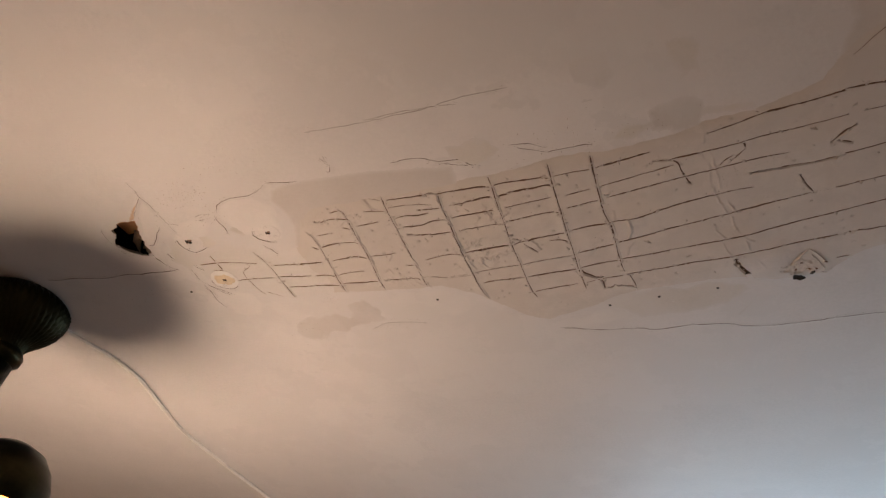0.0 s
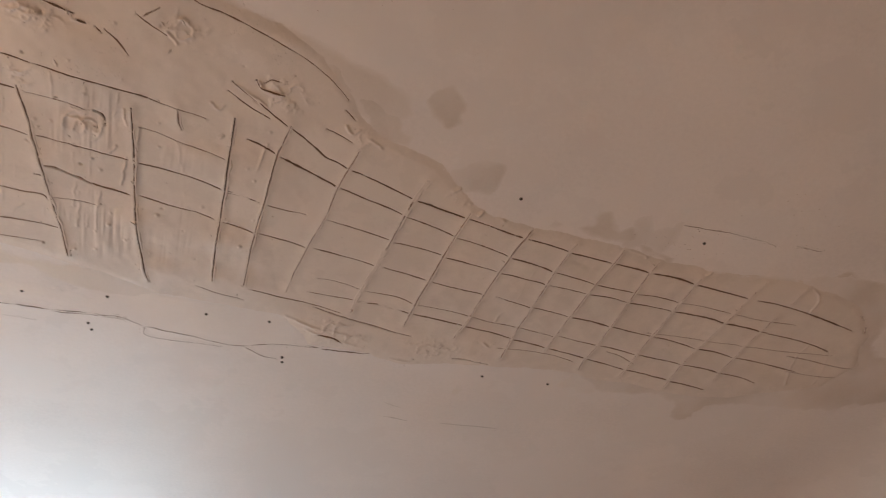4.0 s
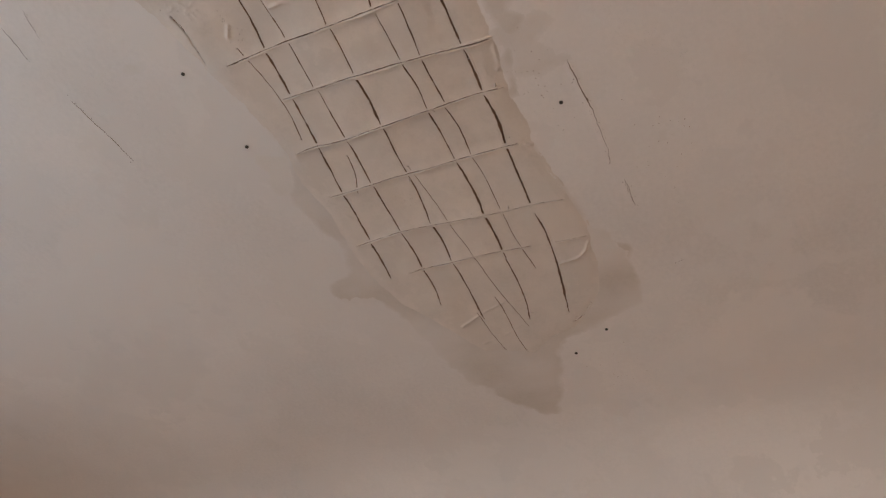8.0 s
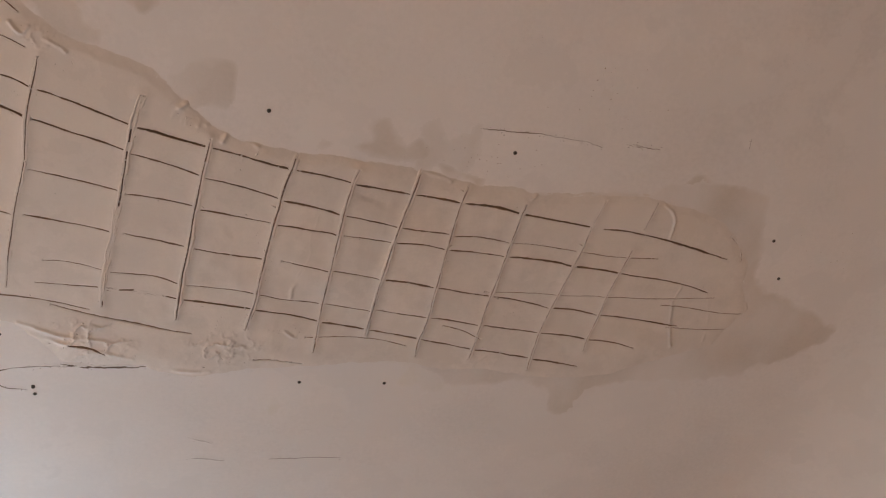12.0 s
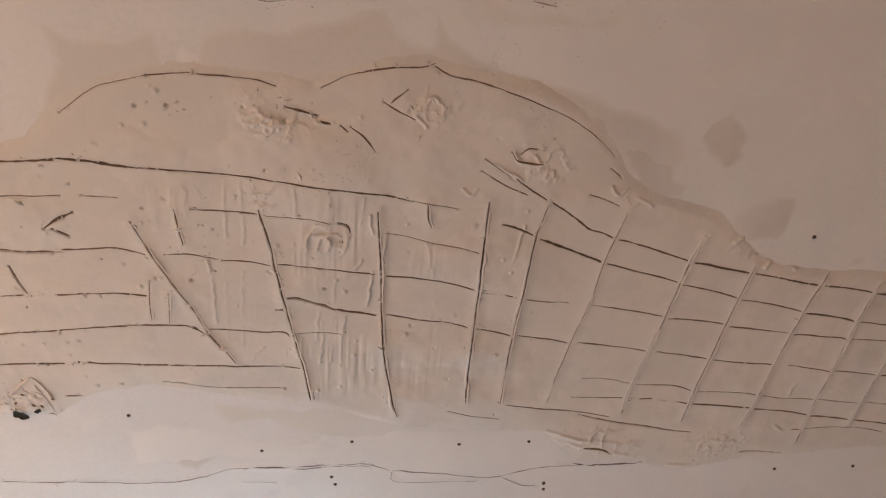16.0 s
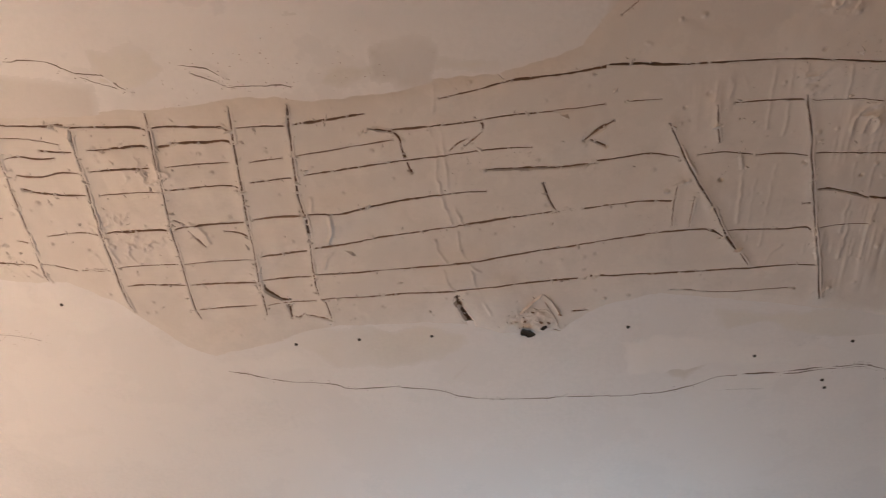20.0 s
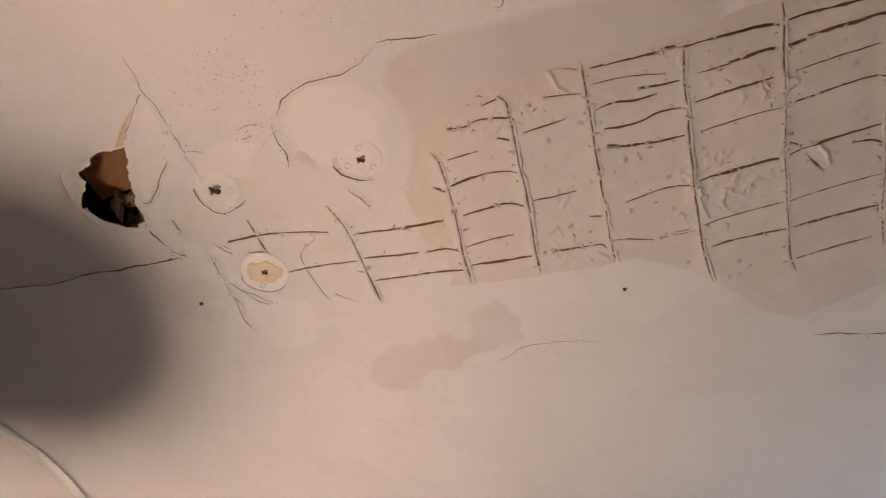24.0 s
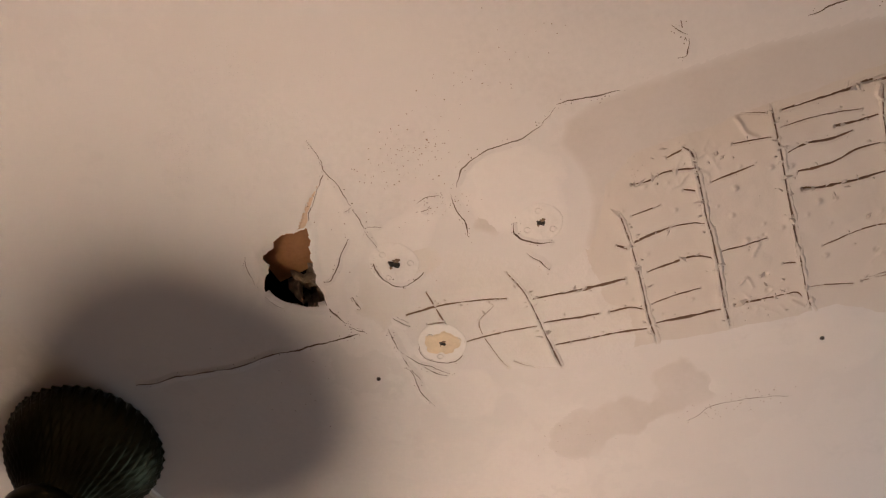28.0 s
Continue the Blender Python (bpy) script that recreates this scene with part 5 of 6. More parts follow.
field.ridge(4, 2.72, (0.639, 0.711), (0.640, 0.699), (0.646, 0.682))
field.ridge(5, 2.4, (0.558, 0.568), (0.564, 0.572), (0.564, 0.579))
field.ridge(5, 2.4, (0.570, 0.575), (0.580, 0.581), (0.584, 0.577))
field.ridge(3, 1.6, (-0.202, 0.533), (-0.204, 0.537), (-0.203, 0.541))
field.ridge(4, 1.6, (-0.012, 0.551), (-0.002, 0.554), (0.004, 0.562))

X, Y = np.meshgrid(field.x, field.y, indexing="ij")
X, Y = X.astype(np.float32), Y.astype(np.float32)
edge = inside_distance(X, Y, OUTLINE) + 0.0018 * fractal(X, Y, 0.03, 50) + 0.0012 * fractal(X, Y, 0.007, 54, 3)

# crumbs and pits, thickest in the rough middle of the patch
rng = random.Random(5)
for k in range(330):
    px, py = rng.uniform(-0.36, 0.42), rng.uniform(0.46, 0.79)
    r = rng.uniform(0.0007, 0.0016)
    field.blob(px, py, r, rng.choice((1, 1, 1, -0.9)) * r * rng.uniform(0.25, 0.6))
# torn, crumbled spots
torn = (1 - np.abs(fractal(X, Y, 0.011, 81, 5)) * 1.6).clip(0, 1) ** 4 - 0.2
spots = np.zeros_like(X)
for px, py, spread, many in CLUSTERS:
    spots = np.maximum(spots, min(1.0, many / 16) * np.exp(-(((X - px) ** 2 + (1.3 * (Y - py)) ** 2) / spread ** 2) ** 2))

east_share = np.clip((X + 0.385) / 0.05, 0, 1)
thick = 0.0003 + 0.0006 * east_share
soft = np.clip(edge / (0.014 + 0.007 * value_noise(X, Y, 0.05, 61)), -1, 1)
height = thick * np.where(soft > 0, np.sin(soft * 1.57), soft * 0.9)
inner = np.clip(edge / 0.03, 0, 1)
height += inner * east_share * (0.0020 * fractal(X, Y, 0.09, 63, 3) + 0.0010 * np.interp(X, [0.35, 0.55], [1.0, 0.7]) * fractal(X, Y, 0.026, 67, 3))
# long trowel drags across the patch
drag = (value_noise(X * 1.0, Y * 0.05, 0.0036, 71) + 0.7 * value_noise(X * 1.0, Y * 0.05, 0.0018, 72)) * np.clip(value_noise(X, Y, 0.035, 73) * 2 + 0.7, 0, 1) * np.clip(1.6 - np.abs(X - 0.265) / 0.07, 0.08, 1) * np.clip((0.72 - Y) / 0.04, 0.1, 1) * np.clip((Y - 0.535) / 0.01, 0, 1)
height += inner * east_share * 0.00042 * drag
# one broad pass of the trowel over another leaves a low step
height += inner * east_share * 0.0002 * np.clip(fractal(X, Y * 0.8, 0.12, 83, 4) / 0.05, -1, 1)
height += 0.0013 * torn * spots * inner
height = np.maximum(height, 0.0007 * np.clip(edge / 0.008, -0.5, 1) * (0.4 + 0.6 * east_share))
height += field.swell * np.clip(edge / 0.006, 0, 1)
height += field.lump * np.clip(edge / 0.004, 0, 1)
height += field.burr * np.clip(edge / 0.003 + 0.3, 0, 1)
surface = height.copy()
height -= field.cut * (edge > 0.0)
Z = H - height
keep = (np.maximum(edge[:-1, :-1], edge[1:, 1:]) > -0.0025)
opened = field.cut > 0
keep &= ~(opened[:-1, :-1] & opened[1:, :-1] & opened[:-1, 1:] & opened[1:, 1:])
patch = tagged(new("plaster_patch"), "grey-beige base coat plaster band scored with a crosshatch, on the ceiling", "plaster patch")
places = np.stack([X.ravel(), Y.ravel(), Z.ravel()], 1)
mx, my = X[:-1, :-1], Y[:-1, :-1]
ridge_line = np.interp(mx, [0.08, 0.19, 0.30, 0.42, 0.50, 0.56], [0.524, 0.523, 0.533, 0.551, 0.552, 0.566])
west = mx + 0.012 * fractal(mx, my, 0.03, 99, 4) < -0.368
arched = ~west & (my < ridge_line) & (mx > 0.08) & (mx < 0.56)
for name, share, material, label in (("scored_coat", ~west & ~arched, COAT, "rough base coat scored crosswise"), ("arched_coat", arched, COAT_PALE, "smoother coat with two arched upper edges"), ("feathered_coat", west, FEATHER, "thin scored skim round the washers")):
    used, quads = grid_faces(keep & share)
    ob = sheet(name, places[used], quads[:, ::-1], material)
    ob.parent, ob["label"] = patch, label
    if name == "scored_coat":
        share = np.clip((X + 0.235 + 0.05 * fractal(X, Y, 0.06, 98, 4) + 0.25 * (Y - 0.62)) / 0.05, 0, 1)
        ob.data.attributes.new("cover", "FLOAT", "POINT").data.foreach_set("value", share.ravel()[used].astype(np.float32))
    if name == "feathered_coat":
        share = np.clip(edge / 0.03, 0, 1) * np.clip(0.8 + 0.6 * fractal(X, Y, 0.05, 97, 4), 0, 1)
        ob.data.attributes.new("cover", "FLOAT", "POINT").data.foreach_set("value", share.ravel()[used].astype(np.float32))
field.channels(surface, patch, (COAT, SHADE_BROWN))


# crumbs of plaster dragged up by the trowel, beside the scores and in the torn spots
rng = np.random.RandomState(8)
spots_at = []
for line, wide, deep, ends, force, upright, broad in field.lines:
    many = int(len(line) * (0.16 if line[:, 0].mean() < 0.2 else 0.08 if line[:, 0].mean() < 0.45 else 0.05) * (0.5 + force) * (1.5 if upright else 0.7))
    pick = rng.randint(0, len(line), many)
    spots_at.append(line[pick] + rng.normal(0, 0.0019, (many, 2)))
for px, py, spread, many in CLUSTERS:
    spots_at.append(np.array([px, py]) + rng.normal(0, spread * 0.55, (int(many * 1.8), 2)))
spots_at.append(np.stack([rng.uniform(-0.36, 0.5, 200), rng.uniform(0.46, 0.79, 200)], 1))
spots_at = np.vstack(spots_at)
at_edge = on_field(field, edge, spots_at)
spots_at = spots_at[at_edge > 0.004]
low = on_field(field, surface, spots_at)
count = len(spots_at)
size = np.exp(rng.normal(-0.55, 0.45, count)).clip(0.25, 1.7) * np.interp(spots_at[:, 0], [0.0, 0.45], [0.0013, 0.0008])
turn = rng.uniform(0, 6.28, count)
long = rng.uniform(1.0, 2.6, count)
corner = []
for dx, dy, dz in ((1, 0, 0), (0.1, 0.9, 0), (-1, 0.1, 0), (0, -1, 0), (0.15, 0.1, 1)):
    jx, jy = dx * long + rng.uniform(-0.35, 0.35, count), dy + rng.uniform(-0.35, 0.35, count)
    corner.append(np.stack([spots_at[:, 0] + size * (jx * np.cos(turn) - jy * np.sin(turn)), spots_at[:, 1] + size * (jx * np.sin(turn) + jy * np.cos(turn)), H - low + 0.0002 - dz * size * rng.uniform(0.5, 1.1, count)], 1))
verts = np.stack(corner, 1).reshape(-1, 3)
base = np.arange(count)[:, None, None] * 5
tris = (base + np.array([(0, 1, 4), (1, 2, 4), (2, 3, 4), (3, 0, 4)])[None]).reshape(-1, 3)[:, ::-1]
crumbs = sheet("crumb_scatter", verts, tris, COAT, smooth=False)
crumbs.data.attributes.new("cover", "FLOAT", "POINT").data.foreach_set("value", np.clip((verts[:, 0] + 0.235) / 0.05, 0, 1).astype(np.float32))
crumbs.parent, crumbs["label"], crumbs["kind"] = patch, "loose crumbs of dried plaster", "stuff"


def smear(points, thickness, material, label, seed, ragged=1.0):
    """A thin trowelled-on skin of filler with a ragged, feathered edge."""
    px, py = [p[0] for p in points], [p[1] for p in points]
    x = np.arange(min(px) - 0.012, max(px) + 0.012, 0.0014)
    y = np.arange(min(py) - 0.012, max(py) + 0.012, 0.0014)
    gx, gy = np.meshgrid(x, y, indexing="ij")
    d = inside_distance(gx, gy, list(points)) + ragged * (0.012 * fractal(gx, gy, 0.05, seed, 5) + 0.006 * fractal(gx, gy, 0.016, seed + 9, 5))
    d = np.minimum(d, 0.007 - inside_distance(gx, gy, OUTLINE))
    h = 0.0003 * thickness * np.clip(d / 0.010, 0, 1) + 0.00008 * (1 + fractal(gx, gy, 0.02, seed + 3, 2)) + 0.00002
    k = (np.minimum(d[:-1, :-1], d[1:, 1:]) > 0)
    if not k.any():
        return
    u, q = grid_faces(k)
    ob = sheet("filler_smear", np.stack([gx.ravel(), gy.ravel(), H - h.ravel()], 1)[u], q[:, ::-1], material)
    share = np.clip(d / 0.005, 0, 1) * np.clip(1.0 - 0.38 * ragged + 0.75 * ragged * fractal(gx, gy * 0.6, 0.045, seed + 5, 5), 0.1, 1)
    ob.data.attributes.new("cover", "FLOAT", "POINT").data.foreach_set("value", share.ravel()[u].astype(np.float32))
    ob.parent = ceiling
    ob["label"] = label


def crack(width, proud, *points):
    """A thin dark strip painted for a gap's shade, with one lip of the paint lifted beside it and dark chips along it.
    """
    crack.count += 1
    line = curve_through(points, 0.0007)
    n = len(line)
    s = np.arange(n) * 0.0007
    z0 = np.zeros(n) + crack.count * 1.3
    g = np.gradient(line, axis=0)
    g /= np.linalg.norm(g, axis=1)[:, None] + 1e-9
    side = np.stack([-g[:, 1], g[:, 0]], 1)
    line = line + side * (0.0016 * fractal(s, z0, 0.014, 31, 5) + 0.0005 * fractal(s, z0 + 3, 0.003, 37, 2))[:, None]
    taper = np.minimum(1, np.minimum(np.arange(n) + 1, n - np.arange(n)) / 14)
    w = 0.00023 * width * np.clip(0.9 + 1.4 * fractal(s, z0 + 4, 0.010, 33, 5), 0.25, 2.4) * taper + 0.00006
    lip = 0.00020 + 0.0002 * np.clip(0.5 + fractal(s, z0 + 7, 0.012, 35, 3), 0, 1) * min(1, width)
    low = H - 0.001 * proud
    fade = np.minimum(1, np.minimum(np.arange(n), n - 1 - np.arange(n)) / (5 if proud else 4))
    bm = bmesh.new()
    flip = 1 if crack.count % 2 else -1
    rows = []
    for p, d, a, h, m in zip(line, side * flip, w, lip, fade):
        q = [p - d * (a + 0.004), p - d * a, p + d * a, p + d * (a + 0.0003), p + d * (a + 0.005)]
        zs = [H + 0.0001 - m * dz for dz in (0.0, H - low + 0.0003, H - low + 0.0003, H - low + 0.0001 + h, 0.0)]
        rows.append([bm.verts.new((v[0], v[1], z)) for v, z in zip(q, zs)])
    for a, b in zip(rows, rows[1:]):
        for k in range(4):
            f = bm.faces.new((a[k], a[k + 1], b[k + 1], b[k]))
            f.material_index = 0 if k == 1 else 1
    rng = random.Random(crack.count)
    for k in range(int(n * 0.28 * min(1.2, width))):
        c = line[rng.randrange(n)] + np.array([rng.gauss(0, 0.0014), rng.gauss(0, 0.0014)])
        r = rng.uniform(0.00015, 0.00038)
        bm.faces.new([bm.verts.new((c[0] + r * rng.uniform(0.6, 1.6) * math.cos(a), c[1] + r * rng.uniform(0.6, 1.6) * math.sin(a), low - 0.00022)) for a in (0.2, 1.5, 2.7, 3.9, 5.2)])
    ob = part("crack", bm, CRACK_SHADE, ceiling)
    ob.data.materials.append(PAINT)


crack.count = 0
smear([(-0.454, 0.690), (-0.443, 0.672), (-0.414, 0.669), (-0.388, 0.673), (-0.382, 0.687), (-0.367, 0.676), (-0.368, 0.660), (-0.349, 0.659), (-0.341, 0.675), (-0.337, 0.695), (-0.367, 0.697), (-0.401, 0.703), (-0.435, 0.707), (-0.452, 0.696)], 0.6, GREY_SKIM, "damp grey-brown smear of filler", 113, 1.2)
smear([(-0.4079, 0.4817), (-0.3932, 0.4775), (-0.3758, 0.4829), (-0.3616, 0.5026), (-0.3637, 0.5273), (-0.3744, 0.5432), (-0.3919, 0.5444), (-0.4027, 0.5270), (-0.4151, 0.5227), (-0.4188, 0.5013)], 0.9, CHALKY, "chalky filler wiped over a washer", 161, 0.4)
smear([(-0.4746, 0.4907), (-0.4586, 0.4870), (-0.4381, 0.4896), (-0.4315, 0.5007), (-0.4461, 0.5152), (-0.4682, 0.5248), (-0.4851, 0.5218), (-0.4881, 0.5044)], 0.9, CHALKY, "chalky filler wiped over a washer", 167, 0.4)
smear([(0.0071, 0.7815), (0.0091, 0.7774), (0.0171, 0.7686), (0.0259, 0.7601), (0.0297, 0.7607), (0.0212, 0.7699), (0.0119, 0.7814), (0.0092, 0.7833)], 0.3, GREY_SKIM, "short grey wipe mark on the paint", 173, 0.1)
smear([(-0.3535, 0.4909), (-0.3453, 0.4806), (-0.3258, 0.4766), (-0.3075, 0.4775), (-0.2868, 0.4789), (-0.2404, 0.4870), (-0.1732, 0.5047), (-0.1813, 0.5399), (-0.2250, 0.5289), (-0.2573, 0.5295), (-0.2906, 0.5287), (-0.3208, 0.5322), (-0.3413, 0.5374), (-0.3528, 0.5520), (-0.3646, 0.5630), (-0.3703, 0.5559), (-0.3544, 0.5288), (-0.3519, 0.5124)], 0.5, GREY_SKIM, "thin grey skim beside the scored coat", 127, 0.3)
smear([(-0.2783, 0.6570), (-0.2670, 0.6524), (-0.2503, 0.6619), (-0.2397, 0.6802), (-0.2461, 0.6971), (-0.2621, 0.7040), (-0.2811, 0.6990), (-0.2877, 0.6808)], 0.5, CHALKY, "chalky filler round a screw", 141)
smear([(-0.4767, 0.4488), (-0.4906, 0.4590), (-0.5016, 0.4709), (-0.5124, 0.4877), (-0.5222, 0.5126), (-0.5244, 0.5304), (-0.5218, 0.5420), (-0.5150, 0.5339), (-0.5083, 0.5195), (-0.4997, 0.5108), (-0.4836, 0.5063), (-0.4768, 0.5015), (-0.4765, 0.4895), (-0.4745, 0.4739), (-0.4746, 0.4577)], 0.9, CHALKY, "smooth chalky disc of filler beside the hole", 142, 0.15)
smear([(-0.444, 0.476), (-0.427, 0.476), (-0.428, 0.488), (-0.442, 0.492), (-0.448, 0.484)], 0.5, DAMP, "damp grey-brown smear of filler", 139)
smear([(-0.493, 0.513), (-0.479, 0.502), (-0.455, 0.501), (-0.449, 0.517), (-0.459, 0.539), (-0.483, 0.555), (-0.503, 0.555), (-0.509, 0.538)], 0.5, SKIM, "thin pale skim of filler", 152)
smear([(0.1199, 0.5035), (0.1313, 0.4819), (0.1401, 0.4651), (0.1366, 0.4451), (0.1514, 0.4488), (0.1710, 0.4514), (0.1911, 0.4471), (0.1946, 0.4605), (0.1983, 0.4677), (0.2136, 0.4636), (0.2151, 0.4451), (0.2358, 0.4408), (0.2595, 0.4400), (0.2714, 0.4319), (0.2892, 0.4284), (0.3129, 0.4245), (0.3240, 0.4356), (0.3384, 0.4437), (0.3405, 0.4238), (0.3501, 0.4356), (0.3672, 0.4486), (0.3845, 0.4590), (0.4046, 0.4624), (0.4361, 0.4712), (0.4725, 0.4814), (0.4946, 0.4923), (0.5047, 0.5073), (0.4964, 0.5197), (0.4720, 0.5248), (0.4551, 0.5135), (0.4336, 0.4933), (0.4043, 0.4818), (0.3796, 0.4717), (0.3398, 0.4607), (0.3053, 0.4653), (0.2773, 0.4783), (0.2433, 0.4733), (0.2069, 0.4712), (0.1672, 0.4793), (0.1409, 0.4949)], 0.5, BASE_SKIM, "thin base coat wiped out above the arched edges", 165, 0.45)
smear([(0.399, 0.463), (0.433, 0.470), (0.467, 0.489), (0.487, 0.502), (0.504, 0.500), (0.504, 0.518), (0.520, 0.517), (0.514, 0.534), (0.542, 0.546), (0.483, 0.541), (0.457, 0.519), (0.422, 0.485)], 0.7, DAMP, "damp grey-brown smear of filler", 204)
smear([(0.517, 0.491), (0.524, 0.484), (0.533, 0.491), (0.535, 0.505), (0.530, 0.510), (0.522, 0.501)], 0.5, DAMP, "damp grey-brown smear of filler", 217)
smear([(0.559, 0.544), (0.578, 0.542), (0.578, 0.559), (0.563, 0.569), (0.554, 0.577), (0.541, 0.571), (0.544, 0.555)], 0.7, DAMP, "damp grey-brown smear of filler", 230)
smear([(0.638, 0.574), (0.665, 0.568), (0.669, 0.556), (0.683, 0.553), (0.699, 0.568), (0.707, 0.560), (0.720, 0.574), (0.763, 0.592), (0.755, 0.601), (0.712, 0.595), (0.657, 0.592), (0.638, 0.588)], 0.6, DAMP, "damp grey-brown smear of filler", 243)
smear([(0.741, 0.782), (0.776, 0.799), (0.850, 0.793), (0.889, 0.821), (0.911, 0.820), (0.905, 0.790), (1.043, 0.773), (1.100, 0.741), (1.130, 0.703), (1.081, 0.684), (1.016, 0.663), (1.017, 0.633), (0.995, 0.608), (0.983, 0.580), (0.923, 0.568), (0.883, 0.585), (0.796, 0.597), (0.810, 0.652), (0.751, 0.720)], 0.7, DAMP, "damp grey-brown smear of filler", 256)
smear([(-0.113, 0.723), (-0.069, 0.720), (-0.001, 0.720), (0.036, 0.732), (0.003, 0.760), (-0.034, 0.767), (-0.077, 0.761)], 0.5, SKIM, "thin pale skim of filler", 269)
smear([(0.201, 0.719), (0.268, 0.727), (0.342, 0.738), (0.330, 0.764), (0.294, 0.758), (0.242, 0.746), (0.207, 0.754)], 0.5, SKIM, "thin pale skim of filler", 282)
smear([(-0.042, 0.439), (-0.025, 0.439), (-0.015, 0.459), (-0.034, 0.466), (-0.047, 0.453)], 0.5, DAMP, "damp grey-brown smear of filler", 295)
smear([(0.022, 0.443), (0.048, 0.448), (0.041, 0.479), (0.021, 0.480)], 0.5, SKIM, "thin pale skim of filler", 308)
smear([(-0.008, 0.496), (0.032, 0.504), (0.027, 0.528), (-0.010, 0.521)], 0.6, DAMP, "damp grey-brown smear of filler", 321)
smear([(-0.169, 0.483), (-0.133, 0.482), (-0.121, 0.501), (-0.141, 0.513), (-0.175, 0.509)], 0.5, SKIM, "thin pale skim of filler", 334)
smear([(-0.498, 0.595), (-0.463, 0.614), (-0.457, 0.633), (-0.475, 0.652), (-0.500, 0.637), (-0.500, 0.613)], 0.5, CHALKY, "chalky white skim of filler", 347)
smear([(0.362, 0.424), (0.408, 0.420), (0.443, 0.425), (0.426, 0.434), (0.378, 0.433)], 0.4, SKIM, "thin pale skim of filler", 360)
smear([(-0.386, 0.667), (-0.354, 0.661), (-0.335, 0.690), (-0.349, 0.689), (-0.367, 0.676)], 0.5, CHALKY, "chalky white skim of filler", 373)
smear([(0.199, 0.458), (0.207, 0.444), (0.215, 0.458), (0.211, 0.472), (0.195, 0.465)], 0.4, CHALKY, "chalky white skim of filler", 386)
smear([(0.138, 0.748), (0.207, 0.754), (0.268, 0.765), (0.321, 0.765), (0.331, 0.785), (0.223, 0.783), (0.142, 0.791)], 0.5, CHALKY, "chalky white skim of filler", 399)
smear([(0.291, 0.755), (0.333, 0.748), (0.397, 0.752), (0.454, 0.754), (0.474, 0.777), (0.466, 0.791), (0.395, 0.802), (0.332, 0.796), (0.285, 0.790)], 0.5, CHALKY, "chalky white skim of filler", 412)
smear([(-0.413, 0.486), (-0.385, 0.479), (-0.365, 0.485), (-0.358, 0.506), (-0.370, 0.532), (-0.397, 0.543), (-0.407, 0.521), (-0.419, 0.503)], 0.5, CHALKY, "chalky white skim of filler", 425)
smear([(-0.406, 0.506), (-0.393, 0.508), (-0.399, 0.526), (-0.410, 0.526), (-0.419, 0.516)], 0.5, DAMP, "damp grey-brown smear of filler", 438)
smear([(-0.164, 0.746), (-0.117, 0.738), (-0.068, 0.757), (-0.097, 0.768), (-0.146, 0.761)], 0.4, CHALKY, "chalky white skim of filler", 451)
smear([(-0.059, 0.475), (-0.048, 0.471), (-0.035, 0.471), (-0.022, 0.469), (-0.044, 0.480)], 0.4, DAMP, "damp grey-brown smear of filler", 503)
smear([(-0.027, 0.506), (-0.003, 0.501), (0.029, 0.505), (0.067, 0.516), (0.033, 0.523), (-0.013, 0.522), (-0.040, 0.519)], 0.5, SKIM, "thin pale skim of filler", 516)
smear([(0.009, 0.780), (0.024, 0.762), (0.030, 0.765), (0.015, 0.787)], 0.4, DAMP, "damp grey-brown smear of filler", 529)
smear([(0.173, 0.783), (0.194, 0.782), (0.187, 0.800)], 0.4, DAMP, "damp grey-brown smear of filler", 542)
smear([(0.716, 0.585), (0.702, 0.552), (0.717, 0.547), (0.725, 0.566), (0.742, 0.554), (0.757, 0.576), (0.745, 0.591)], 0.6, DAMP, "damp grey-brown smear of filler", 555)
smear([(0.900, 0.579), (0.920, 0.564), (0.971, 0.574), (0.998, 0.600), (0.996, 0.624), (0.962, 0.597)], 0.5, DAMP, "damp grey-brown smear of filler", 568)
smear([(0.825, 0.527), (0.820, 0.514), (0.832, 0.512), (0.833, 0.526)], 0.4, SKIM, "thin pale skim of filler", 581)
smear([(0.704, 0.766), (0.725, 0.767), (0.780, 0.776), (0.772, 0.796), (0.745, 0.787), (0.746, 0.772)], 0.4, SKIM, "thin pale skim of filler", 594)
smear([(0.886, 0.827), (0.891, 0.796), (0.908, 0.795), (0.911, 0.826)], 0.5, DAMP, "damp grey-brown smear of filler", 607)
smear([(0.631, 0.829), (0.637, 0.817), (0.643, 0.825), (0.639, 0.834)], 0.4, SKIM, "thin pale skim of filler", 620)
crack(1.2, 0, (-0.167, 0.756), (-0.126, 0.772), (-0.086, 0.779), (-0.073, 0.785), (-0.019, 0.788), (0.029, 0.805), (0.095, 0.808))
crack(1.4, 0, (0.095, 0.808), (0.148, 0.811), (0.183, 0.805), (0.220, 0.793), (0.265, 0.794), (0.322, 0.791))
crack(1.6, 0, (0.223, 0.792), (0.268, 0.792), (0.313, 0.789), (0.336, 0.797))
crack(1.2, 0, (0.309, 0.786), (0.336, 0.789))
crack(1.4, 0, (0.336, 0.797), (0.373, 0.801), (0.406, 0.806), (0.424, 0.804), (0.451, 0.795), (0.482, 0.791))
crack(0.8, 0, (0.336, 0.798), (0.342, 0.811), (0.407, 0.810))
crack(1.2, 0, (0.425, 0.805), (0.440, 0.814), (0.459, 0.818))
crack(2.6, 0, (0.480, 0.790), (0.499, 0.790), (0.524, 0.790), (0.548, 0.787))
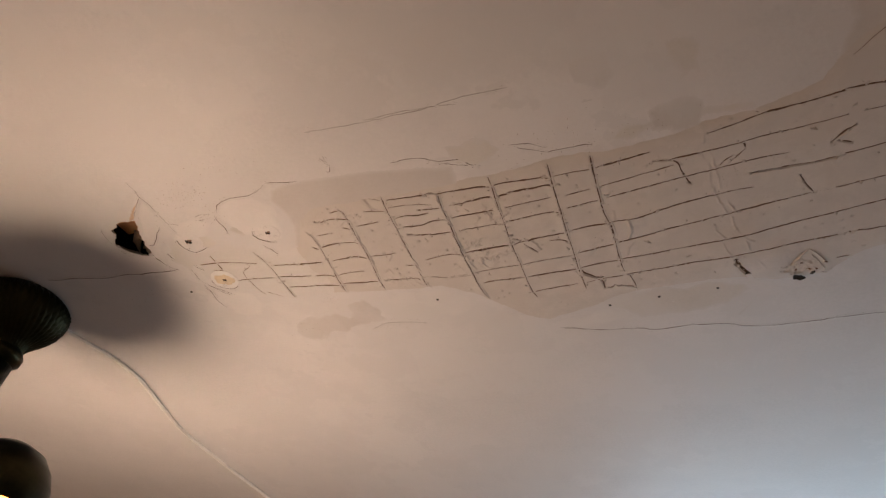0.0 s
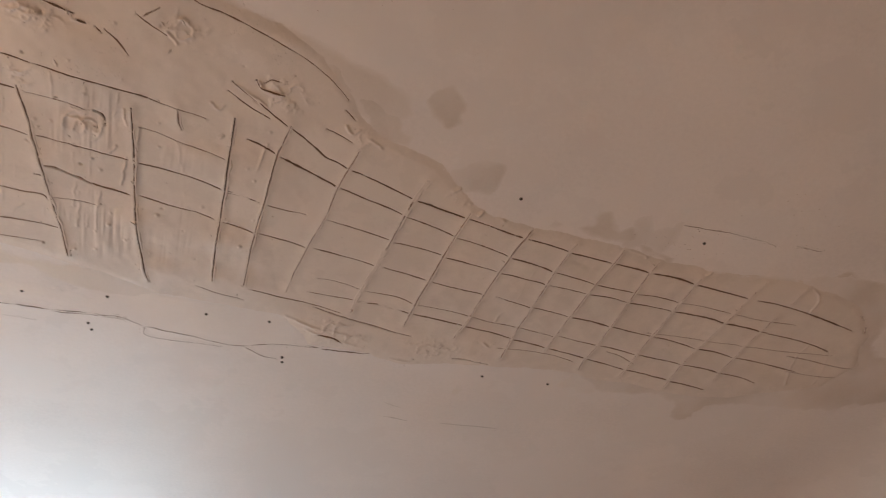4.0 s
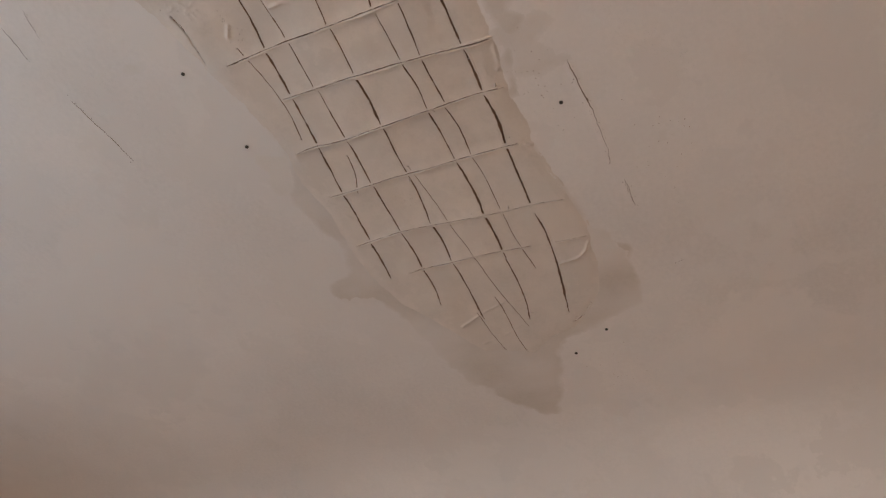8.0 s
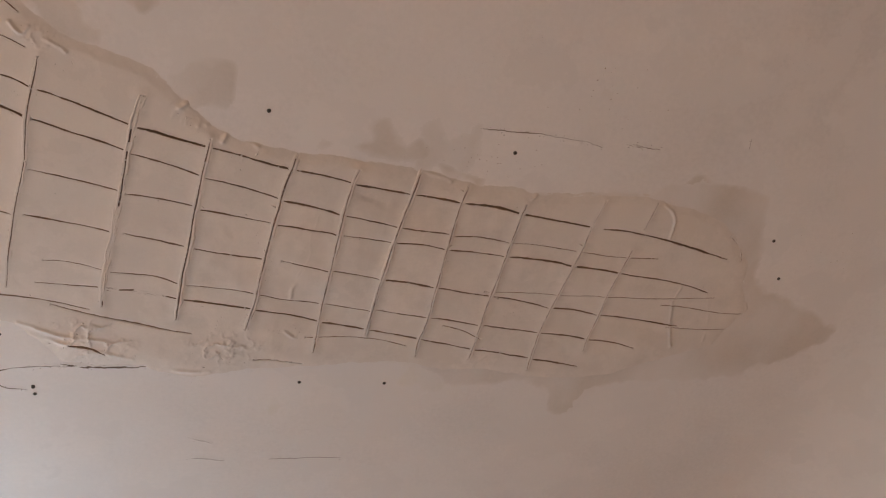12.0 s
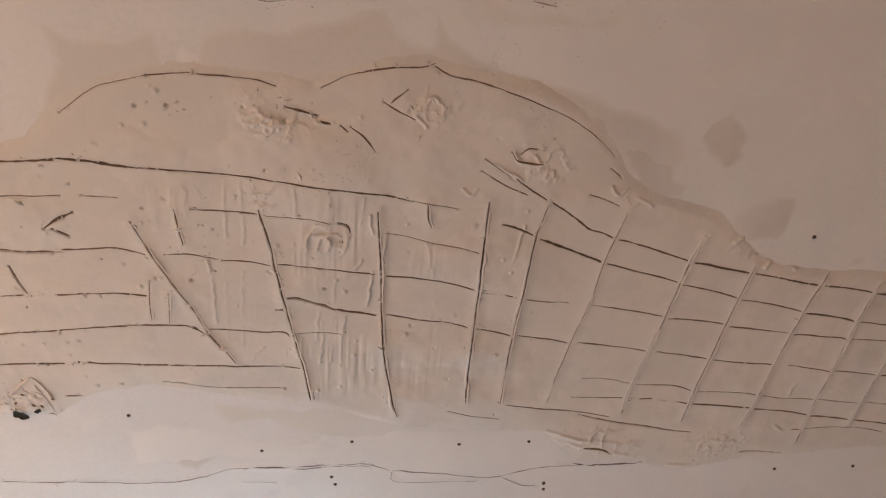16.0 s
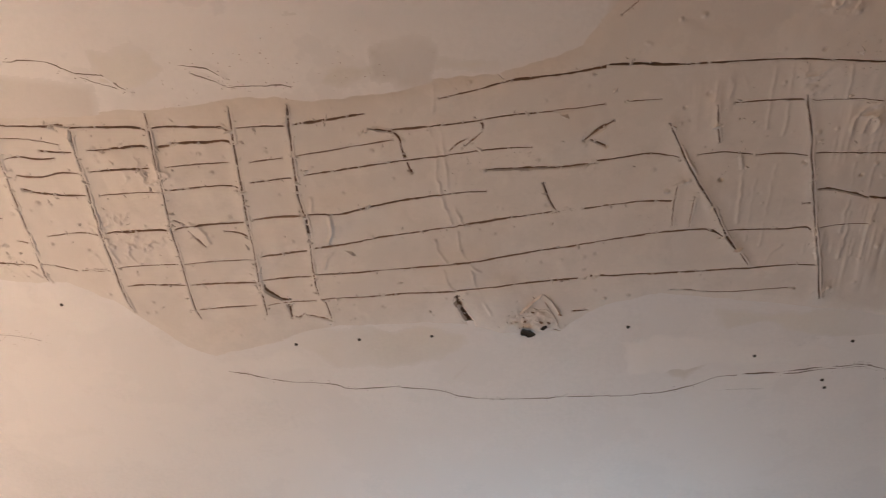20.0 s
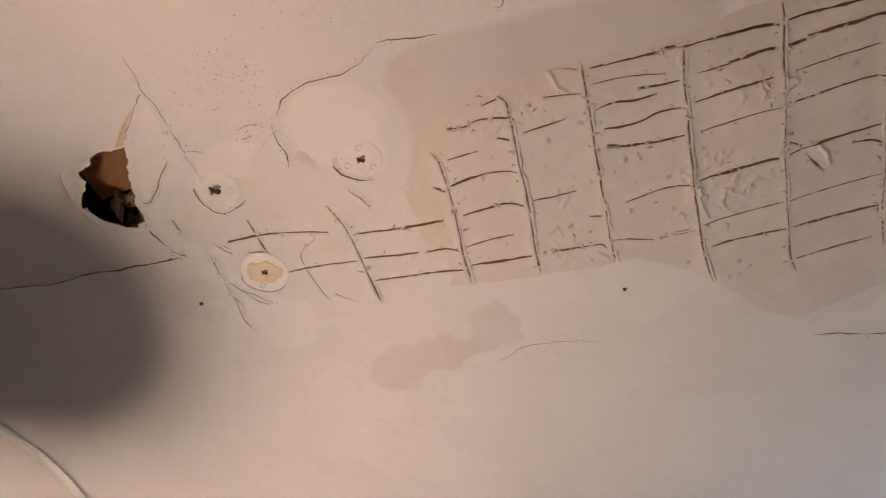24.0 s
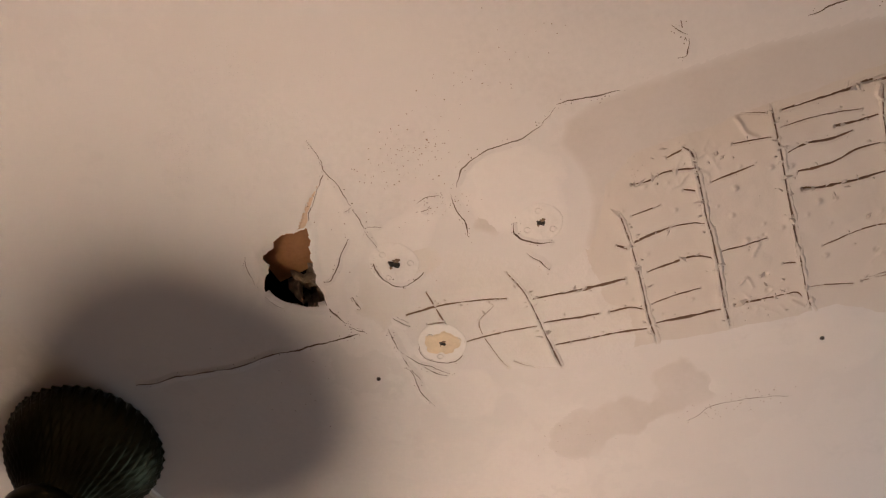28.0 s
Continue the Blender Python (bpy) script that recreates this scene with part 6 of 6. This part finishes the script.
crack(1.4, 0.22, (-0.682, 0.524), (-0.639, 0.532), (-0.607, 0.540), (-0.582, 0.542), (-0.557, 0.546), (-0.534, 0.550), (-0.518, 0.552))
crack(3, 0.22, (-0.523, 0.547), (-0.515, 0.553))
crack(1, 0.22, (-0.416, 0.490), (-0.407, 0.481), (-0.388, 0.478), (-0.365, 0.479), (-0.347, 0.471))
crack(1.2, 0.22, (-0.347, 0.471), (-0.331, 0.474), (-0.314, 0.479))
crack(1.4, 0.22, (-0.281, 0.459), (-0.274, 0.468))
crack(1, 0.22, (-0.274, 0.468), (-0.278, 0.476), (-0.284, 0.477))
crack(1, 0.22, (-0.502, 0.580), (-0.493, 0.600), (-0.484, 0.607))
crack(0.8, 0.22, (-0.502, 0.580), (-0.508, 0.609), (-0.507, 0.626))
crack(1.2, 0, (-0.114, 0.502), (-0.102, 0.509), (-0.094, 0.514))
crack(0.6, 0, (-0.191, 0.492), (-0.162, 0.508), (-0.150, 0.513))
crack(0.6, 0, (-0.275, 0.430), (-0.193, 0.439), (-0.142, 0.439), (-0.097, 0.443))
crack(0.5, 0, (-0.222, 0.434), (-0.182, 0.437), (-0.141, 0.445))
crack(1, 0, (0.744, 0.555), (0.778, 0.554), (0.821, 0.554))
crack(0.6, 0, (0.821, 0.554), (0.837, 0.558))
crack(0.8, 0, (0.852, 0.553), (0.881, 0.554))
crack(2, 0, (0.450, 0.536), (0.467, 0.543))
crack(1, 0, (-0.049, 0.741), (-0.034, 0.741))
crack(1.4, 0.22, (-0.510, 0.526), (-0.509, 0.531), (-0.507, 0.538))
crack(1, 0.22, (-0.495, 0.549), (-0.487, 0.563))
crack(1.4, 0.22, (-0.396, 0.521), (-0.400, 0.531), (-0.392, 0.542), (-0.382, 0.546))
crack(1, 0.22, (-0.401, 0.545), (-0.395, 0.554), (-0.392, 0.563))
crack(0.8, 0, (0.379, 0.517), (0.394, 0.524), (0.406, 0.528))
crack(0.5, 0, (0.217, 0.809), (0.247, 0.810))
crack(0.6, 0, (0.579, 0.890), (0.608, 0.892))
crack(0.6, 0, (0.642, 0.889), (0.706, 0.886))
crack(0.6, 0, (0.575, 0.866), (0.597, 0.872))
crack(0.7, 0.22, (-0.365, 0.706), (-0.342, 0.700), (-0.322, 0.704), (-0.300, 0.712))
crack(0.9, 0, (0.207, 0.423), (0.227, 0.421), (0.245, 0.424), (0.263, 0.424), (0.278, 0.421))
crack(1, 0, (0.392, 0.417), (0.407, 0.418))
crack(1, 0, (-0.119, 0.497), (-0.104, 0.502), (-0.092, 0.511))
crack(1, 0, (-0.275, 0.458), (-0.276, 0.472))
crack(1, 0, (0.484, 0.544), (0.510, 0.547), (0.541, 0.553))
crack(0.8, 0, (-0.223, 0.485), (-0.202, 0.486), (-0.182, 0.496), (-0.165, 0.499), (-0.157, 0.509), (-0.150, 0.513))
crack(1, 0, (-0.095, 0.514), (-0.077, 0.515), (-0.054, 0.519))
crack(0.5, 0, (0.855, 0.552), (0.872, 0.552))
crack(0.8, 0, (1.013, 0.673), (0.991, 0.637), (0.986, 0.630))
crack(0.5, 0, (0.947, 0.533), (0.949, 0.543))
crack(1.4, 0, (0.620, 0.773), (0.644, 0.776), (0.661, 0.773))
crack(0.8, 0, (0.480, 0.792), (0.496, 0.789), (0.542, 0.788))
# two dark arcs painted for the shade along the washers' rims
crack(1.8, 0.22, (-0.483, 0.508), (-0.485, 0.515), (-0.485, 0.522), (-0.482, 0.530), (-0.475, 0.534), (-0.466, 0.532), (-0.459, 0.528))
crack(1.5, 0.22, (-0.489, 0.575), (-0.492, 0.581), (-0.491, 0.589), (-0.484, 0.595), (-0.475, 0.597), (-0.467, 0.593))
crack(0.6, 0.22, (-0.477, 0.503), (-0.475, 0.513))
crack(0.8, 0.22, (-0.482, 0.522), (-0.479, 0.529))
crack(1.6, 0.22, (-0.441, 0.489), (-0.434, 0.488), (-0.426, 0.489))
crack(1.2, 0.22, (-0.443, 0.493), (-0.434, 0.494))
crack(4, 0.22, (-0.523, 0.544), (-0.520, 0.549), (-0.515, 0.553))
crack(0.8, 0.22, (-0.502, 0.556), (-0.504, 0.580), (-0.504, 0.603))
crack(1.0, 0.22, (-0.4754, 0.4471), (-0.4866, 0.4553), (-0.4974, 0.4652), (-0.5030, 0.4718))
crack(0.8, 0.22, (-0.4751, 0.4266), (-0.4737, 0.4406), (-0.4754, 0.4471), (-0.4746, 0.4577), (-0.4748, 0.4661), (-0.4746, 0.4734))
crack(1.6, 0.22, (-0.4746, 0.4734), (-0.4744, 0.4807), (-0.4765, 0.4895))
crack(0.8, 0.22, (-0.4765, 0.4895), (-0.4762, 0.4977), (-0.4741, 0.5090))
crack(0.9, 0.22, (-0.4847, 0.4894), (-0.4947, 0.4946), (-0.5035, 0.5026), (-0.5087, 0.5085), (-0.5143, 0.5111), (-0.5200, 0.5087))
crack(0.8, 0.22, (-0.4830, 0.4729), (-0.4782, 0.4739), (-0.4742, 0.4734))
crack(0.5, 0.22, (-0.4753, 0.4877), (-0.4686, 0.4915), (-0.4653, 0.4948))
crack(1.4, 0.22, (-0.5246, 0.5213), (-0.5254, 0.5288), (-0.5240, 0.5386), (-0.5225, 0.5430))
crack(0.8, 0.22, (-0.5507, 0.4727), (-0.5544, 0.4815), (-0.5587, 0.4934))
crack(2.2, 0.22, (-0.5091, 0.5257), (-0.5079, 0.5267), (-0.5077, 0.5304), (-0.5075, 0.5376))
crack(2.4, 0.22, (-0.5225, 0.5453), (-0.5191, 0.5479), (-0.5146, 0.5515))
crack(1.3, 0.22, (-0.4204, 0.4918), (-0.4225, 0.5031), (-0.4218, 0.5112), (-0.4253, 0.5213))
crack(0.9, 0.22, (-0.4221, 0.4994), (-0.4222, 0.5042), (-0.4221, 0.5091))
crack(0.8, 0.22, (-0.4928, 0.5512), (-0.4889, 0.5558), (-0.4869, 0.5605))
crack(0.6, 0.22, (-0.5017, 0.5576), (-0.5032, 0.5745), (-0.5058, 0.5952))
crack(0.8, 0.22, (-0.5020, 0.5823), (-0.4931, 0.5939), (-0.4825, 0.6064))
crack(0.5, 0.22, (-0.5563, 0.5001), (-0.5552, 0.5055), (-0.5523, 0.5155))


# small brown specks painted for the shade in open pores of the skim
rng = random.Random(21)
for px, py, wx, wy, many in PORES:
    bm = bmesh.new()
    for k in range(many):
        x, y = px + rng.gauss(0, wx), py + rng.gauss(0, wy)
        r = rng.uniform(0.00012, 0.00036)
        rim = [(x + r * rng.uniform(0.6, 1.5) * math.cos(a), y + r * rng.uniform(0.6, 1.5) * math.sin(a)) for a in (0.3, 1.2, 2.2, 3.1, 4.2, 5.3)]
        ring = [bm.verts.new((u, v, H - 0.0004)) for u, v in rim]
        tip = bm.verts.new((x, y, H - 0.0003))
        for a, c in zip(ring, ring[1:] + ring[:1]):
            bm.faces.new((a, c, tip))
    pores = part("pore_scatter", bm, SHADE_BROWN, ceiling, "brown specks painted for shaded pores in the skim")
    pores["kind"] = "stuff"

# ---- screws and washers ----
def screw(r):
    thing = tagged(new("drywall_screw"), "dark steel screw head sunk in the ceiling", "screw", "screws in the ceiling")
    bm = lathe([(r * 1.0, 0.0004), (r, -0.0003), (r * 0.86, -0.0007), (r * 0.3, -0.0005), (0.0001, -0.0003)], 20)
    part("head", bm, STEEL, thing, smooth=True)
    bm = bmesh.new()
    box(bm, -r * 0.55, -r * 0.12, -0.0009, r * 0.55, r * 0.12, -0.0004)
    box(bm, -r * 0.12, -r * 0.55, -0.00088, r * 0.12, r * 0.55, -0.0004)
    part("recess", bm, SHADE_BLACK, thing)
    return thing


first_screw = screw(0.0014)
first_screw.matrix_basis = pose(*SCREWS[0], H, 0, 0, 12)
for k, (sx, sy) in enumerate(SCREWS[1:]):
    copy_thing(first_screw, pose(sx, sy, H, 0, 0, 37 * k))


def washer(x, y, r, turn, stained, dip, head):
    """A perforated washer; it tilts towards the hole by dip degrees, so that its far rim is buried in filler."""
    thing = tagged(new("plaster_washer"), "round perforated washer filled with rust-stained compound" if stained else "round perforated washer smeared over with white compound", "washer", "washers at the hole")
    prof = [(r * 1.01, 0.001), (r * 1.01, -0.0004), (r * 0.99, -0.0008), (r * 0.95, -0.0009), (r * 0.5, -0.0010), (0.0030, -0.0009), (0.0001, -0.0008)]
    part("disc", lathe(prof, 72, lambda a, s: 1 + 0.012 * math.sin(3 * a + turn) + 0.006 * math.sin(7 * a)), CHALK if stained else WASHER, thing)
    for k, share in enumerate((0.66, 0.72, 0.60)):
        a = turn + k * 2.0
        hole = lathe([(0.0021, -0.0007), (0.0020, -0.0013), (0.0016, -0.0012), (0.0013, -0.0008), (0.0001, -0.00095)], 16)
        bmesh.ops.translate(hole, verts=hole.verts, vec=(r * share * math.cos(a), r * share * math.sin(a), 0))
        part("filled_hole", hole, WASHER, thing)
    if stained:
        bm = lathe([(r * 0.66, -0.0009), (r * 0.58, -0.0013), (r * 0.25, -0.0014), (0.0001, -0.0012)], 40, lambda a, s: 1 + 0.16 * math.sin(2 * a + 1) + 0.09 * math.sin(5 * a) + 0.05 * math.sin(11 * a))
        part("rust_stain", bm, RUST, thing, "yellow rusty filler round the screw")
    for q, (f, dx, dy) in enumerate(((1.0, 0.0, 0.0), (0.7, 0.9, -0.5), (0.45, 0.6, 0.9), (0.4, -1.0, 0.5))):
        bm = lathe([(head * f, -0.0009), (head * f * 0.9, -0.0015), (head * f * 0.5, -0.0018), (0.0001, -0.0015)], 18, lambda a, s: 1 + (0.35 * math.sin(2 * a + turn + q) + 0.25 * math.sin(5 * a + q)) * (1 - s))
        bmesh.ops.translate(bm, verts=bm.verts, vec=(head * dx, head * dy, 0))
        part("screw_head" if q == 0 else "torn_flake", bm, SHADE_BLACK if q % 2 == 0 else SHADE_BROWN, thing, "dark torn screw head" if q == 0 else "")
    tilt = Matrix.Rotation(radians(dip), 4, Vector((*WASHER_TILT, 0.0)))
    thing.matrix_basis = Matrix.Translation((x, y, H + (0.0003 if stained else 0.0005))) @ tilt


(w1, w2, w3) = WASHERS
washer(*w1, 0.0150, 0.4, False, -0.6, 0.0026)
washer(*w2, 0.0125, 1.0, False, -0.8, 0.0018)
washer(*w3, 0.0150, 0.2, True, 0.0, 0.0016)

# dark hole torn through the patch, under a flake of plaster that was pushed up round it
def lifted_edge(points, tall, wide, seed):
    """A broken edge of plaster that stands out along a line: a steep lit face, a crumbled crest and the break behind it."""
    line = curve_through(points, 0.0006)
    s = np.arange(len(line)) * 0.0006
    g = np.gradient(line, axis=0)
    g /= np.linalg.norm(g, axis=1)[:, None]
    side = np.stack([-g[:, 1], g[:, 0]], 1)
    ends = np.minimum(1, np.minimum(np.arange(len(line)) + 0.6, len(line) - np.arange(len(line)) - 0.4) / 7)
    crest = tall * ends * np.clip(0.9 + 0.7 * fractal(s, s * 0 + seed, 0.006, 31, 4), 0.35, 1.5)
    bm = bmesh.new()
    rows = []
    for k in range(len(line)):
        jag = 0.0005 * float(fractal(s[k:k + 1], s[k:k + 1] * 0 + seed + 7, 0.003, 33, 3)[0])
        rows.append([bm.verts.new((*(line[k] + side[k] * (off * wide + jag)), -z)) for off, z in ((-1.5, 0.0), (-0.6, 0.0004 + crest[k] * 0.55), (0.0, 0.0006 + crest[k]), (0.45, 0.0005 + crest[k] * 0.85), (0.5, 0.0))])
    for a, c in zip(rows, rows[1:]):
        for k in range(4):
            bm.faces.new((a[k], a[k + 1], c[k + 1], c[k]))
    return bm


# near-black disc painted for the shade inside the pit
bm = lathe([(0.0046, -0.0024), (0.0040, -0.0025), (0.0030, -0.0020), (0.0001, -0.0016)], 22, lambda a, s: 1 + 0.25 * math.sin(2 * a + 0.6) + 0.12 * math.sin(5 * a))
pit = tagged(part("screw_pit", bm, SHADE_BLACK), "dark pit torn through the plaster under a lifted flake", "pit")
pit.matrix_basis = pose(*PIT, H)
bm = bmesh.new()
MOUND = (0.0085, -0.0130)
rows = []
for k in range(14):
    ring = []
    for q in range(40):
        a = math.tau * q / 40
        r = (k + 0.02) / 13 * (0.0125 + 0.003 * math.sin(a * 2 + 0.7) + 0.0012 * math.sin(a * 5))
        p = Vector((MOUND[0] + r * math.cos(a), MOUND[1] + r * math.sin(a), 0))
        near = max(0.0, 1 - math.hypot(p.x, p.y + 0.0012) / 0.0068)
        p.z = -0.0008 - 0.0006 * (1 - (k / 13) ** 2) - 0.0007 * noise.noise(p * 230) - 0.0003 * noise.noise(p * 620) + 0.003 * near + (0.0008 if k == 13 else 0)
        ring.append(bm.verts.new(p))
    rows.append(ring)
for a, c in zip(rows, rows[1:]):
    for q in range(40):
        bm.faces.new((a[q], a[(q + 1) % 40], c[(q + 1) % 40], c[q]))
part("crumbled_filler", bm, COAT_PALE, pit, "pale crumbled filler round the pit")
part("lifted_edge", lifted_edge([(-0.0052, -0.0172), (0.0010, -0.0240), (0.0070, -0.0305), (0.0130, -0.0361)], 0.0017, 0.0013, 1.3), COAT_PALE, pit)
part("lifted_edge", lifted_edge([(0.0130, -0.0361), (0.0185, -0.0300), (0.0215, -0.0225), (0.0251, -0.0147)], 0.0014, 0.0010, 4.1), COAT_PALE, pit)
part("lifted_edge", lifted_edge([(0.0140, -0.0290), (0.0185, -0.0180), (0.0215, -0.0090), (0.0235, -0.0010)], 0.0010, 0.0010, 6.7), COAT_PALE, pit)
part("lifted_edge", lifted_edge([(-0.0085, -0.0120), (-0.0068, -0.0080), (-0.0045, -0.0045)], 0.0010, 0.0009, 8.2), COAT_PALE, pit)
# near-black and brown discs painted for the shade in the small holes
for px, py, r in ((0.0122, -0.0042, 0.0019), (0.0050, -0.0205, 0.0009), (-0.0010, -0.0120, 0.0010), (0.0105, -0.0100, 0.0011), (0.0160, -0.0090, 0.0010), (0.0245, -0.0165, 0.0010)):
    bm = lathe([(r * 1.2, -0.0022), (r, -0.0024), (r * 0.6, -0.0021), (0.0001, -0.0019)], 14, lambda a, s: 1 + 0.3 * math.sin(2 * a + 9000 * px) + 0.2 * math.sin(5 * a))
    bmesh.ops.translate(bm, verts=bm.verts, vec=(px, py, 0))
    part("small_hole", bm, SHADE_BLACK if r > 0.0015 else SHADE_BROWN, pit)

# ---- the hole: board and rubble behind the plaster ----
bm = bmesh.new()
box(bm, LATH_END, 0.455, H + 0.022, HX1 + 0.07, 0.507, H + 0.034)
bmesh.ops.subdivide_edges(bm, edges=bm.edges[:], cuts=6, use_grid_fill=True)
for v in bm.verts:
    v.co.z += 0.0015 * noise.noise(v.co * 30)
    v.co.y += 0.002 * noise.noise(v.co * 12 + Vector((3, 1, 0)))
tagged(part("lath_board", bm, WOOD), "reddish-brown wooden lath seen inside the hole", "wooden board")
rng = random.Random(11)
for k in range(26):
    bm = bmesh.new()
    bmesh.ops.create_icosphere(bm, subdivisions=1, radius=rng.uniform(0.0025, 0.0065))
    off = Vector((k * 3.1, 0, 0))
    for v in bm.verts:
        v.co *= 1 + 0.9 * noise.noise(v.co * 260 + off)
        v.co.x *= 1.7
        v.co.z *= 0.55
    lump = tagged(part("plaster_rubble", bm, RUBBLE), "broken lump of old grey plaster in the hole", "rubble", "rubble in the hole")
    lump.matrix_basis = pose(RUBBLE_AT[0] + rng.uniform(-0.012, 0.012), RUBBLE_AT[1] + rng.uniform(-0.009, 0.012), H + rng.uniform(0.013, 0.021), rng.uniform(0, 90), rng.uniform(0, 90), rng.uniform(0, 360))

# paper torn away beside the hole
bm = bmesh.new()
edge_a, edge_b = curve_through(TORN_LEFT, 0.0008), curve_through(TORN_RIGHT, 0.0008)
many = 60
pick = lambda e, k: e[min(len(e) - 1, round(k * (len(e) - 1) / (many - 1)))]
rows = []
for k in range(many):
    a, c = pick(edge_a, k), pick(edge_b, k)
    a = a + np.array([rng.uniform(-1, 1), rng.uniform(-1, 1)]) * 0.0007
    rows.append([bm.verts.new((*a, H - 0.0001)), bm.verts.new((*(a * 0.75 + c * 0.25), H - 0.0004)), bm.verts.new((*(a * 0.3 + c * 0.7), H - 0.00035)), bm.verts.new((*c, H - 0.0001))])
for a, c in zip(rows, rows[1:]):
    for k in range(3):
        bm.faces.new((a[k], a[k + 1], c[k + 1], c[k]))
part("torn_paper", bm, TAN, ceiling, "tan strip of torn paper beside the hole")

# ---- pendant lamp and its cord ----
LX, LY = LAMP
lamp = tagged(new("pendant_lamp"), "dark bronze pendant lamp with a fluted ceiling canopy, lit", "lamp")
lamp.location = (LX, LY, 0)
profile = [(r * 0.945, z) for r, z in ((0.052, H + 0.001), (0.056, H - 0.004), (0.0585, H - 0.010), (0.059, H - 0.016), (0.0575, H - 0.023), (0.054, H - 0.031), (0.049, H - 0.038), (0.0425, H - 0.045), (0.036, H - 0.051), (0.030, H - 0.057), (0.026, H - 0.063), (0.024, H - 0.070))]


def flute(a, s):
    return 0.85 + 0.125 * abs(math.cos(20 * (a + 1.1 * s))) * min(1, s * 6)


part("canopy", lathe(profile, 352, flute), BRONZE, lamp, "fluted bell-shaped bronze canopy", smooth=True)
part("collar", lathe([(0.024, H - 0.068), (0.0265, H - 0.073), (0.0255, H - 0.080), (0.018, H - 0.085), (0.012, H - 0.090)], 48), BRONZE, lamp, smooth=True)
# stem made wider, mostly out of view, to cast the shadow running west
part("stem", lathe([(0.020, H - 0.086), (0.017, H - 0.12), (0.019, H - 0.2), (0.022, 2.15), (0.026, 2.12), (0.024, 2.10), (0.018, 2.085), (0.005, 2.075)], 32, cap=True), BRONZE, lamp, smooth=True)


def tube(bm, points, r):
    """A round bar bent through the points."""
    for p0, p1 in zip(points, points[1:]):
        g = bmesh.ops.create_cone(bm, cap_ends=True, segments=14, radius1=r, radius2=r, depth=(p1 - p0).length * 1.15)["verts"]
        bmesh.ops.transform(bm, verts=g, matrix=Matrix.Translation((p0 + p1) / 2) @ (p1 - p0).to_track_quat("Z", "Y").to_matrix().to_4x4())


cup = [(r * 0.80, z * 0.85) for r, z in ((0.0004, 0.051), (0.008, 0.050), (0.022, 0.047), (0.040, 0.038), (0.053, 0.022), (0.060, 0.004), (0.062, -0.012), (0.0615, -0.022), (0.060, -0.027))]
foot = Vector((CUP[0] - LX, CUP[1] - LY, CUP[2]))
out = Vector((foot.x, foot.y, 0)).normalized()
bm = bmesh.new()
tube(bm, [Vector((0, 0, 2.11)), out * -0.03 + Vector((0, 0, 2.14)), out * -0.035 + Vector((0, 0, 2.20)), out * -0.01 + Vector((0, 0, 2.235)), foot + Vector((0, 0, 0.010)) - out * 0.05, foot + Vector((0, 0, 0.012))], 0.005)
part("cup_arm", bm, BRONZE, lamp, smooth=True)
bm = lathe(cup, 64)
bmesh.ops.translate(bm, verts=bm.verts, vec=foot)
holder = part("cup", bm, BRONZE, lamp, "small dark rounded metal shade", smooth=True)
bm = lathe([(max(0.0003, r - 0.0025), z - 0.0025) for r, z in cup[:-1]] + [cup[-1]], 64)
bmesh.ops.translate(bm, verts=bm.verts, vec=foot)
part("lining", bm, COPPER, holder, "bright copper inside of the shade", smooth=True)
bm = lathe([(0.015, 0.030), (0.015, -0.030), (0.013, -0.034)], 28)
bmesh.ops.translate(bm, verts=bm.verts, vec=foot)
part("socket", bm, COPPER, holder, smooth=True)
bm = lathe([(r * 0.98, z * 0.7) for r, z in ((0.013, 0.105), (0.014, 0.080), (0.022, 0.052), (0.034, 0.026), (0.040, 0.004), (0.040, -0.012), (0.033, -0.030), (0.017, -0.042), (0.001, -0.045))], 32)
bmesh.ops.translate(bm, verts=bm.verts, vec=(foot.x - 0.001, foot.y + 0.004, BULB_Z))
part("bulb", bm, GLOW, lamp, "lit warm white bulb", smooth=True)

cord = bpy.data.curves.new("power_cord", "CURVE")
cord.dimensions, cord.bevel_depth, cord.bevel_resolution = "3D", 0.0015, 3
for off in (-0.0016, 0.0016):
    line = curve_through(CORD_LINE, 0.01)
    g = np.gradient(line, axis=0)
    g /= np.linalg.norm(g, axis=1)[:, None]
    sp = cord.splines.new("POLY")
    sp.material_index = 1 if off > 0 else 0
    sp.points.add(len(line) - 1)
    for k, (p, d) in enumerate(zip(line, g)):
        s = k / (len(line) - 1)
        drop = 0.0017 + 0.003 * math.sin(s * 9.0) ** 2
        sp.points[k].co = (p[0] - d[1] * off, p[1] + d[0] * off, H - drop, 1)
cord.materials.append(CORD)
cord.materials.append(CORD_CORE)
tagged(new("power_cord", cord), "flat pale translucent power cord running along the ceiling", "cord")
